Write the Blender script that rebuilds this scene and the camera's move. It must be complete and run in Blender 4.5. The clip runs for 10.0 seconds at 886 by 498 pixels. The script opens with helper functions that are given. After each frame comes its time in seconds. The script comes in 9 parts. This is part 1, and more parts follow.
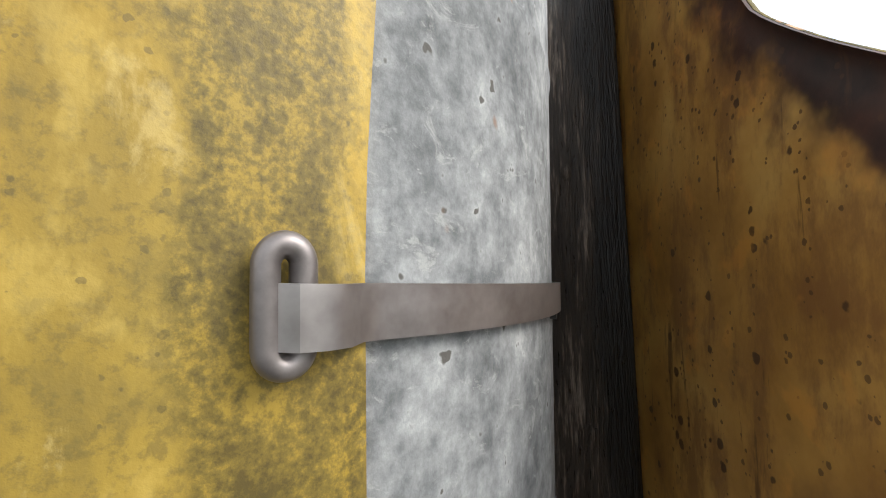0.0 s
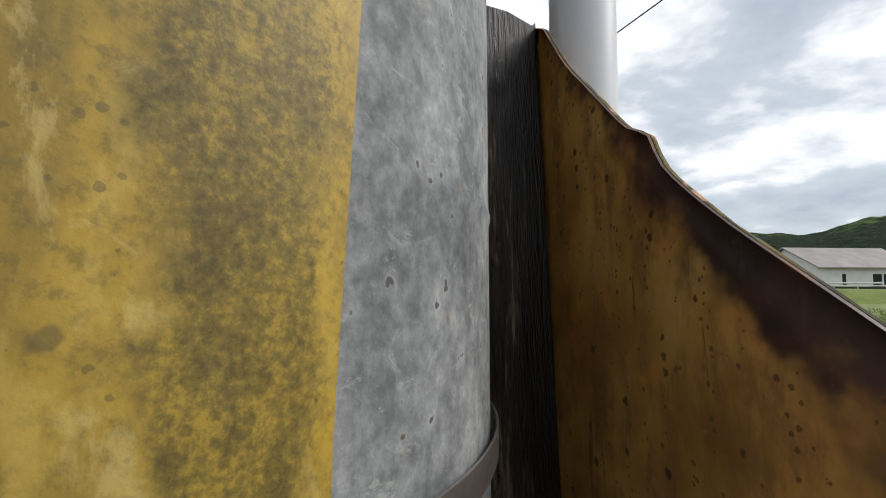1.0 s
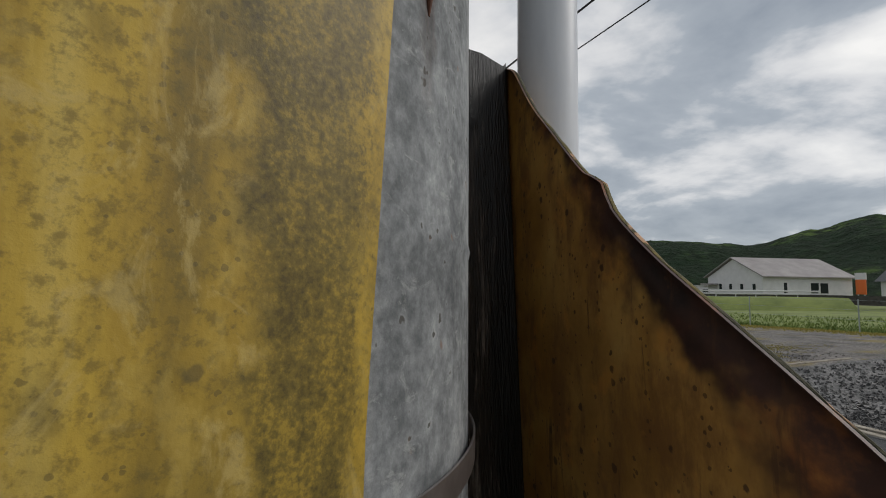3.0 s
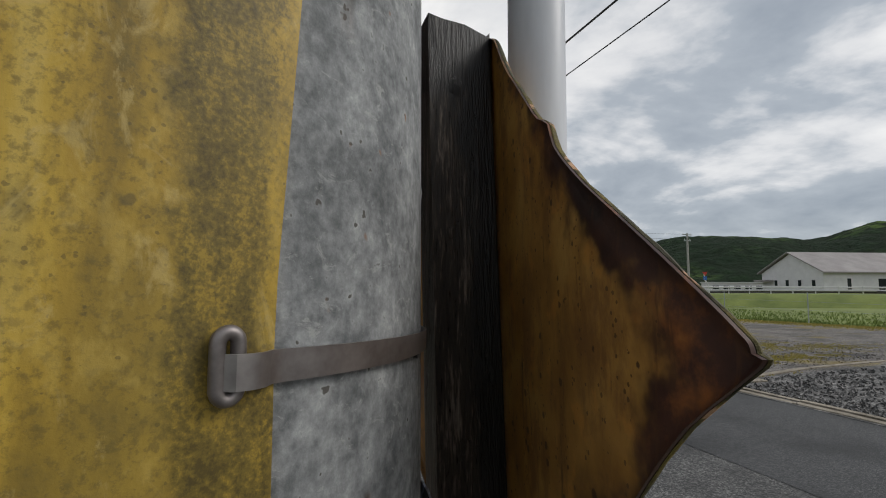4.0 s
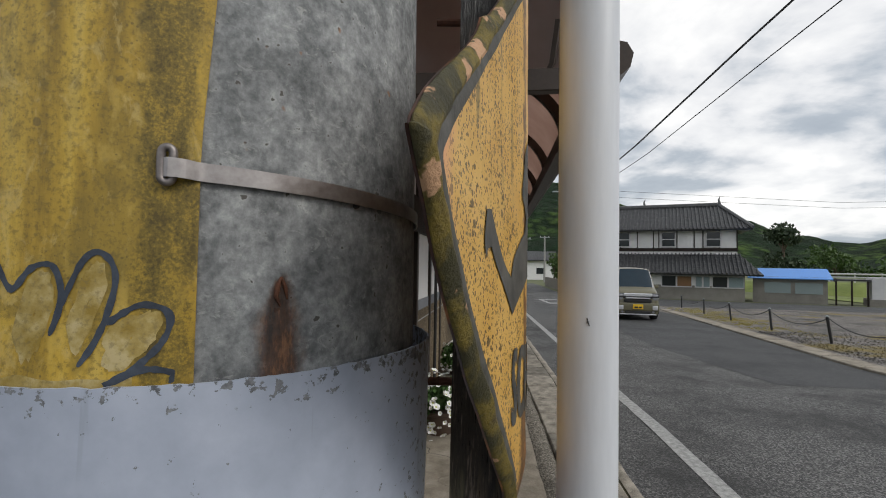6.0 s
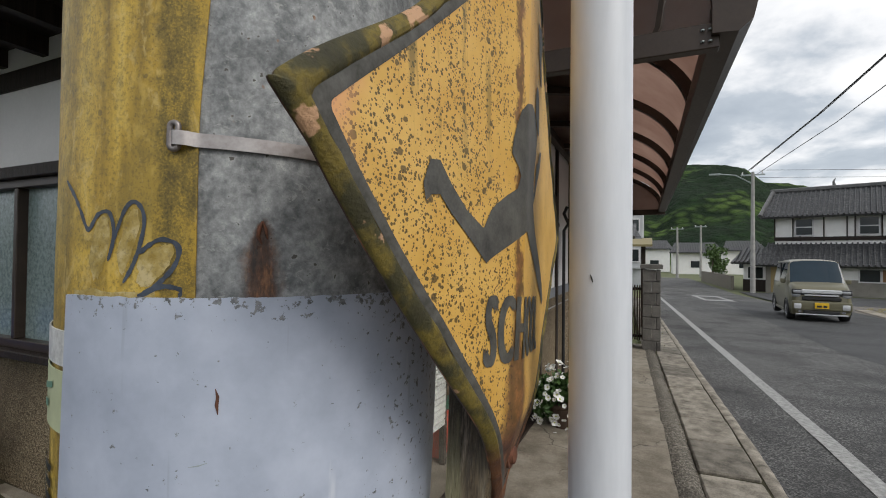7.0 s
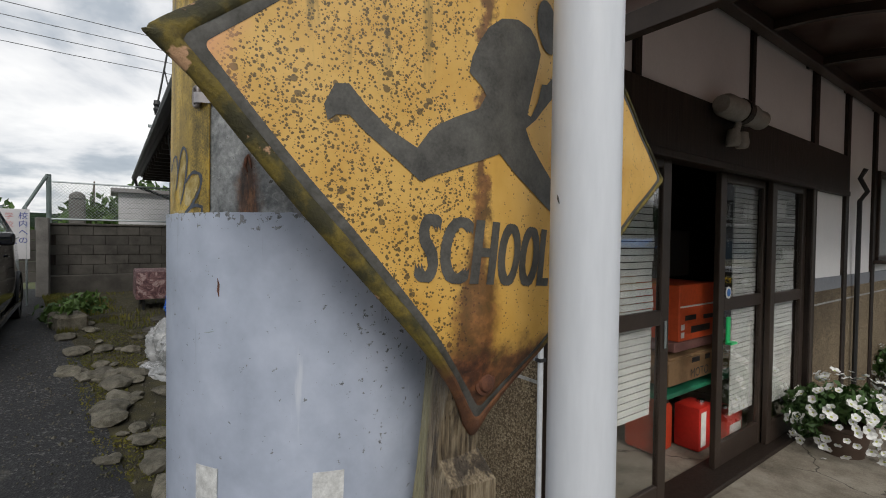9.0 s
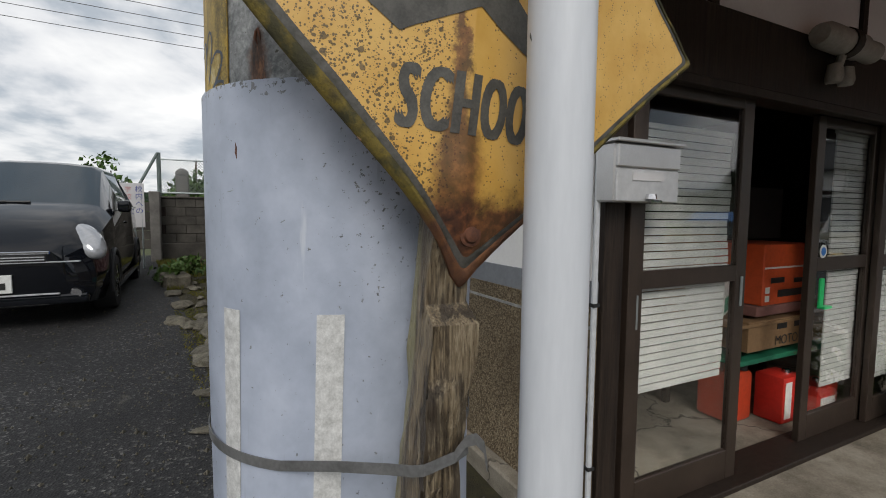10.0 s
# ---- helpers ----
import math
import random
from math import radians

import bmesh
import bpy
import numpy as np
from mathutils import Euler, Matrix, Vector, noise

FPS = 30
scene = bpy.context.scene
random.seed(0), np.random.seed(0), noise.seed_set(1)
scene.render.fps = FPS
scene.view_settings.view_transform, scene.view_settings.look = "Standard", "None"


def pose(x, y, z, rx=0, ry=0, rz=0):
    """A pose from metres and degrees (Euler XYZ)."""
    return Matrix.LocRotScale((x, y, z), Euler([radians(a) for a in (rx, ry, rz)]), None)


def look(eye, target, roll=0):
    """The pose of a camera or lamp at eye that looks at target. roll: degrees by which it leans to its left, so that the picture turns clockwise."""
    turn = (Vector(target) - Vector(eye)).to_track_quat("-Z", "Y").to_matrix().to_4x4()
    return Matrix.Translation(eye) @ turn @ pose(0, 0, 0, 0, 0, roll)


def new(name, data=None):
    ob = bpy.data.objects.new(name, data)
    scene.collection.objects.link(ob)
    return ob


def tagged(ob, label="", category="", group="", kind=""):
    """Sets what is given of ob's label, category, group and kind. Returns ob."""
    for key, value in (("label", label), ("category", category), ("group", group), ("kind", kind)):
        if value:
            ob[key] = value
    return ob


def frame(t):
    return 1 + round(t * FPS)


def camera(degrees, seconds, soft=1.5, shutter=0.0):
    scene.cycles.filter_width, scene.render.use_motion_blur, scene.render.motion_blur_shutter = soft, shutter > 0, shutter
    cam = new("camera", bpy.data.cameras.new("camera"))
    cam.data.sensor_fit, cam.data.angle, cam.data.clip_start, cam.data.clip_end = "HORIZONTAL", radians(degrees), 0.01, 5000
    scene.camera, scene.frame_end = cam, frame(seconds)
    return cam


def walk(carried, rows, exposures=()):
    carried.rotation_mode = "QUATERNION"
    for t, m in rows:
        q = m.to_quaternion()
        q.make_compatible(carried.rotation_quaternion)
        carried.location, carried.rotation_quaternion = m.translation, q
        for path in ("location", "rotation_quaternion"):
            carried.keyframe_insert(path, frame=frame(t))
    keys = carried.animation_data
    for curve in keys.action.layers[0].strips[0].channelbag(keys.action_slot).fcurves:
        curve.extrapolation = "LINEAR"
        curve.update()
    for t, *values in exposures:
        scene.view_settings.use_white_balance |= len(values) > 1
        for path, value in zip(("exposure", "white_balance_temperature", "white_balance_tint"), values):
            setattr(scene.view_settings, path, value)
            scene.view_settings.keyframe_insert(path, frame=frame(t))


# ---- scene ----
ROWS = [
    (0, 0.01356, 0.00449, 1.59149, -10.085, 1.451, -0.224),
    (0.3, 0.00465, 0.00291, 1.60670, -13.587, 2.041, -0.460),
    (0.5, 0.01222, -0.00196, 1.61468, -15.686, 2.315, 0.051),
    (1, 0.00392, 0.00211, 1.63827, -19.888, 3.691, 0.206),
    (1.5, -0.00563, -0.01543, 1.67103, -22.214, 4.469, 0.162),
    (2, -0.01053, -0.01878, 1.66612, -24.049, 4.716, 0.344),
    (3.3, -0.01769, -0.03298, 1.63574, -24.240, 4.331, 0.797),
    (3.5, -0.01525, -0.04333, 1.62562, -23.287, 4.792, 0.143),
    (4, 0.01517, -0.06784, 1.60866, -19.483, 4.232, 0.277),
    (4.5, 0.05086, -0.09762, 1.58598, -14.510, 3.525, 0.558),
    (5, 0.06976, -0.13333, 1.55403, -8.316, 2.735, 0.683),
    (5.2, 0.08605, -0.14797, 1.54864, -5.786, 2.126, 1.093),
    (6.3, 0.22426, -0.14572, 1.52691, 12.597, 1.853, 0.591),
    (6.5, 0.25157, -0.13732, 1.52217, 15.877, 1.620, 0.467),
    (7, 0.32050, -0.14523, 1.49821, 24.280, 0.925, 0.610),
    (7.5, 0.37884, -0.12927, 1.48498, 32.967, 0.422, 0.792),
    (8, 0.42466, -0.04949, 1.48179, 41.244, 0.122, 0.793),
    (8.5, 0.46307, -0.00374, 1.47467, 48.345, -0.293, 0.718),
    (9, 0.53677, 0.00687, 1.44247, 54.059, -1.305, 0.686),
    (9.5, 0.60494, 0.02991, 1.39926, 59.201, -2.733, 0.470),
    (10, 0.61101, 0.06870, 1.32085, 63.377, -4.361, 0.469),
]
cam = camera(87.7, 10.0, soft=1.0)


def heading(t, x, y, z, yaw, pitch, roll):
    """A row's pose from the eye and its yaw, pitch and roll in degrees."""
    a, b = radians(yaw), radians(pitch)
    way = Vector((-math.sin(a) * math.cos(b), math.cos(a) * math.cos(b), math.sin(b)))
    return t, look((x, y, z), Vector((x, y, z)) + way, roll)


walk(cam, [heading(*row) for row in ROWS],
     exposures=[(0.0, 1.38), (0.5, 0.95), (1.0, 0.5), (1.5, 0.08), (2.2, -0.22), (3.5, -0.12), (4.5, 0.0), (5.2, 0.06), (6.5, 0.24), (7.5, 0.38), (8.5, 0.22), (9.3, 0.12), (10.0, 0.12)])

# ---------------------------------------------------------------- world and light
SUN_EL, SUN_AZ = 41.0, 113.0  # height; compass angle from +y towards +x
world = bpy.data.worlds.new("sky")
scene.world = world
world.use_nodes = True
wn, wl = world.node_tree.nodes, world.node_tree.links
wn.clear()
w_out = wn.new("ShaderNodeOutputWorld")
w_bg = wn.new("ShaderNodeBackground")
w_sky = wn.new("ShaderNodeTexSky")
w_sky.sky_type, w_sky.sun_disc = "NISHITA", False
w_sky.sun_elevation, w_sky.sun_rotation = radians(SUN_EL), radians(SUN_AZ)
w_co = wn.new("ShaderNodeTexCoord")
w_sep = wn.new("ShaderNodeSeparateXYZ")
w_add = wn.new("ShaderNodeMath")
w_add.operation, w_add.inputs[1].default_value = "ADD", 0.26
w_max = wn.new("ShaderNodeMath")
w_max.operation, w_max.inputs[1].default_value = "MAXIMUM", 0.04
w_inv = wn.new("ShaderNodeMath")
w_inv.operation, w_inv.inputs[0].default_value = "DIVIDE", 1.0
w_mul = wn.new("ShaderNodeVectorMath")
w_mul.operation = "SCALE"
wl.new(w_co.outputs["Generated"], w_sep.inputs[0])
wl.new(w_sep.outputs["Z"], w_add.inputs[0])
wl.new(w_add.outputs[0], w_max.inputs[0])
wl.new(w_max.outputs[0], w_inv.inputs[1])
wl.new(w_co.outputs["Generated"], w_mul.inputs[0])
wl.new(w_inv.outputs[0], w_mul.inputs["Scale"])
w_n1 = wn.new("ShaderNodeTexNoise")
w_n1.inputs["Scale"].default_value, w_n1.inputs["Detail"].default_value = 1.25, 9.0
w_n1.inputs["Roughness"].default_value, w_n1.inputs["Distortion"].default_value = 0.55, 0.35
w_n2 = wn.new("ShaderNodeTexNoise")
w_n2.inputs["Scale"].default_value, w_n2.inputs["Detail"].default_value = 4.0, 8.0
wl.new(w_mul.outputs[0], w_n1.inputs["Vector"])
wl.new(w_mul.outputs[0], w_n2.inputs["Vector"])
w_mix = wn.new("ShaderNodeMix")
w_mix.data_type, w_mix.inputs[0].default_value = "FLOAT", 0.3
wl.new(w_n1.outputs["Fac"], w_mix.inputs[2])
wl.new(w_n2.outputs["Fac"], w_mix.inputs[3])
w_ramp = wn.new("ShaderNodeValToRGB")
for pos, col in ((0.33, (4.2, 4.8, 5.6, 1)), (0.46, (6.2, 6.8, 7.5, 1)), (0.53, (10.8, 10.9, 11.1, 1)), (0.66, (15.0, 14.8, 14.4, 1))):
    el = w_ramp.color_ramp.elements[0] if pos == 0.33 else w_ramp.color_ramp.elements[-1] if pos == 0.66 else w_ramp.color_ramp.elements.new(pos)
    el.position, el.color = pos, col
wl.new(w_mix.outputs[0], w_ramp.inputs[0])
w_blend = wn.new("ShaderNodeMix")
w_blend.data_type = "RGBA"
w_blend.inputs[0].default_value = 0.9
wl.new(w_sky.outputs[0], w_blend.inputs[6])
wl.new(w_ramp.outputs[0], w_blend.inputs[7])
wl.new(w_blend.outputs[2], w_bg.inputs["Color"])
w_bg.inputs["Strength"].default_value = 0.075
wl.new(w_bg.outputs[0], w_out.inputs[0])

sun_data = bpy.data.lights.new("sun", "SUN")
sun_data.energy, sun_data.angle, sun_data.color = 1.4, radians(30), (1.0, 0.96, 0.9)
sun = new("sun", sun_data)
a, b = radians(SUN_AZ), radians(SUN_EL)
sun.matrix_world = look((20 * math.sin(a) * math.cos(b), 20 * math.cos(a) * math.cos(b), 20 * math.sin(b)), (0, 0, 0))


# ---------------------------------------------------------------- materials
def clamp01(v):
    return max(0.0, min(1.0, v))


def material(name, build):
    """A node material; build(n, link, bsdf, co) fills in its nodes."""
    m = bpy.data.materials.new(name)
    m.use_nodes = True
    nt = m.node_tree
    bsdf = nt.nodes["Principled BSDF"]
    co = nt.nodes.new("ShaderNodeNewGeometry")
    build(nt.nodes, nt.links.new, bsdf, co.outputs["Position"])
    return m


def scaled(n, link, co, scale):
    mp = n.new("ShaderNodeMapping")
    mp.inputs["Scale"].default_value = scale
    link(co, mp.inputs["Vector"])
    return mp.outputs[0]


def noise_of(n, link, co, scale, detail=6.0, rough=0.55, stretch=None, distort=0.0):
    t = n.new("ShaderNodeTexNoise")
    t.inputs["Scale"].default_value, t.inputs["Detail"].default_value = scale, detail
    t.inputs["Roughness"].default_value, t.inputs["Distortion"].default_value = rough, distort
    link(scaled(n, link, co, stretch) if stretch else co, t.inputs["Vector"])
    return t.outputs["Fac"]


def ramp(n, link, fac, stops):
    r = n.new("ShaderNodeValToRGB")
    els = r.color_ramp.elements
    els[0].position, els[1].position = stops[0][0], stops[-1][0]
    els[0].color, els[1].color = [(*s[1], 1) for s in (stops[0], stops[-1])]
    for pos, col in stops[1:-1]:
        els.new(pos).color = (*col, 1)
    link(fac, r.inputs[0])
    return r.outputs[0]


def mask(n, link, fac, lo, hi):
    r = n.new("ShaderNodeMapRange")
    r.interpolation_type = "SMOOTHSTEP"
    r.inputs["From Min"].default_value, r.inputs["From Max"].default_value = lo, hi
    link(fac, r.inputs["Value"])
    return r.outputs[0]


def mathn(n, link, op, a, b):
    m = n.new("ShaderNodeMath")
    m.operation = op
    for k, v in enumerate((a, b)):
        if hasattr(v, "is_linked"):
            link(v, m.inputs[k])
        else:
            m.inputs[k].default_value = v
    return m.outputs[0]


def blend(n, link, fac, a, b, mode="MIX"):
    m = n.new("ShaderNodeMix")
    m.data_type, m.blend_type = "RGBA", mode
    for k, v in ((0, fac), (6, a), (7, b)):
        if hasattr(v, "is_linked"):
            link(v, m.inputs[k])
        else:
            m.inputs[k].default_value = (*v, 1) if isinstance(v, tuple) else v
    return m.outputs[2]


def bumped(n, link, bsdf, height, strength, distance):
    b = n.new("ShaderNodeBump")
    b.inputs["Strength"].default_value, b.inputs["Distance"].default_value = strength, distance
    link(height, b.inputs["Height"])
    link(b.outputs[0], bsdf.inputs["Normal"])


def axis_of(n, link, co, axis):
    s = n.new("ShaderNodeSeparateXYZ")
    link(co, s.inputs[0])
    return s.outputs[axis]


def worn(name, dark, light, rough=0.7, scale=8.0, fine=90.0, bump=0.3, depth=0.002, metal=0.0, stretch=None, vary=0.0, spec=0.5):
    """Colour between two tones at two scales, with fine relief; vary: how far pieces differ."""
    def build(n, link, bsdf, co):
        big = noise_of(n, link, co, scale, 5, 0.6, stretch)
        small = noise_of(n, link, co, fine, 4, 0.6, stretch)
        both = mathn(n, link, "ADD", mathn(n, link, "MULTIPLY", big, 0.65), mathn(n, link, "MULTIPLY", small, 0.35))
        col = ramp(n, link, both, ((0.32, dark), (0.68, light)))
        if vary:
            info = n.new("ShaderNodeObjectInfo")
            v = n.new("ShaderNodeHueSaturation")
            link(mathn(n, link, "ADD", mathn(n, link, "MULTIPLY", info.outputs["Random"], 2 * vary), 1 - vary), v.inputs["Value"])
            link(col, v.inputs["Color"])
            col = v.outputs[0]
        link(col, bsdf.inputs["Base Color"])
        bsdf.inputs["Metallic"].default_value = metal
        bsdf.inputs["Specular IOR Level"].default_value = spec
        link(mathn(n, link, "ADD", mathn(n, link, "MULTIPLY", small, 0.25), rough - 0.12), bsdf.inputs["Roughness"])
        if bump:
            bumped(n, link, bsdf, both, bump, depth)
    return material(name, build)


def speckled(name, stops, rough, scale, bump, depth, patch=None):
    """Aggregate: many small grains of differing tone."""
    def build(n, link, bsdf, co):
        v = n.new("ShaderNodeTexVoronoi")
        v.inputs["Scale"].default_value = scale
        link(co, v.inputs["Vector"])
        bw = n.new("ShaderNodeRGBToBW")
        link(v.outputs["Color"], bw.inputs[0])
        col = ramp(n, link, bw.outputs[0], stops)
        stain = noise_of(n, link, co, 0.9, 6, 0.6)
        col = blend(n, link, mask(n, link, stain, 0.4, 0.75), col, tuple(0.72 * c for c in stops[0][1]))
        if patch:
            col = blend(n, link, mask(n, link, noise_of(n, link, co, patch[1], 7, 0.65), patch[2], patch[3]), col, patch[0])
        link(col, bsdf.inputs["Base Color"])
        bsdf.inputs["Roughness"].default_value = rough
        bumped(n, link, bsdf, v.outputs["Distance"], bump, depth)
    return material(name, build)


def concrete_pole(n, link, bsdf, co):
    cloud = noise_of(n, link, co, 42, 7, 0.6, (1, 1, 0.8))
    blot = noise_of(n, link, co, 150, 7, 0.7)
    fine = noise_of(n, link, co, 420, 3, 0.6)
    both = mathn(n, link, "ADD", mathn(n, link, "MULTIPLY", cloud, 0.5), mathn(n, link, "MULTIPLY", blot, 0.5))
    col = ramp(n, link, both, ((0.36, (0.10, 0.105, 0.108)), (0.45, (0.175, 0.183, 0.187)), (0.53, (0.265, 0.274, 0.277)), (0.60, (0.36, 0.37, 0.372)), (0.68, (0.54, 0.55, 0.545))))
    smear = mathn(n, link, "MULTIPLY", mask(n, link, noise_of(n, link, co, 60, 7, 0.75, (1, 1, 1.6), 1.5), 0.56, 0.66), 0.6)
    col = blend(n, link, smear, col, (0.42, 0.425, 0.41))
    pits = mask(n, link, noise_of(n, link, co, 150, 2, 0.5), 0.70, 0.74)
    col = blend(n, link, pits, col, (0.10, 0.095, 0.085))
    # a rust run below the old anchor hole, and small rust flecks
    z, x = axis_of(n, link, co, "Z"), axis_of(n, link, co, "X")
    fleck = mask(n, link, noise_of(n, link, co, 70, 2, 0.4), 0.735, 0.78)
    col = blend(n, link, mathn(n, link, "MULTIPLY", fleck, 0.7), col, (0.26, 0.12, 0.05))
    warp = mathn(n, link, "MULTIPLY", mathn(n, link, "SUBTRACT", noise_of(n, link, co, 60, 4, 0.6), 0.5), 0.012)
    off = mathn(n, link, "ABSOLUTE", mathn(n, link, "ADD", mathn(n, link, "SUBTRACT", x, 0.0488), warp), 0.0)
    wide = mathn(n, link, "MINIMUM", mathn(n, link, "ADD", mathn(n, link, "MULTIPLY", mathn(n, link, "SUBTRACT", 1.525, z), 0.30), 0.0020), 0.0105)
    run = mathn(n, link, "SUBTRACT", 1.0, mask(n, link, mathn(n, link, "DIVIDE", off, mathn(n, link, "MAXIMUM", wide, 0.0004)), 0.35, 1.25))
    run = mathn(n, link, "MULTIPLY", run, mask(n, link, z, 1.528, 1.522))
    run = mathn(n, link, "MULTIPLY", run, mask(n, link, z, 1.2, 1.3))
    offb = mathn(n, link, "ABSOLUTE", mathn(n, link, "ADD", mathn(n, link, "SUBTRACT", x, 0.0375), warp), 0.0)
    high = mathn(n, link, "MULTIPLY", mask(n, link, z, 1.758, 1.750), mask(n, link, z, 1.700, 1.735))
    run2 = mathn(n, link, "MULTIPLY", mathn(n, link, "SUBTRACT", 1.0, mask(n, link, offb, 0.0012, 0.005)), mathn(n, link, "MULTIPLY", high, 0.6))
    run = mathn(n, link, "MAXIMUM", run, run2)
    rustc = ramp(n, link, noise_of(n, link, co, 120, 6, 0.7, (1, 1, 0.3)), ((0.36, (0.022, 0.012, 0.009)), (0.52, (0.085, 0.036, 0.017)), (0.66, (0.26, 0.12, 0.05))))
    col = blend(n, link, mathn(n, link, "MULTIPLY", run, 0.9), col, rustc)
    link(col, bsdf.inputs["Base Color"])
    bsdf.inputs["Roughness"].default_value = 0.8
    h = mathn(n, link, "ADD", both, mathn(n, link, "MULTIPLY", fine, 0.25))
    bumped(n, link, bsdf, h, 0.35, 0.0018)


def yellow_wrap(n, link, bsdf, co):
    streak = noise_of(n, link, co, 26, 7, 0.62, (1.0, 1.0, 0.14), 0.3)
    cloud = noise_of(n, link, co, 26, 8, 0.65)
    soft = noise_of(n, link, co, 12, 4, 0.5, (1, 1, 0.5))
    grain = noise_of(n, link, co, 330, 4, 0.7)
    col = ramp(n, link, streak, ((0.34, (0.22, 0.145, 0.025)), (0.44, (0.42, 0.27, 0.035)), (0.54, (0.58, 0.385, 0.055)), (0.64, (0.66, 0.48, 0.12)), (0.74, (0.68, 0.53, 0.19))))
    olive = mathn(n, link, "MULTIPLY", mask(n, link, soft, 0.44, 0.60), 0.65)
    col = blend(n, link, olive, col, (0.28, 0.195, 0.035))
    grime = mathn(n, link, "MULTIPLY", mask(n, link, cloud, 0.50, 0.68), 0.5)
    col = blend(n, link, grime, col, (0.16, 0.13, 0.035))
    col = blend(n, link, mathn(n, link, "MULTIPLY", mask(n, link, grain, 0.46, 0.66), 0.6), col, (0.15, 0.11, 0.03))
    mottle = noise_of(n, link, co, 90, 5, 0.6, (1, 1, 0.6))
    col = blend(n, link, mathn(n, link, "MULTIPLY", mask(n, link, mottle, 0.5, 0.66), 0.4), col, (0.13, 0.10, 0.03))
    col = blend(n, link, mathn(n, link, "MULTIPLY", mask(n, link, mottle, 0.46, 0.34), 0.3), col, (0.70, 0.50, 0.12))
    mould = specks(n, link, co, 430, mathn(n, link, "MULTIPLY", mathn(n, link, "SUBTRACT", mask(n, link, cloud, 0.42, 0.6), 1.0), 0.3), 0.42)
    col = blend(n, link, mathn(n, link, "MULTIPLY", mould, 0.5), col, (0.075, 0.06, 0.03))
    # a dark olive lane by the strap's buckle, broader higher up; a cleaner rubbed free edge
    z, x = axis_of(n, link, co, "Z"), axis_of(n, link, co, "X")
    warp = mathn(n, link, "MULTIPLY", mathn(n, link, "SUBTRACT", cloud, 0.5), 0.03)
    aside = mathn(n, link, "ADD", mathn(n, link, "SUBTRACT", x, 0.0), warp)
    broad = mathn(n, link, "ADD", 1.0, mathn(n, link, "MULTIPLY", mask(n, link, z, 1.6, 1.75), 0.35))
    lane = mathn(n, link, "SUBTRACT", 1.0, mask(n, link, mathn(n, link, "ABSOLUTE", mathn(n, link, "DIVIDE", aside, broad), 0.0), 0.0085, 0.0155))
    grain_mix = mathn(n, link, "ADD", mathn(n, link, "MULTIPLY", noise_of(n, link, co, 520, 4, 0.7), 0.5), mathn(n, link, "MULTIPLY", noise_of(n, link, co, 70, 6, 0.65, (1, 1, 0.5)), 0.5))
    dirty = ramp(n, link, grain_mix, ((0.40, (0.055, 0.042, 0.012)), (0.50, (0.16, 0.115, 0.022)), (0.60, (0.40, 0.265, 0.035))))
    col = blend(n, link, mathn(n, link, "MULTIPLY", lane, 0.82), col, dirty)
    # pale rubbed patches and small dark pits over the open side
    rub = mathn(n, link, "MULTIPLY", mask(n, link, noise_of(n, link, co, 60, 6, 0.7, (1, 1, 0.6), 0.8), 0.54, 0.66), mathn(n, link, "SUBTRACT", 1.0, lane))
    col = blend(n, link, mathn(n, link, "MULTIPLY", rub, 0.45), col, (0.66, 0.50, 0.19))
    pits = specks(n, link, co, 95, -0.36, 0.62)
    col = blend(n, link, mathn(n, link, "MULTIPLY", pits, 0.6), col, (0.11, 0.085, 0.035))
    hem = mathn(n, link, "MULTIPLY", mask(n, link, mathn(n, link, "ADD", x, mathn(n, link, "MULTIPLY", warp, 0.25)), 0.0085, 0.0125), mask(n, link, grain_mix, 0.46, 0.58))
    col = blend(n, link, mathn(n, link, "MULTIPLY", hem, 0.35), col, (0.58, 0.36, 0.03))
    link(col, bsdf.inputs["Base Color"])
    bsdf.inputs["Roughness"].default_value = 0.55
    bumped(n, link, bsdf, mathn(n, link, "ADD", cloud, mathn(n, link, "MULTIPLY", grain, 0.3)), 0.3, 0.0014)


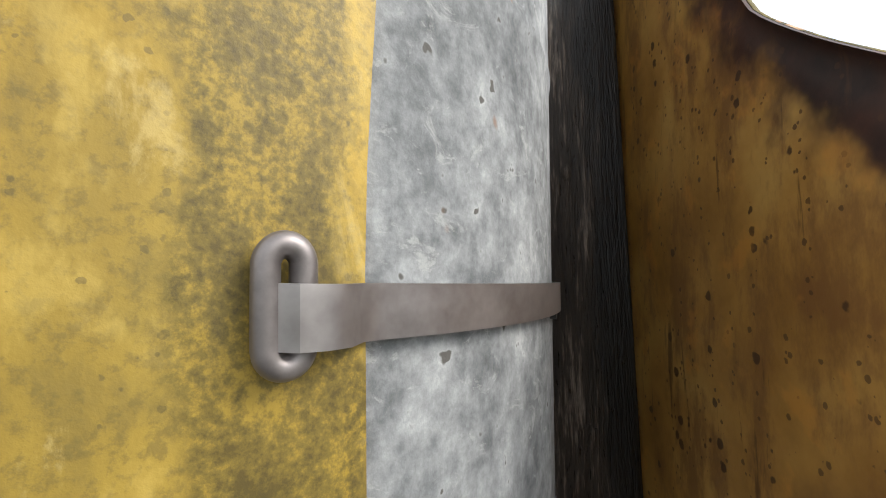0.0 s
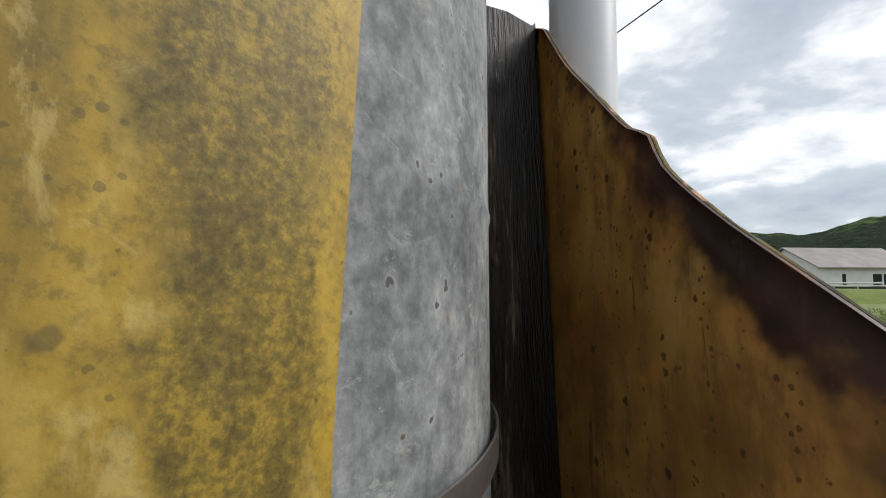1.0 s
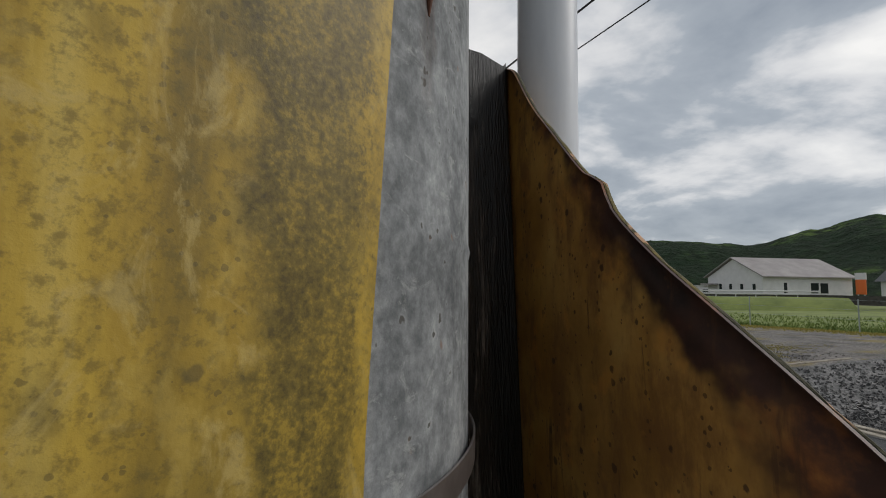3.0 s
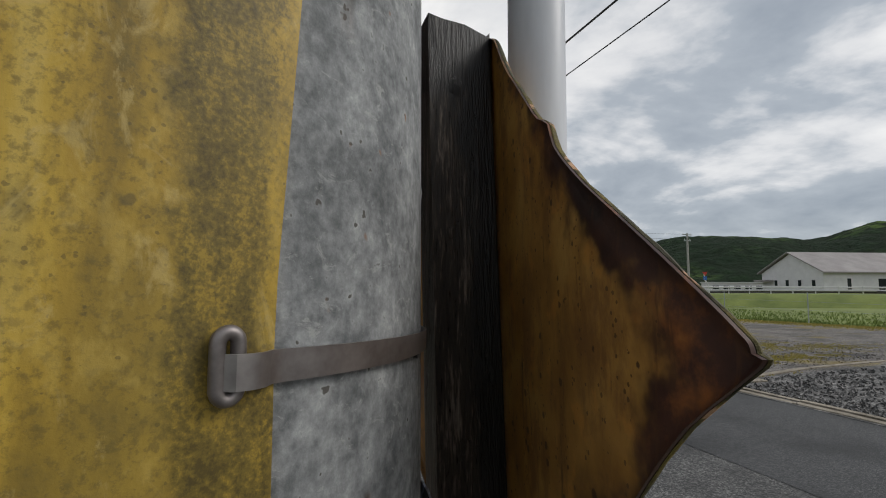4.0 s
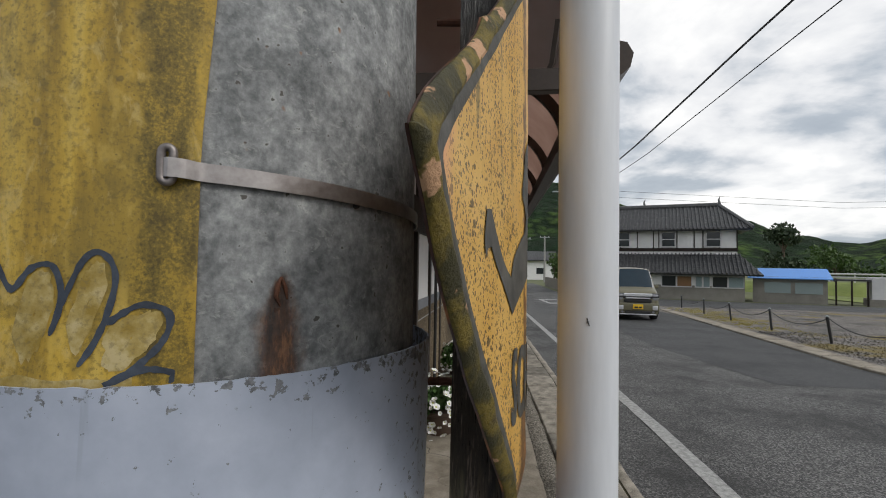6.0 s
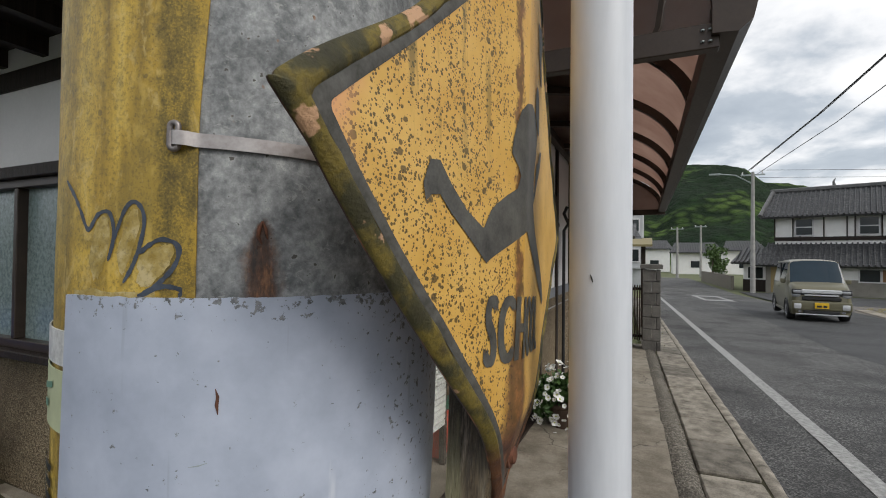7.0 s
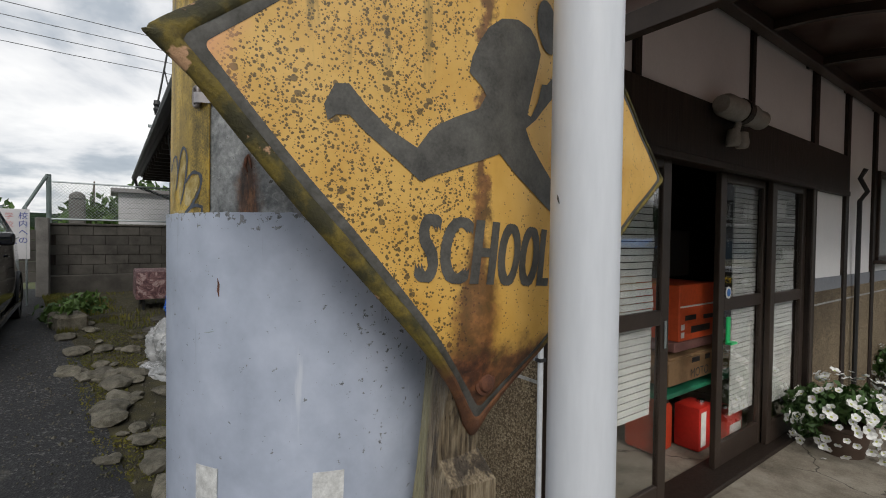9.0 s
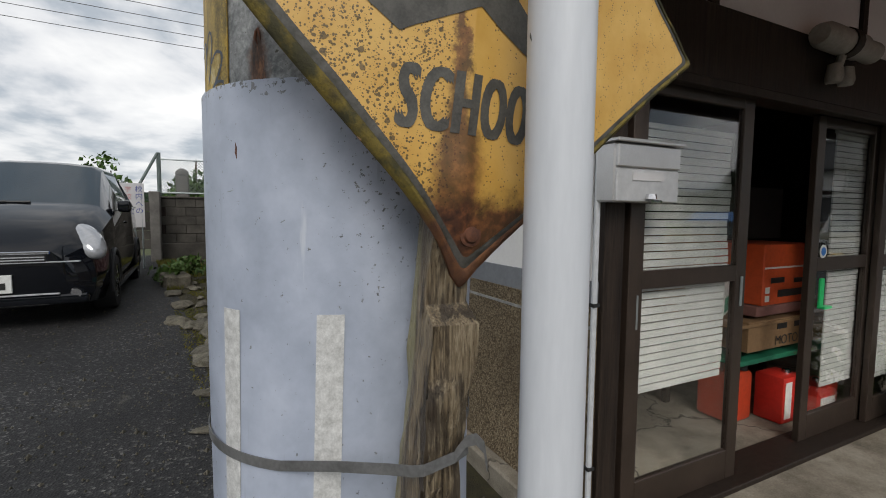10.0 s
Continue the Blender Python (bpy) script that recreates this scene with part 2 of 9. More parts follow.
def cover_paint(n, link, bsdf, co):
    z = axis_of(n, link, co, "Z")
    cloud = noise_of(n, link, co, 14, 7, 0.62)
    col = ramp(n, link, cloud, ((0.3, (0.35, 0.39, 0.48)), (0.5, (0.42, 0.465, 0.565)), (0.7, (0.50, 0.545, 0.65))))
    y = axis_of(n, link, co, "Y")
    flake = noise_of(n, link, co, 130, 7, 0.65)
    near_top = mask(n, link, z, 1.438, 1.466)
    side = mathn(n, link, "MULTIPLY", mask(n, link, y, 0.155, 0.235), mask(n, link, z, 1.15, 1.42))
    want = mathn(n, link, "ADD", mathn(n, link, "MULTIPLY", near_top, 0.11), mathn(n, link, "MULTIPLY", side, 0.085))
    bare = mask(n, link, mathn(n, link, "ADD", flake, want), 0.655, 0.68)
    col = blend(n, link, bare, col, ramp(n, link, noise_of(n, link, co, 200, 4, 0.6), ((0.35, (0.10, 0.105, 0.115)), (0.65, (0.25, 0.26, 0.275)))))
    nick = specks(n, link, co, 60, -0.46, 0.48)
    col = blend(n, link, mathn(n, link, "MULTIPLY", nick, 0.8), col, (0.17, 0.15, 0.14))
    scuff = mathn(n, link, "MULTIPLY", mask(n, link, noise_of(n, link, co, 90, 3, 0.6, (1, 1, 0.06)), 0.66, 0.72), 0.35)
    col = blend(n, link, scuff, col, (0.30, 0.33, 0.40))
    white = mathn(n, link, "MULTIPLY", mask(n, link, noise_of(n, link, co, 40, 4, 0.6, (1, 1, 0.12)), 0.66, 0.74), 0.5)
    col = blend(n, link, white, col, (0.68, 0.70, 0.74))
    link(col, bsdf.inputs["Base Color"])
    bsdf.inputs["Roughness"].default_value = 0.42
    bumped(n, link, bsdf, mathn(n, link, "ADD", mathn(n, link, "MULTIPLY", bare, -0.6), cloud), 0.3, 0.0012)


def specks(n, link, co, scale, small, large):
    """Round specks of differing size; small and large: inputs or numbers for the radius range."""
    v = n.new("ShaderNodeTexVoronoi")
    v.inputs["Scale"].default_value = scale
    wobbly = n.new("ShaderNodeVectorMath")
    wobbly.operation = "MULTIPLY_ADD"
    t = n.new("ShaderNodeTexNoise")
    t.inputs["Scale"].default_value, t.inputs["Detail"].default_value = scale * 2.2, 2.0
    link(co, t.inputs["Vector"])
    link(t.outputs["Color"], wobbly.inputs[0])
    wobbly.inputs[1].default_value = (0.3 / scale,) * 3
    link(co, wobbly.inputs[2])
    link(wobbly.outputs[0], v.inputs["Vector"])
    bw = n.new("ShaderNodeSeparateColor")
    link(v.outputs["Color"], bw.inputs[0])
    size = mathn(n, link, "ADD", small, mathn(n, link, "MULTIPLY", mathn(n, link, "POWER", bw.outputs[0], 2.2), large))
    gap = mathn(n, link, "SUBTRACT", size, v.outputs["Distance"])
    return mask(n, link, gap, -0.03, 0.05)


def sign_face(n, link, bsdf, co):
    y, z = axis_of(n, link, co, "Y"), axis_of(n, link, co, "Z")
    col = ramp(n, link, noise_of(n, link, co, 22, 5, 0.55), ((0.3, (0.58, 0.32, 0.055)), (0.7, (0.70, 0.43, 0.11))))
    # mould specks in clusters, thick on the weather side and thin past the crease
    left = mask(n, link, y, 0.31, 0.255)
    field = noise_of(n, link, co, 17, 4, 0.6)
    thickly = mathn(n, link, "MULTIPLY", left, mask(n, link, field, 0.28, 0.52))
    thinly = mathn(n, link, "MULTIPLY", mathn(n, link, "SUBTRACT", thickly, 0.5), 0.32)
    dots = specks(n, link, co, 400, mathn(n, link, "SUBTRACT", thinly, 0.0), 0.55)
    col = blend(n, link, mathn(n, link, "MULTIPLY", dots, 0.9), col, (0.075, 0.050, 0.016))
    blots = specks(n, link, co, 120, mathn(n, link, "MULTIPLY", mathn(n, link, "SUBTRACT", thickly, 0.95), 0.35), 0.40)
    col = blend(n, link, mathn(n, link, "MULTIPLY", blots, 0.85), col, (0.085, 0.055, 0.020))
    streak = mathn(n, link, "MULTIPLY", mask(n, link, noise_of(n, link, co, 46, 5, 0.6, (1, 1, 0.12)), 0.54, 0.66), mask(n, link, z, 1.55, 1.67))
    col = blend(n, link, mathn(n, link, "MULTIPLY", mathn(n, link, "MULTIPLY", streak, left), 0.85), col, (0.11, 0.085, 0.025))
    # bleached patch by the weather corner
    pale = mathn(n, link, "MULTIPLY", mask(n, link, mathn(n, link, "ADD", y, mathn(n, link, "MULTIPLY", field, 0.06)), 0.132, 0.092), 0.8)
    col = blend(n, link, pale, col, (0.74, 0.36, 0.17))
    # rust down the crease and over the lower tip
    rough = noise_of(n, link, co, 45, 6, 0.65)
    wob = mathn(n, link, "MULTIPLY", mathn(n, link, "SUBTRACT", rough, 0.5), 0.045)
    line = mathn(n, link, "ADD", mathn(n, link, "MULTIPLY", mathn(n, link, "SUBTRACT", z, 1.56), 0.03), 0.2945)
    off = mathn(n, link, "ABSOLUTE", mathn(n, link, "ADD", mathn(n, link, "SUBTRACT", y, line), wob), 0.0)
    wide = mathn(n, link, "ADD", 0.008, mathn(n, link, "MULTIPLY", mask(n, link, z, 1.5, 1.34), 0.022))
    crease = mathn(n, link, "SUBTRACT", 1.0, mask(n, link, mathn(n, link, "DIVIDE", off, wide), 0.4, 1.25))
    rustc = ramp(n, link, noise_of(n, link, co, 85, 6, 0.6), ((0.33, (0.032, 0.015, 0.011)), (0.52, (0.10, 0.038, 0.019)), (0.7, (0.25, 0.095, 0.037))))
    col = blend(n, link, mathn(n, link, "MULTIPLY", crease, 0.86), col, rustc)
    tip = mask(n, link, mathn(n, link, "ADD", z, mathn(n, link, "MULTIPLY", wob, 1.4)), 1.348, 1.318)
    col = blend(n, link, mathn(n, link, "MULTIPLY", tip, 0.95), col, rustc)
    link(col, bsdf.inputs["Base Color"])
    bsdf.inputs["Roughness"].default_value = 0.46
    bumped(n, link, bsdf, mathn(n, link, "ADD", mathn(n, link, "ADD", dots, blots), mathn(n, link, "MULTIPLY", crease, rough)), 0.4, 0.0008)


def sign_back(n, link, bsdf, co):
    y, z = axis_of(n, link, co, "Y"), axis_of(n, link, co, "Z")
    col = ramp(n, link, noise_of(n, link, co, 16, 6, 0.6), ((0.3, (0.28, 0.13, 0.024)), (0.5, (0.43, 0.22, 0.047)), (0.7, (0.55, 0.32, 0.083))))
    brown = mathn(n, link, "MULTIPLY", mask(n, link, noise_of(n, link, co, 34, 6, 0.7, (1, 1, 0.45)), 0.47, 0.64), 0.75)
    col = blend(n, link, brown, col, (0.20, 0.085, 0.025))
    wob = mathn(n, link, "MULTIPLY", mathn(n, link, "SUBTRACT", noise_of(n, link, co, 24, 4, 0.55), 0.5), 0.15)
    up = mathn(n, link, "SUBTRACT", z, 1.575)
    high = mathn(n, link, "MAXIMUM", up, mathn(n, link, "MULTIPLY", up, -0.8))
    edge = mathn(n, link, "ADD", mathn(n, link, "SUBTRACT", 0.310, y), high)
    burnt = mask(n, link, mathn(n, link, "ADD", edge, wob), 0.226, 0.266)
    dark = ramp(n, link, noise_of(n, link, co, 26, 6, 0.6), ((0.35, (0.020, 0.010, 0.008)), (0.56, (0.065, 0.024, 0.014)), (0.66, (0.24, 0.085, 0.022)), (0.75, (0.42, 0.17, 0.035))))
    col = blend(n, link, burnt, col, dark)
    spots = specks(n, link, co, 115, -0.26, 0.62)
    col = blend(n, link, mathn(n, link, "MULTIPLY", spots, 0.85), col, (0.055, 0.024, 0.012))
    fine = specks(n, link, co, 260, -0.2, 0.58)
    col = blend(n, link, mathn(n, link, "MULTIPLY", fine, 0.75), col, (0.075, 0.033, 0.014))
    runs = mathn(n, link, "MULTIPLY", mask(n, link, noise_of(n, link, co, 95, 5, 0.65, (1, 1, 0.10)), 0.60, 0.68), 0.7)
    col = blend(n, link, runs, col, (0.085, 0.036, 0.014))
    glow = mathn(n, link, "MULTIPLY", mask(n, link, noise_of(n, link, co, 38, 4, 0.6), 0.56, 0.68), mathn(n, link, "SUBTRACT", 1.0, burnt))
    col = blend(n, link, mathn(n, link, "MULTIPLY", glow, 0.45), col, (0.62, 0.27, 0.045))
    link(col, bsdf.inputs["Base Color"])
    bsdf.inputs["Roughness"].default_value = 0.42
    bumped(n, link, bsdf, noise_of(n, link, co, 130, 4, 0.6), 0.15, 0.0008)


def mossy_rim(n, link, bsdf, co):
    cloud = noise_of(n, link, co, 24, 6, 0.6)
    col = ramp(n, link, cloud, ((0.30, (0.020, 0.018, 0.008)), (0.47, (0.050, 0.044, 0.013)), (0.58, (0.17, 0.125, 0.018)), (0.68, (0.060, 0.045, 0.013))))
    y, z = axis_of(n, link, co, "Y"), axis_of(n, link, co, "Z")
    upper = mathn(n, link, "MULTIPLY", mask(n, link, z, 1.585, 1.62), 0.12)
    bare = mask(n, link, mathn(n, link, "ADD", noise_of(n, link, co, 34, 4, 0.55), upper), 0.66, 0.70)
    col = blend(n, link, mathn(n, link, "MULTIPLY", bare, 0.85), col, (0.58, 0.34, 0.20))
    low = mask(n, link, mathn(n, link, "ADD", z, mathn(n, link, "MULTIPLY", cloud, 0.06)), 1.375, 1.335)
    col = blend(n, link, mathn(n, link, "MULTIPLY", low, 0.85), col, ramp(n, link, cloud, ((0.35, (0.05, 0.02, 0.013)), (0.65, (0.20, 0.07, 0.03)))))
    crumbs = noise_of(n, link, co, 320, 4, 0.65)
    col = blend(n, link, mathn(n, link, "MULTIPLY", mask(n, link, crumbs, 0.58, 0.7), 0.4), col, (0.03, 0.027, 0.013))
    link(col, bsdf.inputs["Base Color"])
    bsdf.inputs["Roughness"].default_value = 0.75
    bumped(n, link, bsdf, mathn(n, link, "ADD", crumbs, cloud), 0.7, 0.0025)


def old_wood(dark, light, scale):
    def build(n, link, bsdf, co):
        grain = noise_of(n, link, co, scale, 8, 0.65, (1.0, 1.0, 0.05), 0.4)
        fine = noise_of(n, link, co, scale * 4, 4, 0.6, (1.0, 1.0, 0.04))
        both = mathn(n, link, "ADD", mathn(n, link, "MULTIPLY", grain, 0.6), mathn(n, link, "MULTIPLY", fine, 0.4))
        col = ramp(n, link, both, ((0.38, dark), (0.62, light)))
        link(col, bsdf.inputs["Base Color"])
        link(mathn(n, link, "ADD", mathn(n, link, "MULTIPLY", fine, 0.5), 0.3), bsdf.inputs["Roughness"])
        bsdf.inputs["Specular IOR Level"].default_value = 0.25
        bumped(n, link, bsdf, both, 0.8, 0.004)
    return build


def post_wood(n, link, bsdf, co):
    z, x = axis_of(n, link, co, "Z"), axis_of(n, link, co, "X")
    grain = noise_of(n, link, co, 130, 8, 0.65, (1.0, 1.0, 0.045), 0.5)
    fine = noise_of(n, link, co, 480, 4, 0.65, (1.0, 1.0, 0.05))
    both = mathn(n, link, "ADD", mathn(n, link, "MULTIPLY", grain, 0.55), mathn(n, link, "MULTIPLY", fine, 0.45))
    # the sheltered arris keeps bare brown wood, the rest is black with old tar
    bare = ramp(n, link, both, ((0.40, (0.014, 0.010, 0.007)), (0.53, (0.036, 0.026, 0.019)), (0.64, (0.24, 0.19, 0.15))))
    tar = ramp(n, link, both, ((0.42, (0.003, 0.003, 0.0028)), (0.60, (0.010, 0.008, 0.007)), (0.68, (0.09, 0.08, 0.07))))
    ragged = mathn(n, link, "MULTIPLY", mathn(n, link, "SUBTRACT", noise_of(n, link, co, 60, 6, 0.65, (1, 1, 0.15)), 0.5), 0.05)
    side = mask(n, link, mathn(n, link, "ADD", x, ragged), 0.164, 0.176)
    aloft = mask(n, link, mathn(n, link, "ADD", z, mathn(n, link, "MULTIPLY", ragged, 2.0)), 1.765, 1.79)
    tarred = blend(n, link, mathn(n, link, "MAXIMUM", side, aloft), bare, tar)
    rotten = ramp(n, link, both, ((0.36, (0.040, 0.028, 0.018)), (0.50, (0.19, 0.145, 0.09)), (0.64, (0.42, 0.35, 0.24))))
    green = ramp(n, link, both, ((0.36, (0.16, 0.145, 0.075)), (0.62, (0.40, 0.36, 0.21))))
    low = blend(n, link, mask(n, link, mathn(n, link, "ADD", x, mathn(n, link, "MULTIPLY", ragged, 0.3)), 0.150, 0.158), green, rotten)
    dark = mathn(n, link, "MULTIPLY", mask(n, link, noise_of(n, link, co, 48, 6, 0.65, (1, 1, 0.16)), 0.47, 0.58), mask(n, link, x, 0.155, 0.165))
    low = blend(n, link, mathn(n, link, "MULTIPLY", dark, 0.8), low, (0.020, 0.014, 0.011))
    col = blend(n, link, mask(n, link, mathn(n, link, "ADD", z, mathn(n, link, "MULTIPLY", grain, 0.2)), 1.46, 1.34), tarred, low)
    link(col, bsdf.inputs["Base Color"])
    link(mathn(n, link, "ADD", mathn(n, link, "MULTIPLY", fine, 0.55), 0.08), bsdf.inputs["Roughness"])
    bumped(n, link, bsdf, both, 0.8, 0.007)


def stained_concrete(n, link, bsdf, co):
    big = noise_of(n, link, co, 1.3, 7, 0.65)
    mid = noise_of(n, link, co, 7, 6, 0.65)
    fine = noise_of(n, link, co, 150, 4, 0.7)
    both = mathn(n, link, "ADD", mathn(n, link, "MULTIPLY", big, 0.45), mathn(n, link, "ADD", mathn(n, link, "MULTIPLY", mid, 0.3), mathn(n, link, "MULTIPLY", fine, 0.25)))
    col = ramp(n, link, both, ((0.36, (0.085, 0.070, 0.050)), (0.47, (0.20, 0.172, 0.132)), (0.56, (0.31, 0.275, 0.22)), (0.66, (0.40, 0.365, 0.31))))
    v = n.new("ShaderNodeTexVoronoi")
    v.feature = "DISTANCE_TO_EDGE"
    v.inputs["Scale"].default_value = 0.8
    w = n.new("ShaderNodeVectorMath")
    w.operation = "MULTIPLY_ADD"
    t = n.new("ShaderNodeTexNoise")
    t.inputs["Scale"].default_value, t.inputs["Detail"].default_value = 3.0, 6.0
    link(co, t.inputs["Vector"])
    link(t.outputs["Color"], w.inputs[0])
    w.inputs[1].default_value = (0.45, 0.45, 0.45)
    link(co, w.inputs[2])
    link(w.outputs[0], v.inputs["Vector"])
    crack = mathn(n, link, "MULTIPLY", mask(n, link, v.outputs["Distance"], 0.006, 0.002), mask(n, link, big, 0.42, 0.5))
    col = blend(n, link, mathn(n, link, "MULTIPLY", crack, 0.8), col, (0.04, 0.034, 0.026))
    link(col, bsdf.inputs["Base Color"])
    bsdf.inputs["Roughness"].default_value = 0.85
    bumped(n, link, bsdf, mathn(n, link, "SUBTRACT", both, crack), 0.5, 0.004)


def patchy_paint(n, link, bsdf, co):
    f = noise_of(n, link, co, 60, 6, 0.65)
    g = noise_of(n, link, co, 300, 4, 0.65)
    col = ramp(n, link, f, ((0.38, (0.30, 0.205, 0.035)), (0.52, (0.43, 0.325, 0.11)), (0.64, (0.55, 0.45, 0.23))))
    col = blend(n, link, mathn(n, link, "MULTIPLY", mask(n, link, g, 0.5, 0.66), 0.5), col, (0.18, 0.14, 0.06))
    link(col, bsdf.inputs["Base Color"])
    bsdf.inputs["Roughness"].default_value = 0.6
    bumped(n, link, bsdf, f, 0.3, 0.001)


def glass_mat(name, tint, rough=0.02):
    def build(n, link, bsdf, co):
        bsdf.inputs["Base Color"].default_value = (*tint, 1)
        bsdf.inputs["Transmission Weight"].default_value = 1.0
        bsdf.inputs["Roughness"].default_value = rough
        bsdf.inputs["IOR"].default_value = 1.45
    return material(name, build)


def tile_courses(n, link, bsdf, co):
    """Old roof tiles, with the shade under each course painted as a dark line."""
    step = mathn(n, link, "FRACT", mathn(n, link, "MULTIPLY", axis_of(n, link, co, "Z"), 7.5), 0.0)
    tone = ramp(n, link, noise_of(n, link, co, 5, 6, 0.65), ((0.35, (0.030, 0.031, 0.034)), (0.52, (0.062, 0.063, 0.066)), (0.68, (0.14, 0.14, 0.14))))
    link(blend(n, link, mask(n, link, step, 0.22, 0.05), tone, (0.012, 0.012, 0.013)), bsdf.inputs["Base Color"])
    bsdf.inputs["Roughness"].default_value = 0.5
    bumped(n, link, bsdf, step, 0.6, 0.03)


def plain(name, colour, rough=0.5, metal=0.0, coat=0.0):
    def build(n, link, bsdf, co):
        f = noise_of(n, link, co, 30, 4, 0.6)
        link(ramp(n, link, f, ((0.3, tuple(0.88 * c for c in colour)), (0.7, tuple(min(1, 1.08 * c) for c in colour)))), bsdf.inputs["Base Color"])
        bsdf.inputs["Roughness"].default_value, bsdf.inputs["Metallic"].default_value = rough, metal
        bsdf.inputs["Coat Weight"].default_value = coat
    return material(name, build)


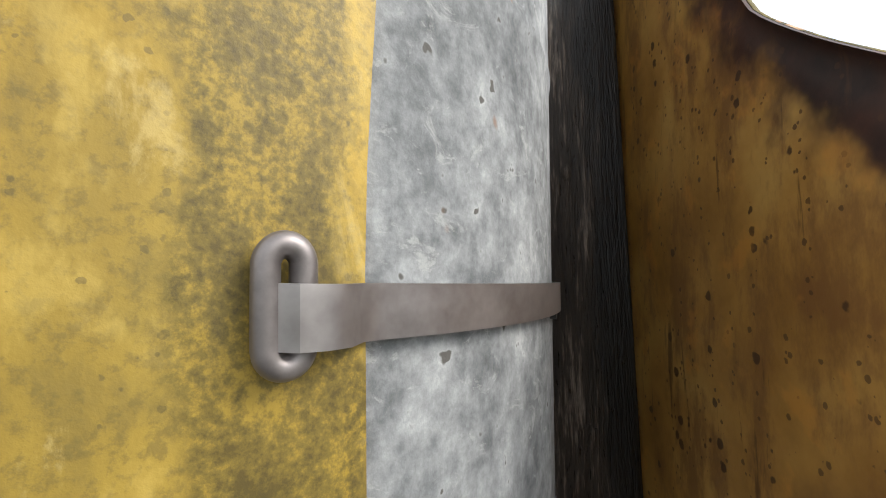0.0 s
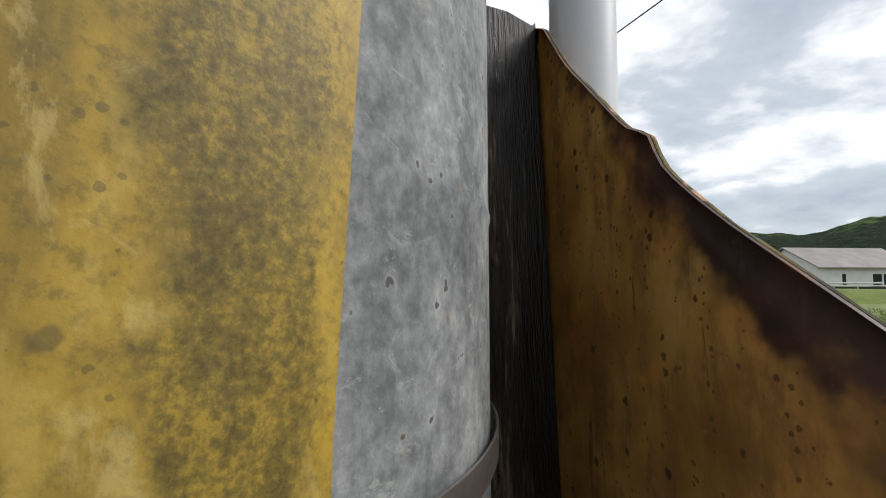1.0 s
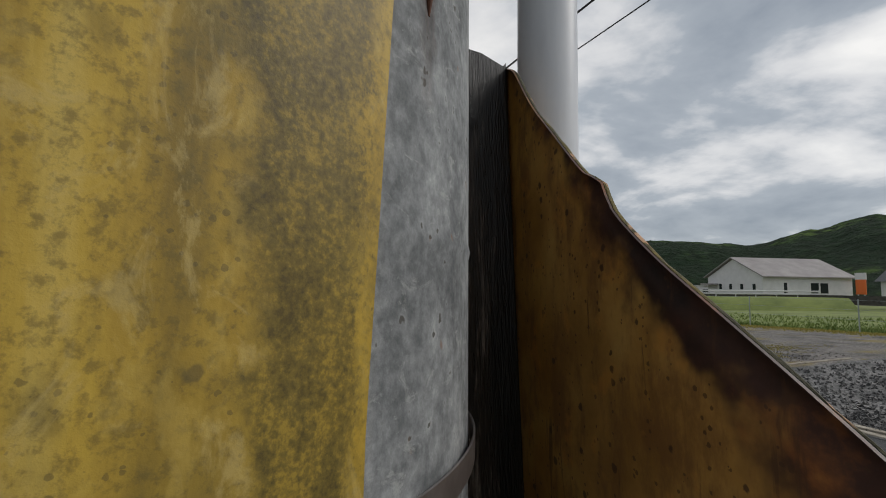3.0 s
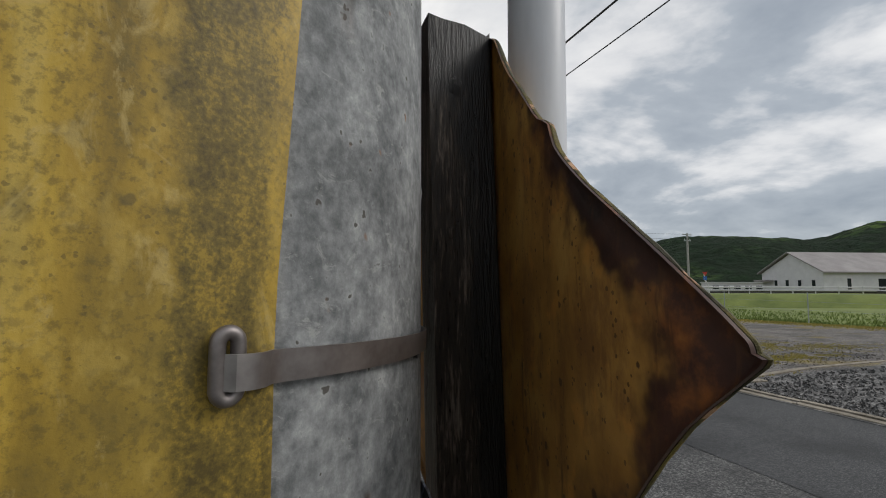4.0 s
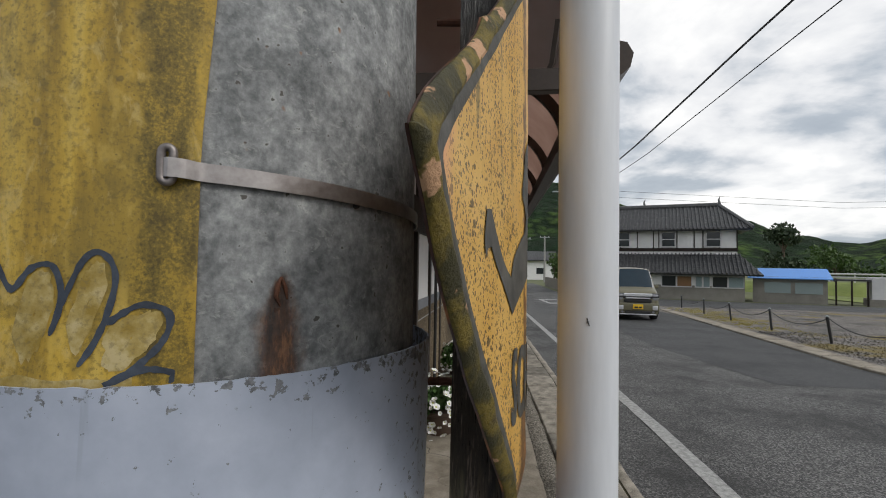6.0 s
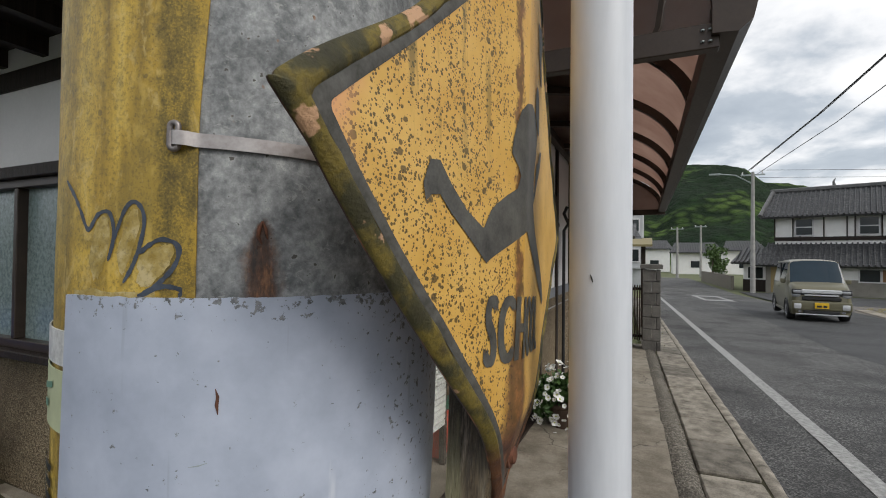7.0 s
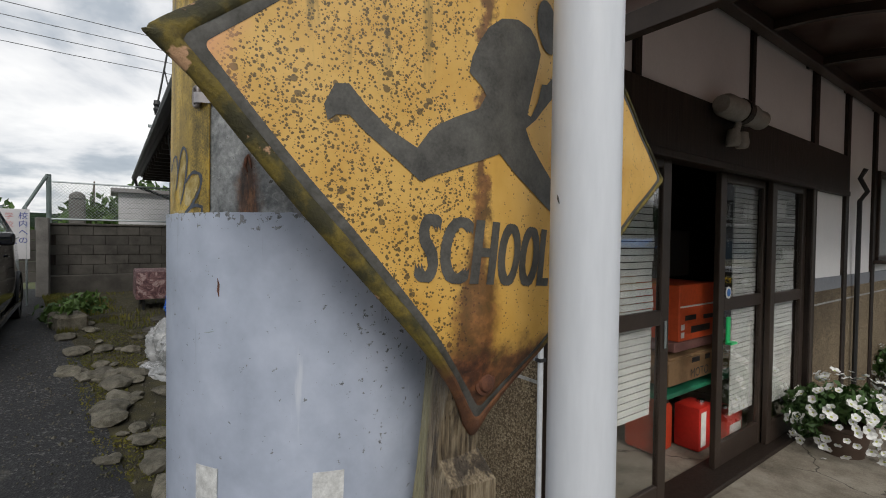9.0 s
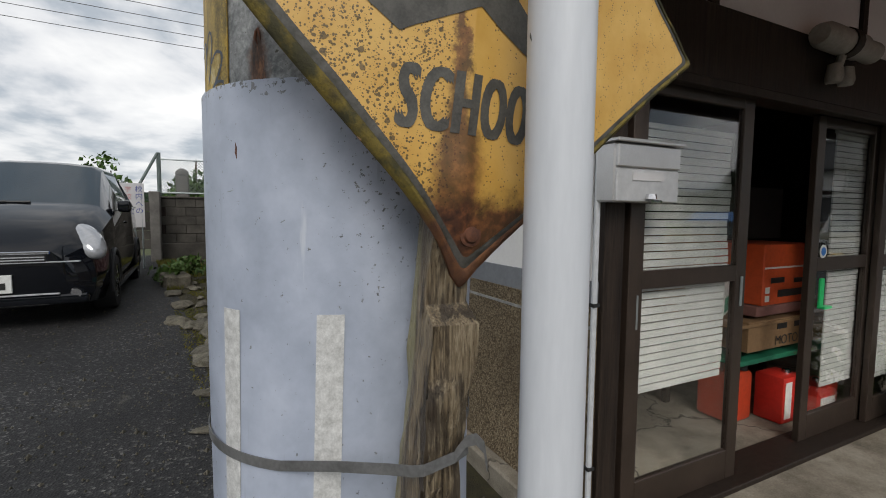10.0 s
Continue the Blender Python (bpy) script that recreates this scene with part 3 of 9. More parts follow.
MAT = {
    "concrete_pole": material("concrete_pole", concrete_pole),
    "yellow_wrap": material("yellow_wrap", yellow_wrap),
    "cover": material("cover_paint", cover_paint),
    "sign_face": material("sign_face", sign_face),
    "sign_back": material("sign_back", sign_back),
    "rim": material("mossy_rim", mossy_rim),
    "post": material("post_wood", post_wood),
    "steel": worn("band_steel", (0.30, 0.27, 0.26), (0.50, 0.47, 0.46), 0.38, 25, 200, 0.15, 0.0005, 0.85),
    "buckle": worn("buckle_steel", (0.17, 0.15, 0.145), (0.33, 0.30, 0.29), 0.45, 60, 300, 0.3, 0.0006, 0.7),
    "zinc_band": worn("zinc_band", (0.16, 0.16, 0.16), (0.30, 0.30, 0.30), 0.5, 25, 200, 0.15, 0.0005, 0.6),
    "ink": worn("marker_ink", (0.020, 0.026, 0.040), (0.075, 0.095, 0.13), 0.5, 60, 300, 0.1, 0.0004),
    "sign_ink": worn("sign_ink", (0.028, 0.026, 0.023), (0.125, 0.12, 0.105), 0.6, 32, 350, 0.3, 0.0006),
    "border_ink": worn("border_ink", (0.030, 0.028, 0.020), (0.115, 0.11, 0.10), 0.65, 60, 300, 0.6, 0.0014),
    "bleached": material("bleached_paint", patchy_paint),
    "rust": worn("rust_bolt", (0.045, 0.02, 0.014), (0.16, 0.06, 0.03), 0.8, 80, 400, 0.6, 0.001),
    "tape": worn("reflective_tape", (0.40, 0.40, 0.39), (0.80, 0.80, 0.79), 0.45, 90, 420, 0.3, 0.0008),
    "white_pipe": worn("white_pipe", (0.60, 0.62, 0.66), (0.72, 0.74, 0.78), 0.38, 6, 120, 0.05, 0.0006, 0, (1, 1, 0.15)),
    "asphalt": speckled("asphalt", ((0.25, (0.034, 0.034, 0.034)), (0.55, (0.082, 0.082, 0.080)), (0.85, (0.21, 0.205, 0.20))), 0.85, 85, 0.8, 0.005),
    "asphalt_dark": speckled("asphalt_dark", ((0.3, (0.026, 0.027, 0.029)), (0.6, (0.05, 0.051, 0.053)), (0.9, (0.12, 0.12, 0.12))), 0.82, 120, 0.5, 0.003),
    "parking": speckled("parking_asphalt", ((0.3, (0.010, 0.010, 0.011)), (0.74, (0.028, 0.028, 0.029)), (1.0, (0.19, 0.185, 0.175))), 0.8, 75, 0.8, 0.005, ((0.13, 0.12, 0.09), 1.6, 0.62, 0.76)),
    "gravel": speckled("gravel", ((0.2, (0.05, 0.05, 0.05)), (0.5, (0.13, 0.125, 0.12)), (0.85, (0.27, 0.26, 0.25))), 0.9, 28, 1.0, 0.02),
    "broken_edge": worn("crumbled_edge", (0.045, 0.028, 0.016), (0.20, 0.125, 0.075), 0.95, 14, 90, 0.6, 0.006),
    "lot": speckled("gravel_lot", ((0.2, (0.07, 0.065, 0.06)), (0.5, (0.16, 0.145, 0.13)), (0.85, (0.33, 0.305, 0.28))), 0.9, 34, 1.0, 0.03, ((0.22, 0.17, 0.05), 0.42, 0.52, 0.66)),
    "apron": material("apron_concrete", stained_concrete),
    "gutter_rough": speckled("gutter_rough", ((0.25, (0.060, 0.052, 0.040)), (0.55, (0.16, 0.142, 0.112)), (0.85, (0.34, 0.31, 0.26))), 0.9, 110, 0.9, 0.006),
    "slab": worn("kerb_concrete", (0.060, 0.052, 0.040), (0.36, 0.325, 0.27), 0.9, 9, 110, 0.8, 0.008, vary=0.32),
    "line": worn("line_paint", (0.14, 0.14, 0.135), (0.46, 0.46, 0.445), 0.7, 24, 190, 0.3, 0.002),
    "grass": worn("grass", (0.07, 0.10, 0.02), (0.22, 0.26, 0.06), 0.9, 0.35, 9, 0.8, 0.05),
    "far_ground": worn("far_ground", (0.06, 0.075, 0.028), (0.15, 0.16, 0.07), 0.95, 0.06, 1.2, 0, 0.01),
    "moss": worn("moss_soil", (0.010, 0.009, 0.006), (0.072, 0.062, 0.024), 0.95, 7, 90, 1.0, 0.025),
    "plaster": worn("white_plaster", (0.74, 0.73, 0.72), (0.84, 0.83, 0.82), 0.85, 2.2, 60, 0.15, 0.002),
    "wainscot": speckled("washed_stone", ((0.25, (0.075, 0.052, 0.028)), (0.55, (0.19, 0.14, 0.08)), (0.85, (0.36, 0.29, 0.19))), 0.85, 170, 0.9, 0.004),
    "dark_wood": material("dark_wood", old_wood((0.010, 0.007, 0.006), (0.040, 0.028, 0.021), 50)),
    "bronze": worn("bronze_aluminium", (0.035, 0.024, 0.018), (0.060, 0.042, 0.032), 0.4, 6, 90, 0.05, 0.0005, 0.2),
    "grey_band": plain("grey_band", (0.20, 0.21, 0.23), 0.7),
    "rooftile": worn("roof_tile", (0.055, 0.056, 0.058), (0.15, 0.15, 0.15), 0.5, 3, 40, 0.3, 0.004, vary=0.1),
    "dark_tile": worn("dark_tile", (0.02, 0.02, 0.022), (0.06, 0.06, 0.065), 0.45, 3, 40, 0.3, 0.004),
    "courses": material("tile_courses", tile_courses),
    "glass": glass_mat("window_glass", (0.93, 0.95, 0.95)),
    "dark_glass": plain("dark_window", (0.025, 0.03, 0.032), 0.08),
    "frost": worn("frosted_glass", (0.10, 0.14, 0.14), (0.30, 0.37, 0.36), 0.15, 40, 120, 0.6, 0.003),
    "black": plain("black_plastic", (0.018, 0.018, 0.019), 0.5),
    "block": worn("concrete_block", (0.022, 0.020, 0.017), (0.095, 0.087, 0.075), 0.92, 3, 70, 0.6, 0.006, vary=0.2),
    "stone_post": worn("block_pillar", (0.07, 0.065, 0.06), (0.19, 0.18, 0.165), 0.9, 4, 70, 0.6, 0.006, vary=0.15),
    "rock": worn("rock", (0.028, 0.026, 0.014), (0.21, 0.19, 0.15), 0.9, 14, 110, 0.9, 0.014, vary=0.3),
    "galv": plain("galvanised", (0.34, 0.38, 0.38), 0.45, 0.6),
}


# ---------------------------------------------------------------- mesh helpers
PLACE = {}  # where the things stand, by name


def part(name, bm, mat, parent=None, label="", smooth=True):
    """Links a bmesh, built in world places, as one mesh object under a thing or part."""
    base = PLACE[parent.name] if parent else Vector((0, 0, 0))
    if parent:
        bmesh.ops.translate(bm, verts=bm.verts, vec=-base)
    bmesh.ops.recalc_face_normals(bm, faces=bm.faces)
    me = bpy.data.meshes.new(name)
    for f in bm.faces:
        f.smooth = smooth
    bm.to_mesh(me)
    bm.free()
    if smooth:
        me.set_sharp_from_angle(angle=radians(35))
    me.materials.append(MAT[mat] if isinstance(mat, str) else mat)
    ob = new(name, me)
    if parent:
        ob.parent = parent
    PLACE[ob.name] = base
    if label:
        ob["label"] = label
    return ob


def shared(name, me, parent, place, turn=(0, 0, 0), size=(1, 1, 1)):
    """A piece that shares its mesh with others."""
    ob = new(name, me)
    ob.parent = parent
    ob.matrix_basis = Matrix.LocRotScale(Vector(place) - PLACE[parent.name], Euler(turn), Vector(size))
    return ob


def thing(name, at, label, category, group="", kind=""):
    ob = new(name)
    ob.empty_display_size = 0.1
    ob.location = at
    PLACE[ob.name] = Vector(at)
    return tagged(ob, label, category, group, kind)


def box(bm, x0, x1, y0, y1, z0, z1, bevel=0.0, m=None, seg=1):
    made = bmesh.ops.create_cube(bm, size=1.0)["verts"]
    for v in made:
        v.co = Vector(((x0 + x1) / 2 + v.co.x * (x1 - x0), (y0 + y1) / 2 + v.co.y * (y1 - y0), (z0 + z1) / 2 + v.co.z * (z1 - z0)))
    edges = list({e for v in made for e in v.link_edges})
    if bevel:
        out = bmesh.ops.bevel(bm, geom=edges, offset=bevel, segments=seg, affect="EDGES", profile=0.6)
        made = list({v for f in out["faces"] for v in f.verts} | {v for v in made if v.is_valid})
    if m is not None:
        bmesh.ops.transform(bm, matrix=m, verts=[v for v in made if v.is_valid])
    return bm


def boxed(*args, **kw):
    return box(bmesh.new(), *args, **kw)


def tube(bm, points, radius, seg=10, closed=False, cap=True):
    """A round bar along points; radius may be a list."""
    pts = [Vector(p) for p in points]
    n = len(pts)
    rings = []
    ref = None
    for i, p in enumerate(pts):
        a = pts[(i - 1) % n] if closed or i else p
        b = pts[(i + 1) % n] if closed or i < n - 1 else p
        d = (b - a).normalized()
        if ref is None:
            ref = d.orthogonal().normalized()
        ref = (ref - d * ref.dot(d)).normalized()
        side = d.cross(ref)
        r = radius[i] if isinstance(radius, (list, tuple)) else radius
        rings.append([bm.verts.new(p + (ref * math.cos(2 * math.pi * k / seg) + side * math.sin(2 * math.pi * k / seg)) * r) for k in range(seg)])
    for i in range(n if closed else n - 1):
        r0, r1 = rings[i], rings[(i + 1) % n]
        for k in range(seg):
            bm.faces.new((r0[k], r0[(k + 1) % seg], r1[(k + 1) % seg], r1[k]))
    if cap and not closed:
        bm.faces.new(rings[0][::-1])
        bm.faces.new(rings[-1])
    return bm


def surface(bm, fn, us, vs, closed=False):
    """A sheet of quads through fn(u, v)."""
    g = [[bm.verts.new(fn(u, v)) for v in vs] for u in us]
    for i in range(len(us) - (0 if closed else 1)):
        for j in range(len(vs) - 1):
            a, b = g[i], g[(i + 1) % len(us)]
            bm.faces.new((a[j], b[j], b[j + 1], a[j + 1]))
    return bm


def span(a, b, n):
    return [a + (b - a) * i / (n - 1) for i in range(n)]


def thick(bm, amount):
    """Gives a sheet its thickness, on the side away from its normals."""
    bm.normal_update()
    faces, rim = bm.faces[:], [e for e in bm.edges if e.is_boundary]
    inner = {v: bm.verts.new(v.co - v.normal * amount) for v in bm.verts[:]}
    for f in faces:
        bm.faces.new([inner[v] for v in reversed(f.verts)])
    for e in rim:
        a, b = e.verts
        bm.faces.new((a, b, inner[b], inner[a]))
    return bm


def lathe(bm, profile, centre, seg=24):
    """A turned body: profile of (radius, height)."""
    c = Vector(centre)
    return surface(bm, lambda a, k: c + Vector((profile[k][0] * math.cos(a), profile[k][0] * math.sin(a), profile[k][1])),
                   [2 * math.pi * i / seg for i in range(seg)], range(len(profile)), closed=True)


def prism(bm, outline, lift):
    """A flat outline of places, drawn out along lift."""
    lo = [bm.verts.new(Vector(p)) for p in outline]
    hi = [bm.verts.new(Vector(p) + Vector(lift)) for p in outline]
    bm.faces.new(lo[::-1])
    bm.faces.new(hi)
    for i in range(len(lo)):
        j = (i + 1) % len(lo)
        bm.faces.new((lo[i], lo[j], hi[j], hi[i]))
    return bm


def rough_up(bm, amount, scale, seed=0.0):
    for v in bm.verts:
        v.co += noise.noise_vector(v.co * scale + Vector((seed, seed, seed))) * amount
    return bm


def boulder(bm, at, size, seed, sub=2):
    made = bmesh.ops.create_icosphere(bm, subdivisions=sub, radius=1.0)["verts"]
    for v in made:
        k = 1 + 0.35 * noise.noise(v.co * 1.3 + Vector((seed * 7.1, seed, 0))) + 0.12 * noise.noise(v.co * 4 + Vector((seed, 0, 3)))
        v.co = Vector((v.co.x * size[0] * k, v.co.y * size[1] * k, v.co.z * size[2] * k)) + Vector(at)
    return bm


def smooth01(v):
    v = clamp01(v)
    return v * v * (3 - 2 * v)


def ground_z(x, y):
    """The lie of the land: the road falls away northwards, the parking place rises westwards."""
    return -0.025 * max(0.0, min(y, 35.0) - 4.5) + 0.055 * max(0.0, min(-x - 1.2, 4.6))


# ---------------------------------------------------------------- ground
def draped(outline_fn, us, vs, lift):
    """A sheet that follows the land; outline_fn(u, v) gives x and y."""
    bm = bmesh.new()

    def at(u, v):
        x, y = outline_fn(u, v)
        return Vector((x, y, ground_z(x, y) + lift))
    return surface(bm, at, us, vs)


def road_x(y):
    """The near white line: it bends slowly to the west."""
    return 1.78 - 0.040 * y


STEPS_FAR = [-900, -300, -120, -60, -40, -30, -24, -18, -14, -11, -8, -6, -5, -4, -3, -2, -1, 0, 2, 4, 6, 8, 10, 13, 16, 20, 24, 28, 32, 36, 45, 60, 90, 150, 300, 700, 1400]
tagged(part("ground", draped(lambda u, v: (u, v), STEPS_FAR, STEPS_FAR, -0.06), "far_ground"), "grassy ground reaching out to the hills", "ground", kind="structure")
YS = span(-14, 62, 77)
tagged(part("road", draped(lambda u, y: (road_x(y) + u * 5.0, y), span(-0.128, 1.0, 7), YS, 0.0), "asphalt"), "worn grey asphalt village road", "road", kind="structure")


def kerb_x(y):
    """The road's far edge: it swings out to the east past the lot."""
    return 6.08 + 0.105 * max(0.0, y - 8.5)


def patch_x(y):
    return 3.40 + 0.55 * clamp01((10.5 - y) / 3.6) + 0.025 * noise.noise(Vector((0, y * 2.2, 4)))


tagged(part("road_patch", draped(lambda u, y: (patch_x(y) + u * (kerb_x(y) + 0.05 - patch_x(y)), y), span(0, 1, 5), span(6.82, 26, 60), 0.0035), "asphalt_dark"), "newer dark asphalt repair along the road", "road", kind="structure")
tagged(part("road_patch", draped(lambda u, y: (3.93 + 0.02 * noise.noise(Vector((0, y * 2.2, 9))) + u * 2.70, y + 0.07 * u * (y > 5)), span(0, 1, 5), span(-14, 5.1, 60), 0.0035), "asphalt_dark"), "newer dark asphalt repair along the road", "road", kind="structure")
tagged(part("road_line", draped(lambda u, y: (road_x(y) + u * 0.14 + 0.012 * noise.noise(Vector((0, y * 3, u))), y), (0, 1), span(-14, 60, 220), 0.004), "line"), "worn white edge line on asphalt", "road marking", kind="structure")
for y0, y1 in ((-2.2, -1.25), (4.9, 5.36), (5.40, 6.02), (6.07, 6.76)):
    tagged(part("road_dash", draped(lambda u, y: (6.14 - 0.04 * y + u * 0.10 + 0.012 * noise.noise(Vector((u * 3, y * 5, 2))), y), (0, 1), span(y0, y1, 14), 0.009), "line"), "broken white line by the far kerb", "road marking", kind="structure")
symbol = thing("road_symbol", (3.3, 28.5, ground_z(3, 28)), "white hollow box marking on the road", "road marking", kind="structure")
for u0, u1, v0, v1 in ((0, 0.16, 0, 5), (0.84, 1, 0, 5), (0.16, 0.84, 0, 0.9), (0.16, 0.84, 4.1, 5)):
    part("stroke", draped(lambda u, v: (2.75 + 1.35 * u - 0.05 * v, 26.0 + v), (u0, u1), span(v0, v1, 5), 0.008), "line", symbol)
tagged(part("apron", thick(draped(lambda u, y: (-0.80 + u * (0.80 + 0.62 - 0.045 * y), y), span(0, 1, 5), span(0.30, 9.2, 31), 0.03), 0.08), "apron"), "stained concrete apron along the house", "pavement", kind="structure")
tagged(part("yard", draped(lambda u, v: (-0.8 - 11.6 * v, 0.2 - 0.12 * 11.6 * v + u * (1.4 + 0.12 * 11.6 * v)), span(0, 1, 12), span(0, 1, 60), -0.012), "moss"), "mossy soil strip beside the house", "ground", kind="structure")
tagged(part("parking", draped(lambda u, v: (0.9 - 13.6 * v, -9.5 + u * (9.8 - 0.12 * max(0, 13.6 * v - 1.7))), span(0, 1, 14), span(0, 1, 30), -0.006), "parking"), "dark asphalt parking place with pale chips", "parking place", kind="structure")
tagged(part("gravel_strip", draped(lambda u, v: (6.55 + 26 * u, -12 + 17.95 * v + 0.25 * u), span(0, 1, 14), span(0, 1, 14), 0.01), "gravel"), "coarse grey gravel beside the road", "gravel", kind="structure")
tagged(part("gravel_lot", draped(lambda u, v: (6.5 + 0.9 * v + (17.4 - 0.5 * v) * u, 5.9 + 0.3 * u + v * (20.2 - 1.6 * u)), span(0, 1, 14), span(0, 1, 20), 0.014), "lot"), "gravel lot with dry weeds", "gravel", kind="structure")
tagged(part("forecourt", draped(lambda u, v: (6.0 + 18 * u, 26.0 - 1.6 * u + v * (12.2 - 5.9 * u)), span(0, 1, 12), span(0, 1, 12), 0.003), "asphalt_dark"), "dark asphalt forecourt before the tiled house", "pavement", kind="structure")
tagged(part("field", draped(lambda u, v: (23.5 + 60 * u + 3 * v, -30 + 75 * v), span(0, 1, 20), span(0, 1, 24), 0.0), "grass"), "bright green grass field", "field", kind="structure")

# gutter with its cover slabs between apron and road
gutter = thing("gutter", (0.62, 4.0, 0.0), "rough concrete gutter edge beside cover slabs", "gutter", kind="structure")
bm = bmesh.new()
surface(bm, lambda u, y: Vector((0.575 - 0.045 * y + u * 0.205 + 0.012 * noise.noise(Vector((u * 2, y * 5, 1))), y, ground_z(0, y) + 0.008 + 0.038 * math.sin(u * math.pi) + 0.008 * noise.noise(Vector((u * 9, y * 9, 4))))), span(0, 1, 5), span(-14, 26, 260))
part("gutter_edge", thick(bm, 0.08), "gutter_rough", gutter, "rough dark aggregate edge")
bm = bmesh.new()
surface(bm, lambda u, y: Vector((1.185 - 0.045 * y + u * (0.085 + 0.02 * noise.noise(Vector((1, y * 2.5, 3)))), y, ground_z(0, y) + 0.010 + 0.012 * math.sin(u * math.pi) + 0.006 * noise.noise(Vector((u * 7, y * 8, 2))))), span(0, 1, 4), span(-14, 26, 260))
part("outer_edge", thick(bm, 0.06), "slab", gutter, "narrow broken concrete edge")
part("gutter_bed", draped(lambda u, y: (0.60 - 0.045 * y + u * 0.66, y), span(0, 1, 4), span(-14, 26, 80), 0.004), "moss", gutter, "dark soil in the joints")
me = bpy.data.meshes.new("cover_slab")
bm = boxed(-0.19, 0.19, -0.286, 0.286, -0.06, 0.0, bevel=0.012)
bmesh.ops.subdivide_edges(bm, edges=[e for e in bm.edges if e.calc_length() > 0.2], cuts=2, use_grid_fill=True)
rough_up(bm, 0.005, 14)
bm.to_mesh(me)
bm.free()
me.materials.append(MAT["slab"])
rnd = random.Random(5)
for k in range(64):
    y = -13.7 + 0.605 * k
    shared("cover_slab", me, gutter, (0.575 - 0.045 * y + 0.40, y, ground_z(0, y) + 0.030 + rnd.uniform(-0.008, 0.008)), (rnd.uniform(-0.016, 0.016), rnd.uniform(-0.02, 0.02), radians(2.6 + rnd.uniform(-0.8, 0.8))), (1, rnd.uniform(0.955, 0.995), 1))
kerb = thing("kerb", (6.3, 8.0, 0.0), "pale low concrete kerb along the far side", "kerb", kind="structure")
for k in range(13):
    y = 7.75 + 1.22 * k
    turn = -math.degrees(math.atan(0.105)) if y > 8.5 else 0
    bm = boxed(0, 0.46, -0.6, 0.6, -0.05, 0.045, bevel=0.012, m=pose(kerb_x(y), y, ground_z(5, y), -1.4, 0, turn))
    part("kerb_stone", rough_up(bm, 0.006, 6), "apron", kerb)
for k in range(5):
    y = 0.1 + 1.22 * k
    bm = boxed(-0.1, 0.03, -0.605, 0.605, -0.05, 0.02, bevel=0.008, m=pose(6.70, y, ground_z(5, y), 0, 0, 0.8))
    box(bm, 6.76, 6.86, y - 0.605, y + 0.605, ground_z(5, y) - 0.05, ground_z(5, y) + 0.035)
    part("kerb_stone", rough_up(bm, 0.004, 6), "apron", kerb)
for at, half, turn in (((7.15, 5.79), (0.66, 0.19), -6), ((8.85, 6.06), (0.95, 0.06), 8), ((10.8, 6.22), (0.95, 0.05), 2), ((12.75, 6.25), (0.95, 0.05), 0)):
    bm = boxed(-half[0], half[0], -half[1], half[1], -0.03, 0.03, bevel=0.008, m=pose(at[0], at[1], ground_z(*at) + 0.012, 0, 0, turn))
    tagged(part("edge_slab", rough_up(bm, 0.005, 7), "apron"), "pale concrete slab lying at the lot's edge", "slab", "lot slabs")
rnd = random.Random(77)
for k in range(9):
    x, y = 6.35 + 0.085 * k + rnd.uniform(-0.05, 0.05), 7.05 - 0.10 * k + rnd.uniform(-0.05, 0.05)
    tagged(part("broken_chunk", boulder(bmesh.new(), (x, y, ground_z(x, y) + 0.02), (rnd.uniform(0.08, 0.2), rnd.uniform(0.06, 0.11), rnd.uniform(0.025, 0.045)), k * 1.7, 2), "broken_edge" if k % 3 else "rock"), "broken brown lump where the kerb has crumbled", "rubble", "crumbled kerb")
bm = bmesh.new()
for _ in range(320):
    x = rnd.uniform(6.2, 7.15)
    y = 7.15 - (x - 6.25) * 1.0 + rnd.gauss(0, 0.13)
    p = Vector((x, y, ground_z(x, y) + 0.02 + rnd.random() * 0.03))
    a, b2 = Vector((rnd.gauss(0, 1), rnd.gauss(0, 1), rnd.gauss(0, 0.4))).normalized() * 0.03, Vector((rnd.gauss(0, 1), rnd.gauss(0, 1), rnd.gauss(0, 0.4))).normalized() * 0.02
    bm.faces.new([bm.verts.new(p + a), bm.verts.new(p + b2), bm.verts.new(p - a)])
tagged(part("leaf_litter", bm, "broken_edge", smooth=False), "dry brown leaves caught in the crumbled kerb", "leaves", kind="stuff")
bm = boxed(-0.17, 0.17, -0.06, 0.06, 0, 0.03, bevel=0.006, m=pose(7.95, 6.55, ground_z(8, 6.5) + 0.02, 3, 4, -12))
tagged(part("white_scrap", rough_up(bm, 0.012, 9), "apron"), "crumpled white scrap on the gravel", "scrap")

# ---------------------------------------------------------------- the utility pole and its fittings
PX, PY, PR = -0.0773, 0.2479, 0.1797


def on_pole(deg, z, r):
    """A place at an angle from south towards east, on a radius round the pole's axis."""
    a = radians(deg)
    return Vector((PX + r * math.sin(a), PY - r * math.cos(a), z))


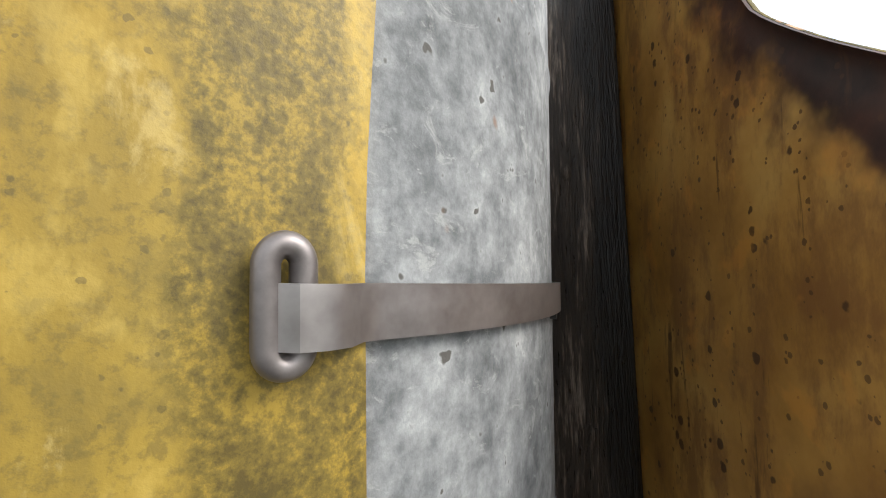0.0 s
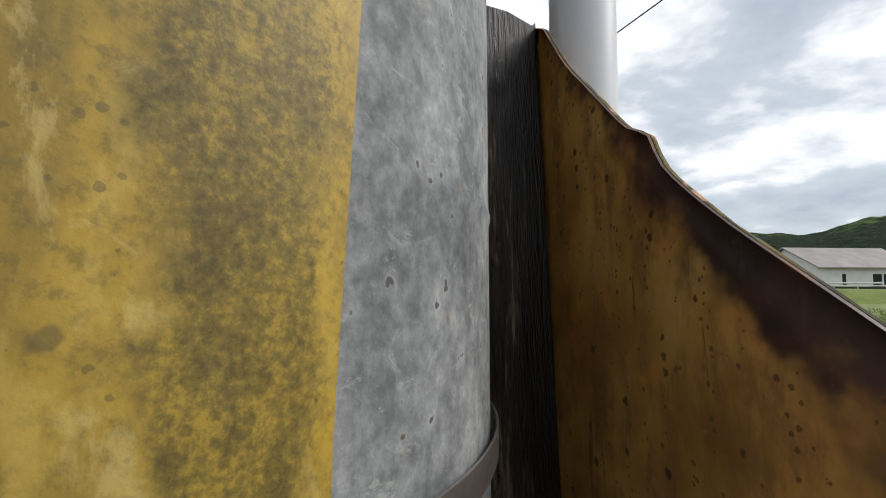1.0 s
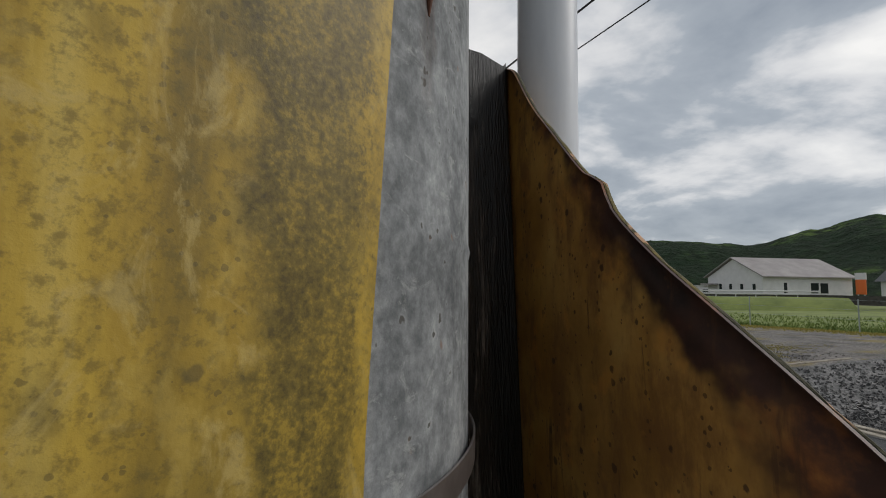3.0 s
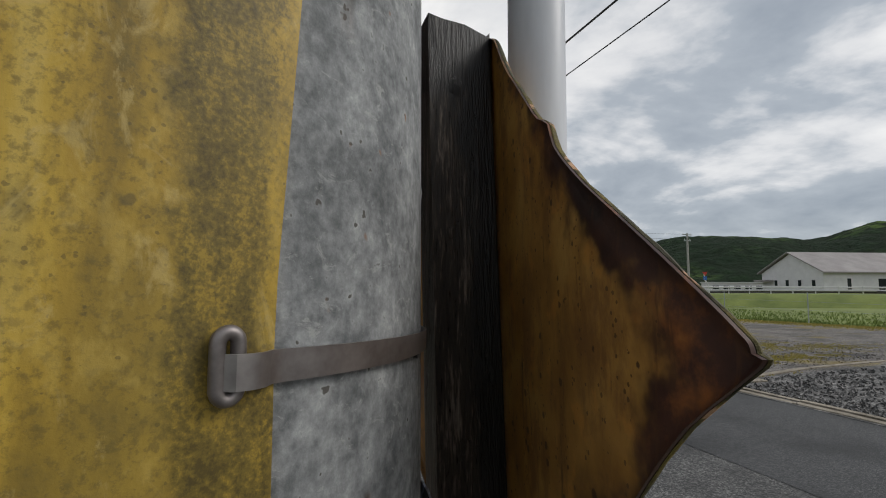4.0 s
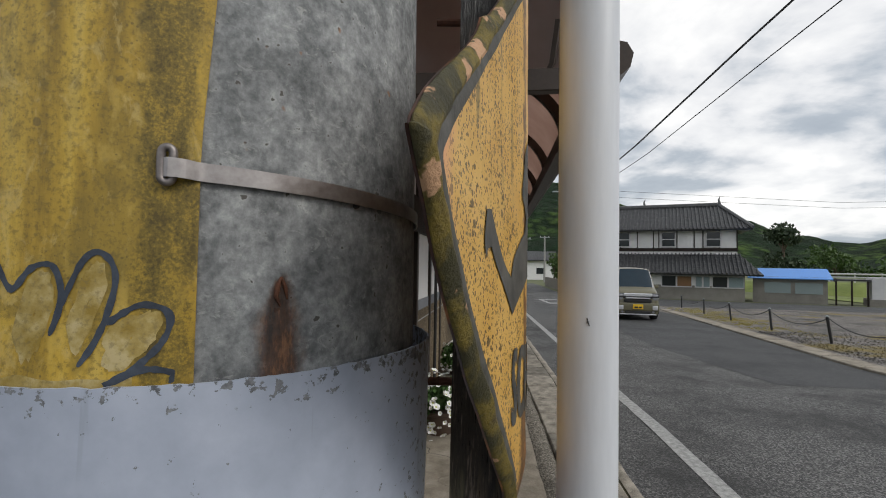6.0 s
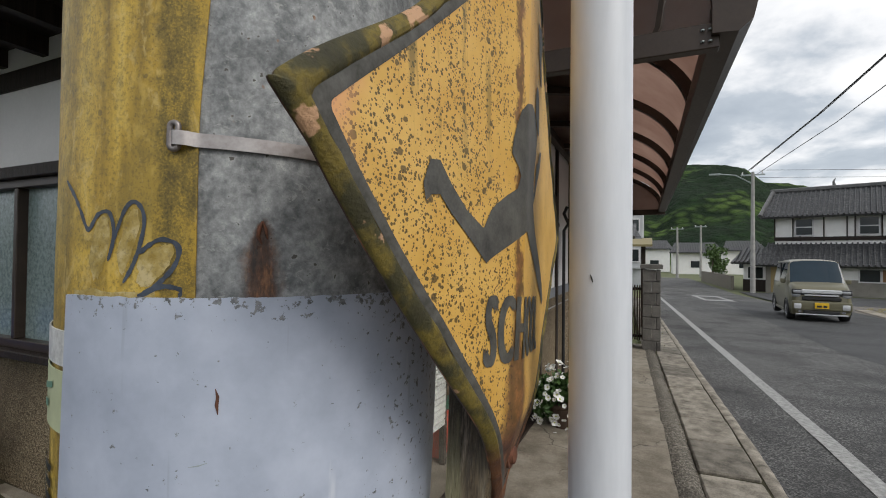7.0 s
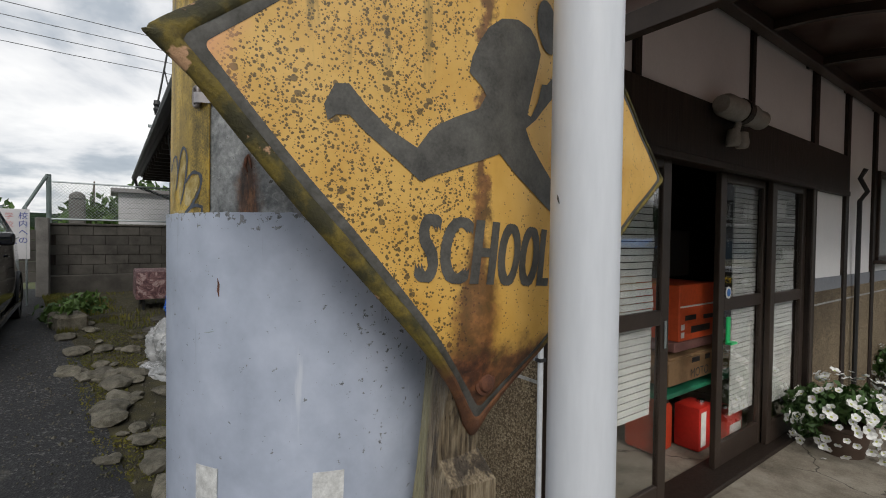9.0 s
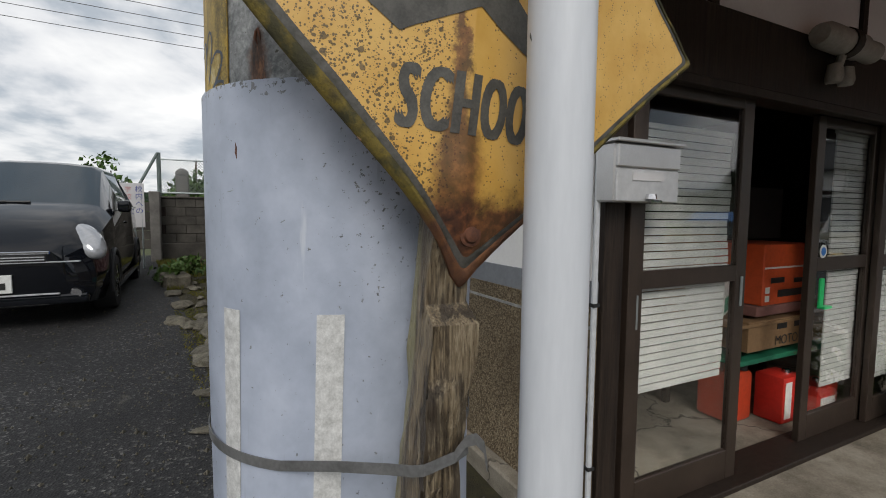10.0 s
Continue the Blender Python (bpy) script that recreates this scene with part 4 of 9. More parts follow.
pole = thing("utility_pole", (PX, PY, 0.0), "weathered grey concrete utility pole with rust runs", "utility pole")
bm = bmesh.new()
surface(bm, lambda a, z: on_pole(a, z, PR + 0.0065 * (1.6 - z)), span(0, 357, 120), [-0.3, 0.5, 1.0, 1.3, 1.46, 1.5, 1.55, 1.6, 1.659, 1.6625, 1.666, 1.75, 1.9, 2.5, 4.0, 7.0, 9.5], closed=True)
for v in bm.verts:
    if 1.661 < v.co.z < 1.664:
        v.co += (v.co - Vector((PX, PY, v.co.z))).normalized() * 0.0007
part("shaft", bm, "concrete_pole", pole)
bm = bmesh.new()
tube(bm, [on_pole(44.6, 1.5235, 0.1803), on_pole(44.0, 1.519, 0.1812), on_pole(43.6, 1.512, 0.1813), on_pole(44.5, 1.506, 0.1806)], [0.0008, 0.0016, 0.0015, 0.0006], 8)
tube(bm, [on_pole(44.6, 1.5235, 0.1803), on_pole(45.4, 1.517, 0.1812), on_pole(45.8, 1.51, 0.181)], [0.0008, 0.0013, 0.0006], 8)
part("anchor_stub", bm, "rust", pole, "rusty anchor stub bleeding rust")
bm = bmesh.new()
tube(bm, [on_pole(39.5, 1.7545, 0.1786), on_pole(39.2, 1.749, 0.1794), on_pole(40.0, 1.742, 0.1794), on_pole(40.3, 1.737, 0.1786)], [0.0006, 0.0014, 0.0012, 0.0005], 8)
part("anchor_stub", bm, "rust", pole, "rusty anchor stub bleeding rust")
bm = bmesh.new()
tube(bm, [on_pole(61.5, 1.5725, 0.179), on_pole(61.5, 1.5725, 0.1822)], 0.0022, 8)
part("plug", bm, "black", pole)



def wrap_r(a, z):
    """The outer radius of the yellow sheet."""
    return PR + 0.0018 + 0.0065 * (1.6 - z) + 0.0011 * noise.noise(Vector((a * 0.05, z * 11, 2))) + (0.0008 if a > 28 else 0)


wrap = thing("yellow_wrap", (PX, PY, 1.465), "dirty yellow guard sheet wrapped round the concrete pole", "guard sheet")
bm = bmesh.new()
surface(bm, lambda a, z: on_pole(a + clamp01((a - 22) / 8) * max(0, z - 1.60) * 21, z, wrap_r(a, z)), span(-205, 30.2, 110), span(0.3, 2.15, 90))
part("sheet", thick(bm, 0.0012), "yellow_wrap", wrap)


def ribbon(bm, pts, width, r):
    """A flat stroke along (angle, height) points on the pole."""
    fine = []
    for k in range(len(pts) - 1):
        p0, p1, p2, p3 = (pts[max(0, min(len(pts) - 1, k + j))] for j in (-1, 0, 1, 2))
        for s in range(6):
            t = s / 6
            fine.append(tuple(0.5 * (2 * p1[i] + (p2[i] - p0[i]) * t + (2 * p0[i] - 5 * p1[i] + 4 * p2[i] - p3[i]) * t * t + (3 * p1[i] - p0[i] - 3 * p2[i] + p3[i]) * t ** 3) for i in (0, 1)))
    fine.append(pts[-1])
    rows = []
    for k, (a, z) in enumerate(fine):
        b, c = fine[max(0, k - 1)], fine[min(len(fine) - 1, k + 1)]
        da, dz = (c[0] - b[0]) * 0.00314, c[1] - b[1]
        ln = math.hypot(da, dz) or 1
        w = width * (0.75 + 0.4 * noise.noise(Vector((a, z * 90, 3)))) * min(1, 0.35 + min(k, len(fine) - 1 - k) * 0.3)
        na, nz = -dz / ln * w / 0.00314, da / ln * w
        rows.append([bm.verts.new(on_pole(a + s * na, z + s * nz, wrap_r(a + s * na, z + s * nz) + r)) for s in (-0.5, 0, 0.5)])
    for q, p in zip(rows, rows[1:]):
        for i in (0, 1):
            bm.faces.new((q[i], q[i + 1], p[i + 1], p[i]))
    return bm


drawing = thing("scribble", (PX, PY, 1.5), "black marker loops drawn on the yellow sheet", "graffiti")
for stroke in ([(-9.5, 1.556), (-5, 1.543), (-2, 1.530), (0.3, 1.518), (1.7, 1.517), (3.9, 1.526), (6.0, 1.5295), (8.1, 1.528), (9.4, 1.517), (9.2, 1.505), (7.9, 1.492)],
               [(9.2, 1.507), (10.0, 1.512), (12.6, 1.531), (15.0, 1.5365), (17.2, 1.531), (17.9, 1.52), (16.8, 1.503), (15, 1.488), (12.6, 1.476)],
               [(16.8, 1.498), (19.2, 1.504), (22.1, 1.5085), (25.4, 1.506), (26.4, 1.499), (25, 1.487), (21, 1.474), (16.8, 1.466), (19.5, 1.470), (23, 1.474), (27.0, 1.4715), (26.6, 1.466)]):
    part("stroke", ribbon(bmesh.new(), stroke, 0.0046, 0.0005), "ink", drawing)

for loop in ([(2.2, 1.4935), (3.2, 1.512), (5.2, 1.523), (7.2, 1.521), (8.0, 1.512), (7.0, 1.497), (5.6, 1.484), (3.4, 1.482)],
             [(11.0, 1.497), (12.6, 1.518), (14.4, 1.528), (16.0, 1.526), (16.2, 1.515), (14.4, 1.498), (12.4, 1.486)],
             [(17.6, 1.494), (20.5, 1.5015), (24.0, 1.503), (24.6, 1.497), (22.5, 1.485), (19.0, 1.476), (16.2, 1.480)]):
    bm = bmesh.new()
    mid = (sum(q[0] for q in loop) / len(loop), sum(q[1] for q in loop) / len(loop))
    even, m = [], len(loop)
    for i in range(m):
        p0, p1, p2, p3 = (loop[(i + j) % m] for j in (-1, 0, 1, 2))
        for t in (0, 0.2, 0.4, 0.6, 0.8):
            even.append(tuple(0.5 * (2 * p1[c] + (p2[c] - p0[c]) * t + (2 * p0[c] - 5 * p1[c] + 4 * p2[c] - p3[c]) * t * t + (3 * p1[c] - p0[c] - 3 * p2[c] + p3[c]) * t ** 3) for c in (0, 1)))
    rows = []
    for k in range(5):
        rows.append([bm.verts.new(on_pole(mid[0] + (a - mid[0]) * (0.05 + 1.07 * k / 4) * (1 + 0.3 * (k == 4) * noise.noise(Vector((a * 1.5, z * 110, 6)))), mid[1] + (z - mid[1]) * (0.05 + 1.07 * k / 4) * (1 + 0.2 * (k == 4) * noise.noise(Vector((a * 2, z * 150, 9)))), wrap_r(a, z) + 0.0003)) for a, z in even])
    for r0, r1 in zip(rows, rows[1:]):
        for k in range(len(r0)):
            bm.faces.new((r0[k], r0[(k + 1) % len(r0)], r1[(k + 1) % len(r0)], r1[k]))
    part("fill", bm, "bleached", drawing, "patchy beige paint inside the loop")
bm = bmesh.new()
surface(bm, lambda a, k: on_pole(a, 1.462 + k * (0.0075 + 0.005 * noise.noise(Vector((a * 0.16, 0, 3)))), wrap_r(a, 1.466) + 0.0003), span(-4, 21, 60), (0, 0.5, 1))
part("worn_hem", bm, "bleached", wrap, "bleached beige lower hem")
band = thing("pole_band", (PX, PY, 1.42), "pale band taped round the yellow sheet", "band")
bm = bmesh.new()
surface(bm, lambda a, z: on_pole(a, z, PR + 0.0050), span(-80, -7, 30), (1.408, 1.422, 1.436))
part("tape", thick(bm, 0.0012), "tape", band)
sticker = thing("pole_sticker", (PX, PY, 1.36), "faded pale green sticker on the yellow sheet", "sticker")
bm = bmesh.new()
surface(bm, lambda a, z: on_pole(a, z, PR + 0.0052), span(-70, -8, 26), span(1.355, 1.404, 4))
part("paper", thick(bm, 0.0008), plain("pale_green_paper", (0.50, 0.54, 0.34), 0.6), sticker)
for lo, hi, z0, z1 in ((-34, -14, 1.385, 1.390), (-30, -18, 1.370, 1.376)):
    bm = bmesh.new()
    surface(bm, lambda a, z: on_pole(a, z + 0.0006 * a, PR + 0.0060), span(lo, hi, 10), (z0 + 0.012, z1 + 0.012))
    part("print_bar", bm, plain("green_print_ink", (0.14, 0.28, 0.20), 0.6), sticker)
stamp = thing("pole_lettering", (PX, PY, 1.3), "dark printed bars on the yellow sheet", "lettering")
for z0 in (1.318, 1.306, 1.294, 1.280, 1.268):
    bm = bmesh.new()
    surface(bm, lambda a, z: on_pole(a, z, PR + 0.0052), span(-30, -15, 8), (z0, z0 + 0.006))
    part("print_bar", bm, "black", stamp)

strap = thing("strap", (PX, PY, 1.58), "thin brushed steel strap round the pole", "strap")
bm = bmesh.new()
surface(bm, lambda a, z: on_pole(a, z - 0.00013 * (a - 30), PR + 0.0034 + 0.0062 * smooth01((30.5 - a) / 3.0) - 0.0035 * smooth01((25.0 - a) / 0.8)), span(24.2, 205, 130), (1.577, 1.5823, 1.5875))
part("band", thick(bm, 0.0009), "steel", strap)
bm = bmesh.new()
loop = []
for k in range(36):
    a = 2 * math.pi * k / 36
    up = 0.0062 if math.sin(a) > 0.02 else -0.0062 if math.sin(a) < -0.02 else 0.0
    loop.append(on_pole(25.25 + math.degrees((0.0030 * math.cos(a)) / 0.187), 1.5845 + up + 0.0034 * math.sin(a), PR + 0.0058))
tube(bm, loop, 0.0023, 12, closed=True)
part("buckle", bm, "buckle", strap, "dull grey steel buckle loop")

cover = thing("pole_cover", (PX, PY, 0.0), "blue-grey painted sheet cover round the pole", "pole cover")
TOPZ = 1.466


def cover_a(k, z):
    """The angle at k along the cover, from its free edge round to the back."""
    free = -5.0 - 12 * min(0.3, TOPZ - z)
    return free + k * (160 - free)


def cover_r(a, z):
    return PR + 0.0075 + 0.008 * smooth01((a - 62) / 40) * smooth01((z - 1.1) / 0.3) + 0.0016 * noise.noise(Vector((a * 0.02, z * 3, 7)))


bm = bmesh.new()
surface(bm, lambda k, z: on_pole(cover_a(k, z), z + (0.0012 * noise.noise(Vector((cover_a(k, z) * 0.35, 0, 5))) if z > 1.46 else 0), cover_r(cover_a(k, z), z)), span(0, 1, 130), span(0.0, TOPZ, 40))
part("cover_sheet", thick(bm, 0.0016), "cover", cover)
for lo, hi in ((24.6, 33.6), (63.9, 73.3)):
    bm = bmesh.new()
    surface(bm, lambda a, z: on_pole(a + 9 * (z - 1.0), z, cover_r(a, z) + 0.0014), span(lo, hi, 6), span(0.25, 1.207, 24))
    part("reflective_strip", thick(bm, 0.0006), "tape", cover, "scratched white reflective strip")
bm = bmesh.new()
tube(bm, [on_pole(a, z, cover_r(a, z) + 0.0002) for a, z in ((35.4, 1.400), (35.9, 1.394), (35.7, 1.388), (36.0, 1.381))], [0.0002, 0.0011, 0.0013, 0.0003], 6)
part("nick", bm, "rust", cover, "short rusty nick in the paint")
bm = bmesh.new()
tube(bm, [on_pole(a, z, cover_r(a, z) + 0.0) for a, z in ((30.0, 1.344), (32.0, 1.3448), (34.0, 1.3465))], [0.0002, 0.0006, 0.0002], 5)
part("scratch", bm, "galv", cover, "thin bright scratch")


# ---------------------------------------------------------------- the wooden post, leaning a little
def post_at(x, y, z):
    """x and y across the post's foot plan, z along it; the post leans south downwards."""
    return Vector((x, y + 0.085 * (z - 1.65), z))


def sheet_x(s, h):
    """How far out the bent sheet stands: it turns back west of the crease, and at its lower tip."""
    d = -0.94 * s
    x = 0.2075 - 0.235 * d + 0.8 * max(0.0, d - 0.17) ** 2 if s < 0 else 0.2075 - 0.118 * s
    return x - 0.022 * smooth01((-h - 0.2) / 0.11)


post = thing("wooden_post", (0.17, 0.20, 0.0), "dark weathered wooden post, split and knotty", "post")
bm = bmesh.new()
PW = [(0.1375, 0.305), (0.150, 0.302), (0.172, 0.3015), (0.195, 0.3025), (0.2015, 0.304), (0.2035, 0.315), (0.204, 0.335), (0.202, 0.351), (0.172, 0.353), (0.142, 0.352), (0.137, 0.335)]


def post_skin(i, z):
    x, y = PW[i]
    low = smooth01((1.32 - z) / 0.25)
    rot = 0.010 * low * noise.noise(Vector((i * 1.7, z * 7, 2))) + 0.006 * low * noise.noise(Vector((i * 3.1, z * 26, 9)))
    crack = -0.012 * low if i in (4, 5) and noise.noise(Vector((0, z * 5, 4))) > -0.1 else 0
    p = post_at(x + rot + crack + 0.0012 * noise.noise(Vector((i * 9, z * 4, 1))), y + rot * 0.6 - crack * 0.4, z)
    if z > 1.21:  # it stays behind the bent sheet
        p.x = min(p.x, sheet_x((p.y - 0.31 - 0.073 * (z - 1.56)) / 0.94, z - 1.56) - 0.0065)
    if z > 1.82:
        p.z += 0.014 + 0.012 * noise.noise(Vector((x * 160, y * 160, 3))) + 0.006 * noise.noise(Vector((x * 700, y * 700, 5))) + 0.004 - 0.12 * (x - 0.17)
    return p


surface(bm, post_skin, range(len(PW)), [-0.05] + span(0.2, 1.30, 60) + span(1.32, 1.836, 30), closed=True)
top = [v for v in bm.verts if v.co.z > 1.822]
ring = [e for e in bm.edges if e.is_boundary and e.verts[0].co.z > 1.7]
bmesh.ops.triangle_fill(bm, use_beauty=True, edges=ring)
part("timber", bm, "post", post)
for kx, kz, r in ((0.163, 1.787, 0.0075), (0.153, 1.652, 0.0042), (0.160, 1.475, 0.0075)):
    bm = bmesh.new()
    c = post_at(kx, 0.3015, kz)
    for q, seed in ((1.0, 2.0), (0.5, 5.0)):
        boulder(bm, c + Vector((0, -0.0003 * (2 - q), 0)), (r * q, 0.0009 + 0.0006 * (1 - q), 1.3 * r * q), seed + kz, 3)
    part("knot", bm, "post", post)
splinter = bmesh.new()
rnd = random.Random(11)
for k in range(26):
    z = rnd.uniform(0.70, 1.07)
    x, y = rnd.choice(((0.2045, rnd.uniform(0.306, 0.345)), (rnd.uniform(0.18, 0.2), 0.3035)))
    p = post_at(x, y, z)
    ln = rnd.uniform(0.03, 0.12)
    tube(splinter, [p - Vector((0.003, 0, 0)), p + Vector((0.0015, 0, ln * 0.5)), p + Vector((-0.002, 0, ln))], [0.0012, rnd.uniform(0.002, 0.0045), 0.0008], 5)
tagged(part("splinter", splinter, "post", post), kind="stuff")
for kz in (1.80, 1.415):
    part("nail", tube(bmesh.new(), [post_at(0.139, 0.34, kz), post_at(0.108, 0.336, kz)], 0.0042, 8), "rust", post, "rusty bolt end")

tie = thing("tie_band", (PX, PY, 1.03), "flat zinc band tying cover and post together", "band")
bm = bmesh.new()
path = [on_pole(a, 1.0305, 0.1905) for a in span(-185, 52, 68)]
path += [Vector((0.128, 0.180, 1.046)), Vector((0.180, 0.226, 1.058)), Vector((0.200, 0.2425, 1.062)), Vector((0.2085, 0.2515, 1.065)), Vector((0.2105, 0.285, 1.072)), Vector((0.205, 0.304, 1.075)), Vector((0.14, 0.320, 1.066)), on_pole(112, 1.050, 0.199), on_pole(125, 1.038, 0.1925)]
path += [on_pole(a, 1.0305, 0.1905) for a in span(132, 176, 14)]
surface(bm, lambda k, z: path[k] + Vector((0, 0, z)), range(len(path)), (-0.0062, 0.0062), closed=True)
part("band", thick(bm, 0.0009), "zinc_band", tie)
bm = bmesh.new()
tail = [Vector((0.2108, 0.285, 1.074)), Vector((0.214, 0.296, 1.088)), Vector((0.221, 0.304, 1.092)), Vector((0.228, 0.309, 1.085)), Vector((0.231, 0.311, 1.066))]
surface(bm, lambda k, z: tail[k] + Vector((0, 0, z)), range(len(tail)), (-0.0062, 0.0062))
part("band_tail", thick(bm, 0.0009), "zinc_band", tie, "loose bent end of the band")

# ---------------------------------------------------------------- the school sign
TILT_S = radians(4.2)


def sign_at(s, h, out=0.0):
    """A place on the bent sign: s along it from the crease, h up it, out in front of it."""
    dy, slope = (0.94 * s, 0.22) if s < 0 else (0.994 * s + 0.6 * s * s, -0.115)
    x = sheet_x(s, h)
    if h > 0.27:
        h = 0.27 + (h - 0.27) * 0.6
    p = Vector((x, 0.310 + dy * math.cos(TILT_S) + h * math.sin(TILT_S), 1.560 - dy * math.sin(TILT_S) + h * math.cos(TILT_S) + 0.008 * smooth01((-s - 0.17) / 0.13)))
    nrm = Vector((1.0, -slope * smooth01(0.5 + abs(s) / 0.02), 0)).normalized()
    soft = -0.0012 * math.exp(-(s / 0.016) ** 2)
    return p + nrm * (out + soft + 0.0012 * noise.noise(Vector((s * 22, h * 22, 1))))


def diamond(size, count=40, corner=0.006):
    """The outline of a square on its corner, its corners rounded, as (s, h) points."""
    pts = []
    r = corner
    c = size - r * math.sqrt(2)
    for q in range(4):
        mid = math.pi / 2 * q
        for k in range(7):
            a = mid - math.pi / 4 + math.pi / 2 * k / 6
            pts.append((c * math.cos(mid) + r * math.cos(a), c * math.sin(mid) + r * math.sin(a)))
        a0, b0 = pts[-1], None
        nm = math.pi / 2 * (q + 1)
        b0 = (c * math.cos(nm) + r * math.cos(nm - math.pi / 4), c * math.sin(nm) + r * math.sin(nm - math.pi / 4))
        for k in range(1, count):
            t = k / count
            pts.append((a0[0] + (b0[0] - a0[0]) * t, a0[1] + (b0[1] - a0[1]) * t))
    return pts


sign = thing("school_sign", (0.2, 0.31, 1.24), "rusty bent yellow diamond school sign on a wooden post", "sign")


def edge_of(s, h):
    """Where the flat face ends and where the sheet ends, in the direction of (s, h)."""
    total = abs(s) + abs(h)
    west = max(0.0, -s) / total
    if h > 0:  # the upper edge is bowed in, with a small dent
        outer = 0.290 + 0.015 * smooth01((0.3 - west) / 0.25) + 0.013 * smooth01((west - 0.62) / 0.38) + 0.008 * math.exp(-((west - 0.545) / 0.03) ** 2)
    else:
        outer = 0.298 + 0.009 * smooth01((west - 0.9) / 0.1) + 0.026 * smooth01((0.13 - west) / 0.13)
    inner = 0.263 + 0.012 * smooth01((0.6 - west) / 0.6) * (h < 0)
    east = smooth01((s / total + (0.03 if h > 0 else 0.3)) / (0.12 if h > 0 else 0.6))
    return inner + (0.299 - inner) * east, outer + (0.315 - outer) * east


def rings(bm, sizes, outs):
    """Nested outlines joined to a sheet; a size of 0 closes it in the middle."""
    rows = []
    for size, out in zip(sizes, outs):
        ring = []
        for s, h in diamond(max(size, 0.03)):
            inner, outer = edge_of(s, h)
            reach = inner * size / 0.2667 if size <= 0.2667 else inner + (outer - inner) * (size - 0.2667) / 0.0503
            k = reach / max(size, 0.03)
            s, h = s * k, h * k
            if h < 0:
                s -= 0.062 * h
            ring.append(bm.verts.new(sign_at(s, h, out(s, h) if callable(out) else out)))
        rows.append(ring)
    n = len(rows[0])
    for a, b in zip(rows, rows[1:]):
        for k in range(n):
            bm.faces.new((a[k], a[(k + 1) % n], b[(k + 1) % n], b[k]))
    if sizes[0] < 0.01:
        bmesh.ops.contextual_create(bm, geom=rows[0])
    return bm


part("panel", rings(bmesh.new(), [0.004] + span(0.02, 0.2665, 20), [0.0] * 21), "sign_face", sign, "yellow enamel face, mould-spotted and rusty")
part("border", rings(bmesh.new(), span(0.2665, 0.285, 4), [0.0004, 0.0007, 0.0005, 0.0]), "border_ink", sign, "chipped dark border line")
lump = lambda d: (lambda s, h: d + 0.0014 * noise.noise(Vector((s * 60, h * 60, 8))))
RIM = ((0.2848, -0.0002), (0.289, 0.0018), (0.296, 0.0024), (0.303, 0.0012), (0.310, -0.0004), (0.315, -0.0022), (0.317, -0.0042))
part("rim", rings(bmesh.new(), [q[0] for q in RIM] + [0.3165], [lump(q[1]) for q in RIM] + [-0.0052]), "rim", sign, "moss-covered turned edge")
part("back_sheet", rings(bmesh.new(), [0.004] + span(0.02, 0.270, 20) + [q[0] - 0.0008 for q in RIM] + [0.3165], [-0.0022] * 21 + [min(-0.0026, q[1] - 0.0028) for q in RIM] + [-0.0056]), "sign_back", sign, "ochre back with burnt brown rust")


def painted(name, outline, out=0.0009, label="", mat="sign_ink"):
    """A flat painted shape on the sign from an outline of (s, h)."""
    bm = bmesh.new()
    vs = [bm.verts.new((s, h, 0)) for s, h in outline]
    rim = [bm.edges.new((vs[k], vs[(k + 1) % len(vs)])) for k in range(len(vs))]
    bmesh.ops.triangle_fill(bm, use_beauty=True, edges=rim)
    for _ in range(3):
        bmesh.ops.subdivide_edges(bm, edges=[e for e in bm.edges if e.calc_length() > 0.012], cuts=1)
        bmesh.ops.triangulate(bm, faces=[f for f in bm.faces if len(f.verts) > 3])
    for v in bm.verts:
        v.co = sign_at(v.co.x, v.co.y, out)
    return part(name, bm, mat, sign, label)


painted("emblem", [(-0.169, -0.020), (-0.161, -0.001), (-0.149, 0.001), (-0.133, -0.014), (-0.110, -0.031), (-0.083, -0.043), (-0.072, -0.026), (-0.064, -0.019), (-0.045, -0.008), (-0.023, 0.003), (-0.016, 0.017), (-0.021, 0.024),
                   (-0.036, 0.035), (-0.034, 0.050), (-0.028, 0.065), (-0.018, 0.082), (-0.004, 0.094), (0.018, 0.101), (0.037, 0.100), (0.048, 0.092), (0.055, 0.080), (0.050, 0.055), (0.046, 0.034), (0.0415, 0.013), (0.055, 0.011), (0.074, 0.035), (0.090, 0.053), (0.097, 0.074), (0.082, 0.070), (0.068, 0.052), (0.060, 0.050), (0.056, 0.030),
                   (0.040, -0.002), (0.050, -0.016), (0.0755, -0.037), (0.105, -0.062), (0.131, -0.084), (0.150, -0.106), (0.140, -0.112), (0.127, -0.103), (0.090, -0.082), (0.058, -0.065), (0.028, -0.050), (0.005, -0.035), (-0.019, -0.046), (-0.063, -0.065), (-0.078, -0.0725), (-0.096, -0.060), (-0.132, -0.037), (-0.147, -0.025), (-0.158, -0.027), (-0.165, -0.033)], label="faded dark painted shape")
painted("emblem_dot", [(0.064 + 0.017 * math.cos(k * math.pi / 10) - 0.004 * math.sin(k * math.pi / 10), 0.112 + 0.027 * math.sin(k * math.pi / 10)) for k in range(20)], label="faded dark painted spot")
painted("emblem_bar", [(0.050, 0.212), (0.058, 0.178), (0.078, 0.150), (0.088, 0.152), (0.080, 0.176), (0.086, 0.196), (0.078, 0.216)], label="faded dark painted shape")

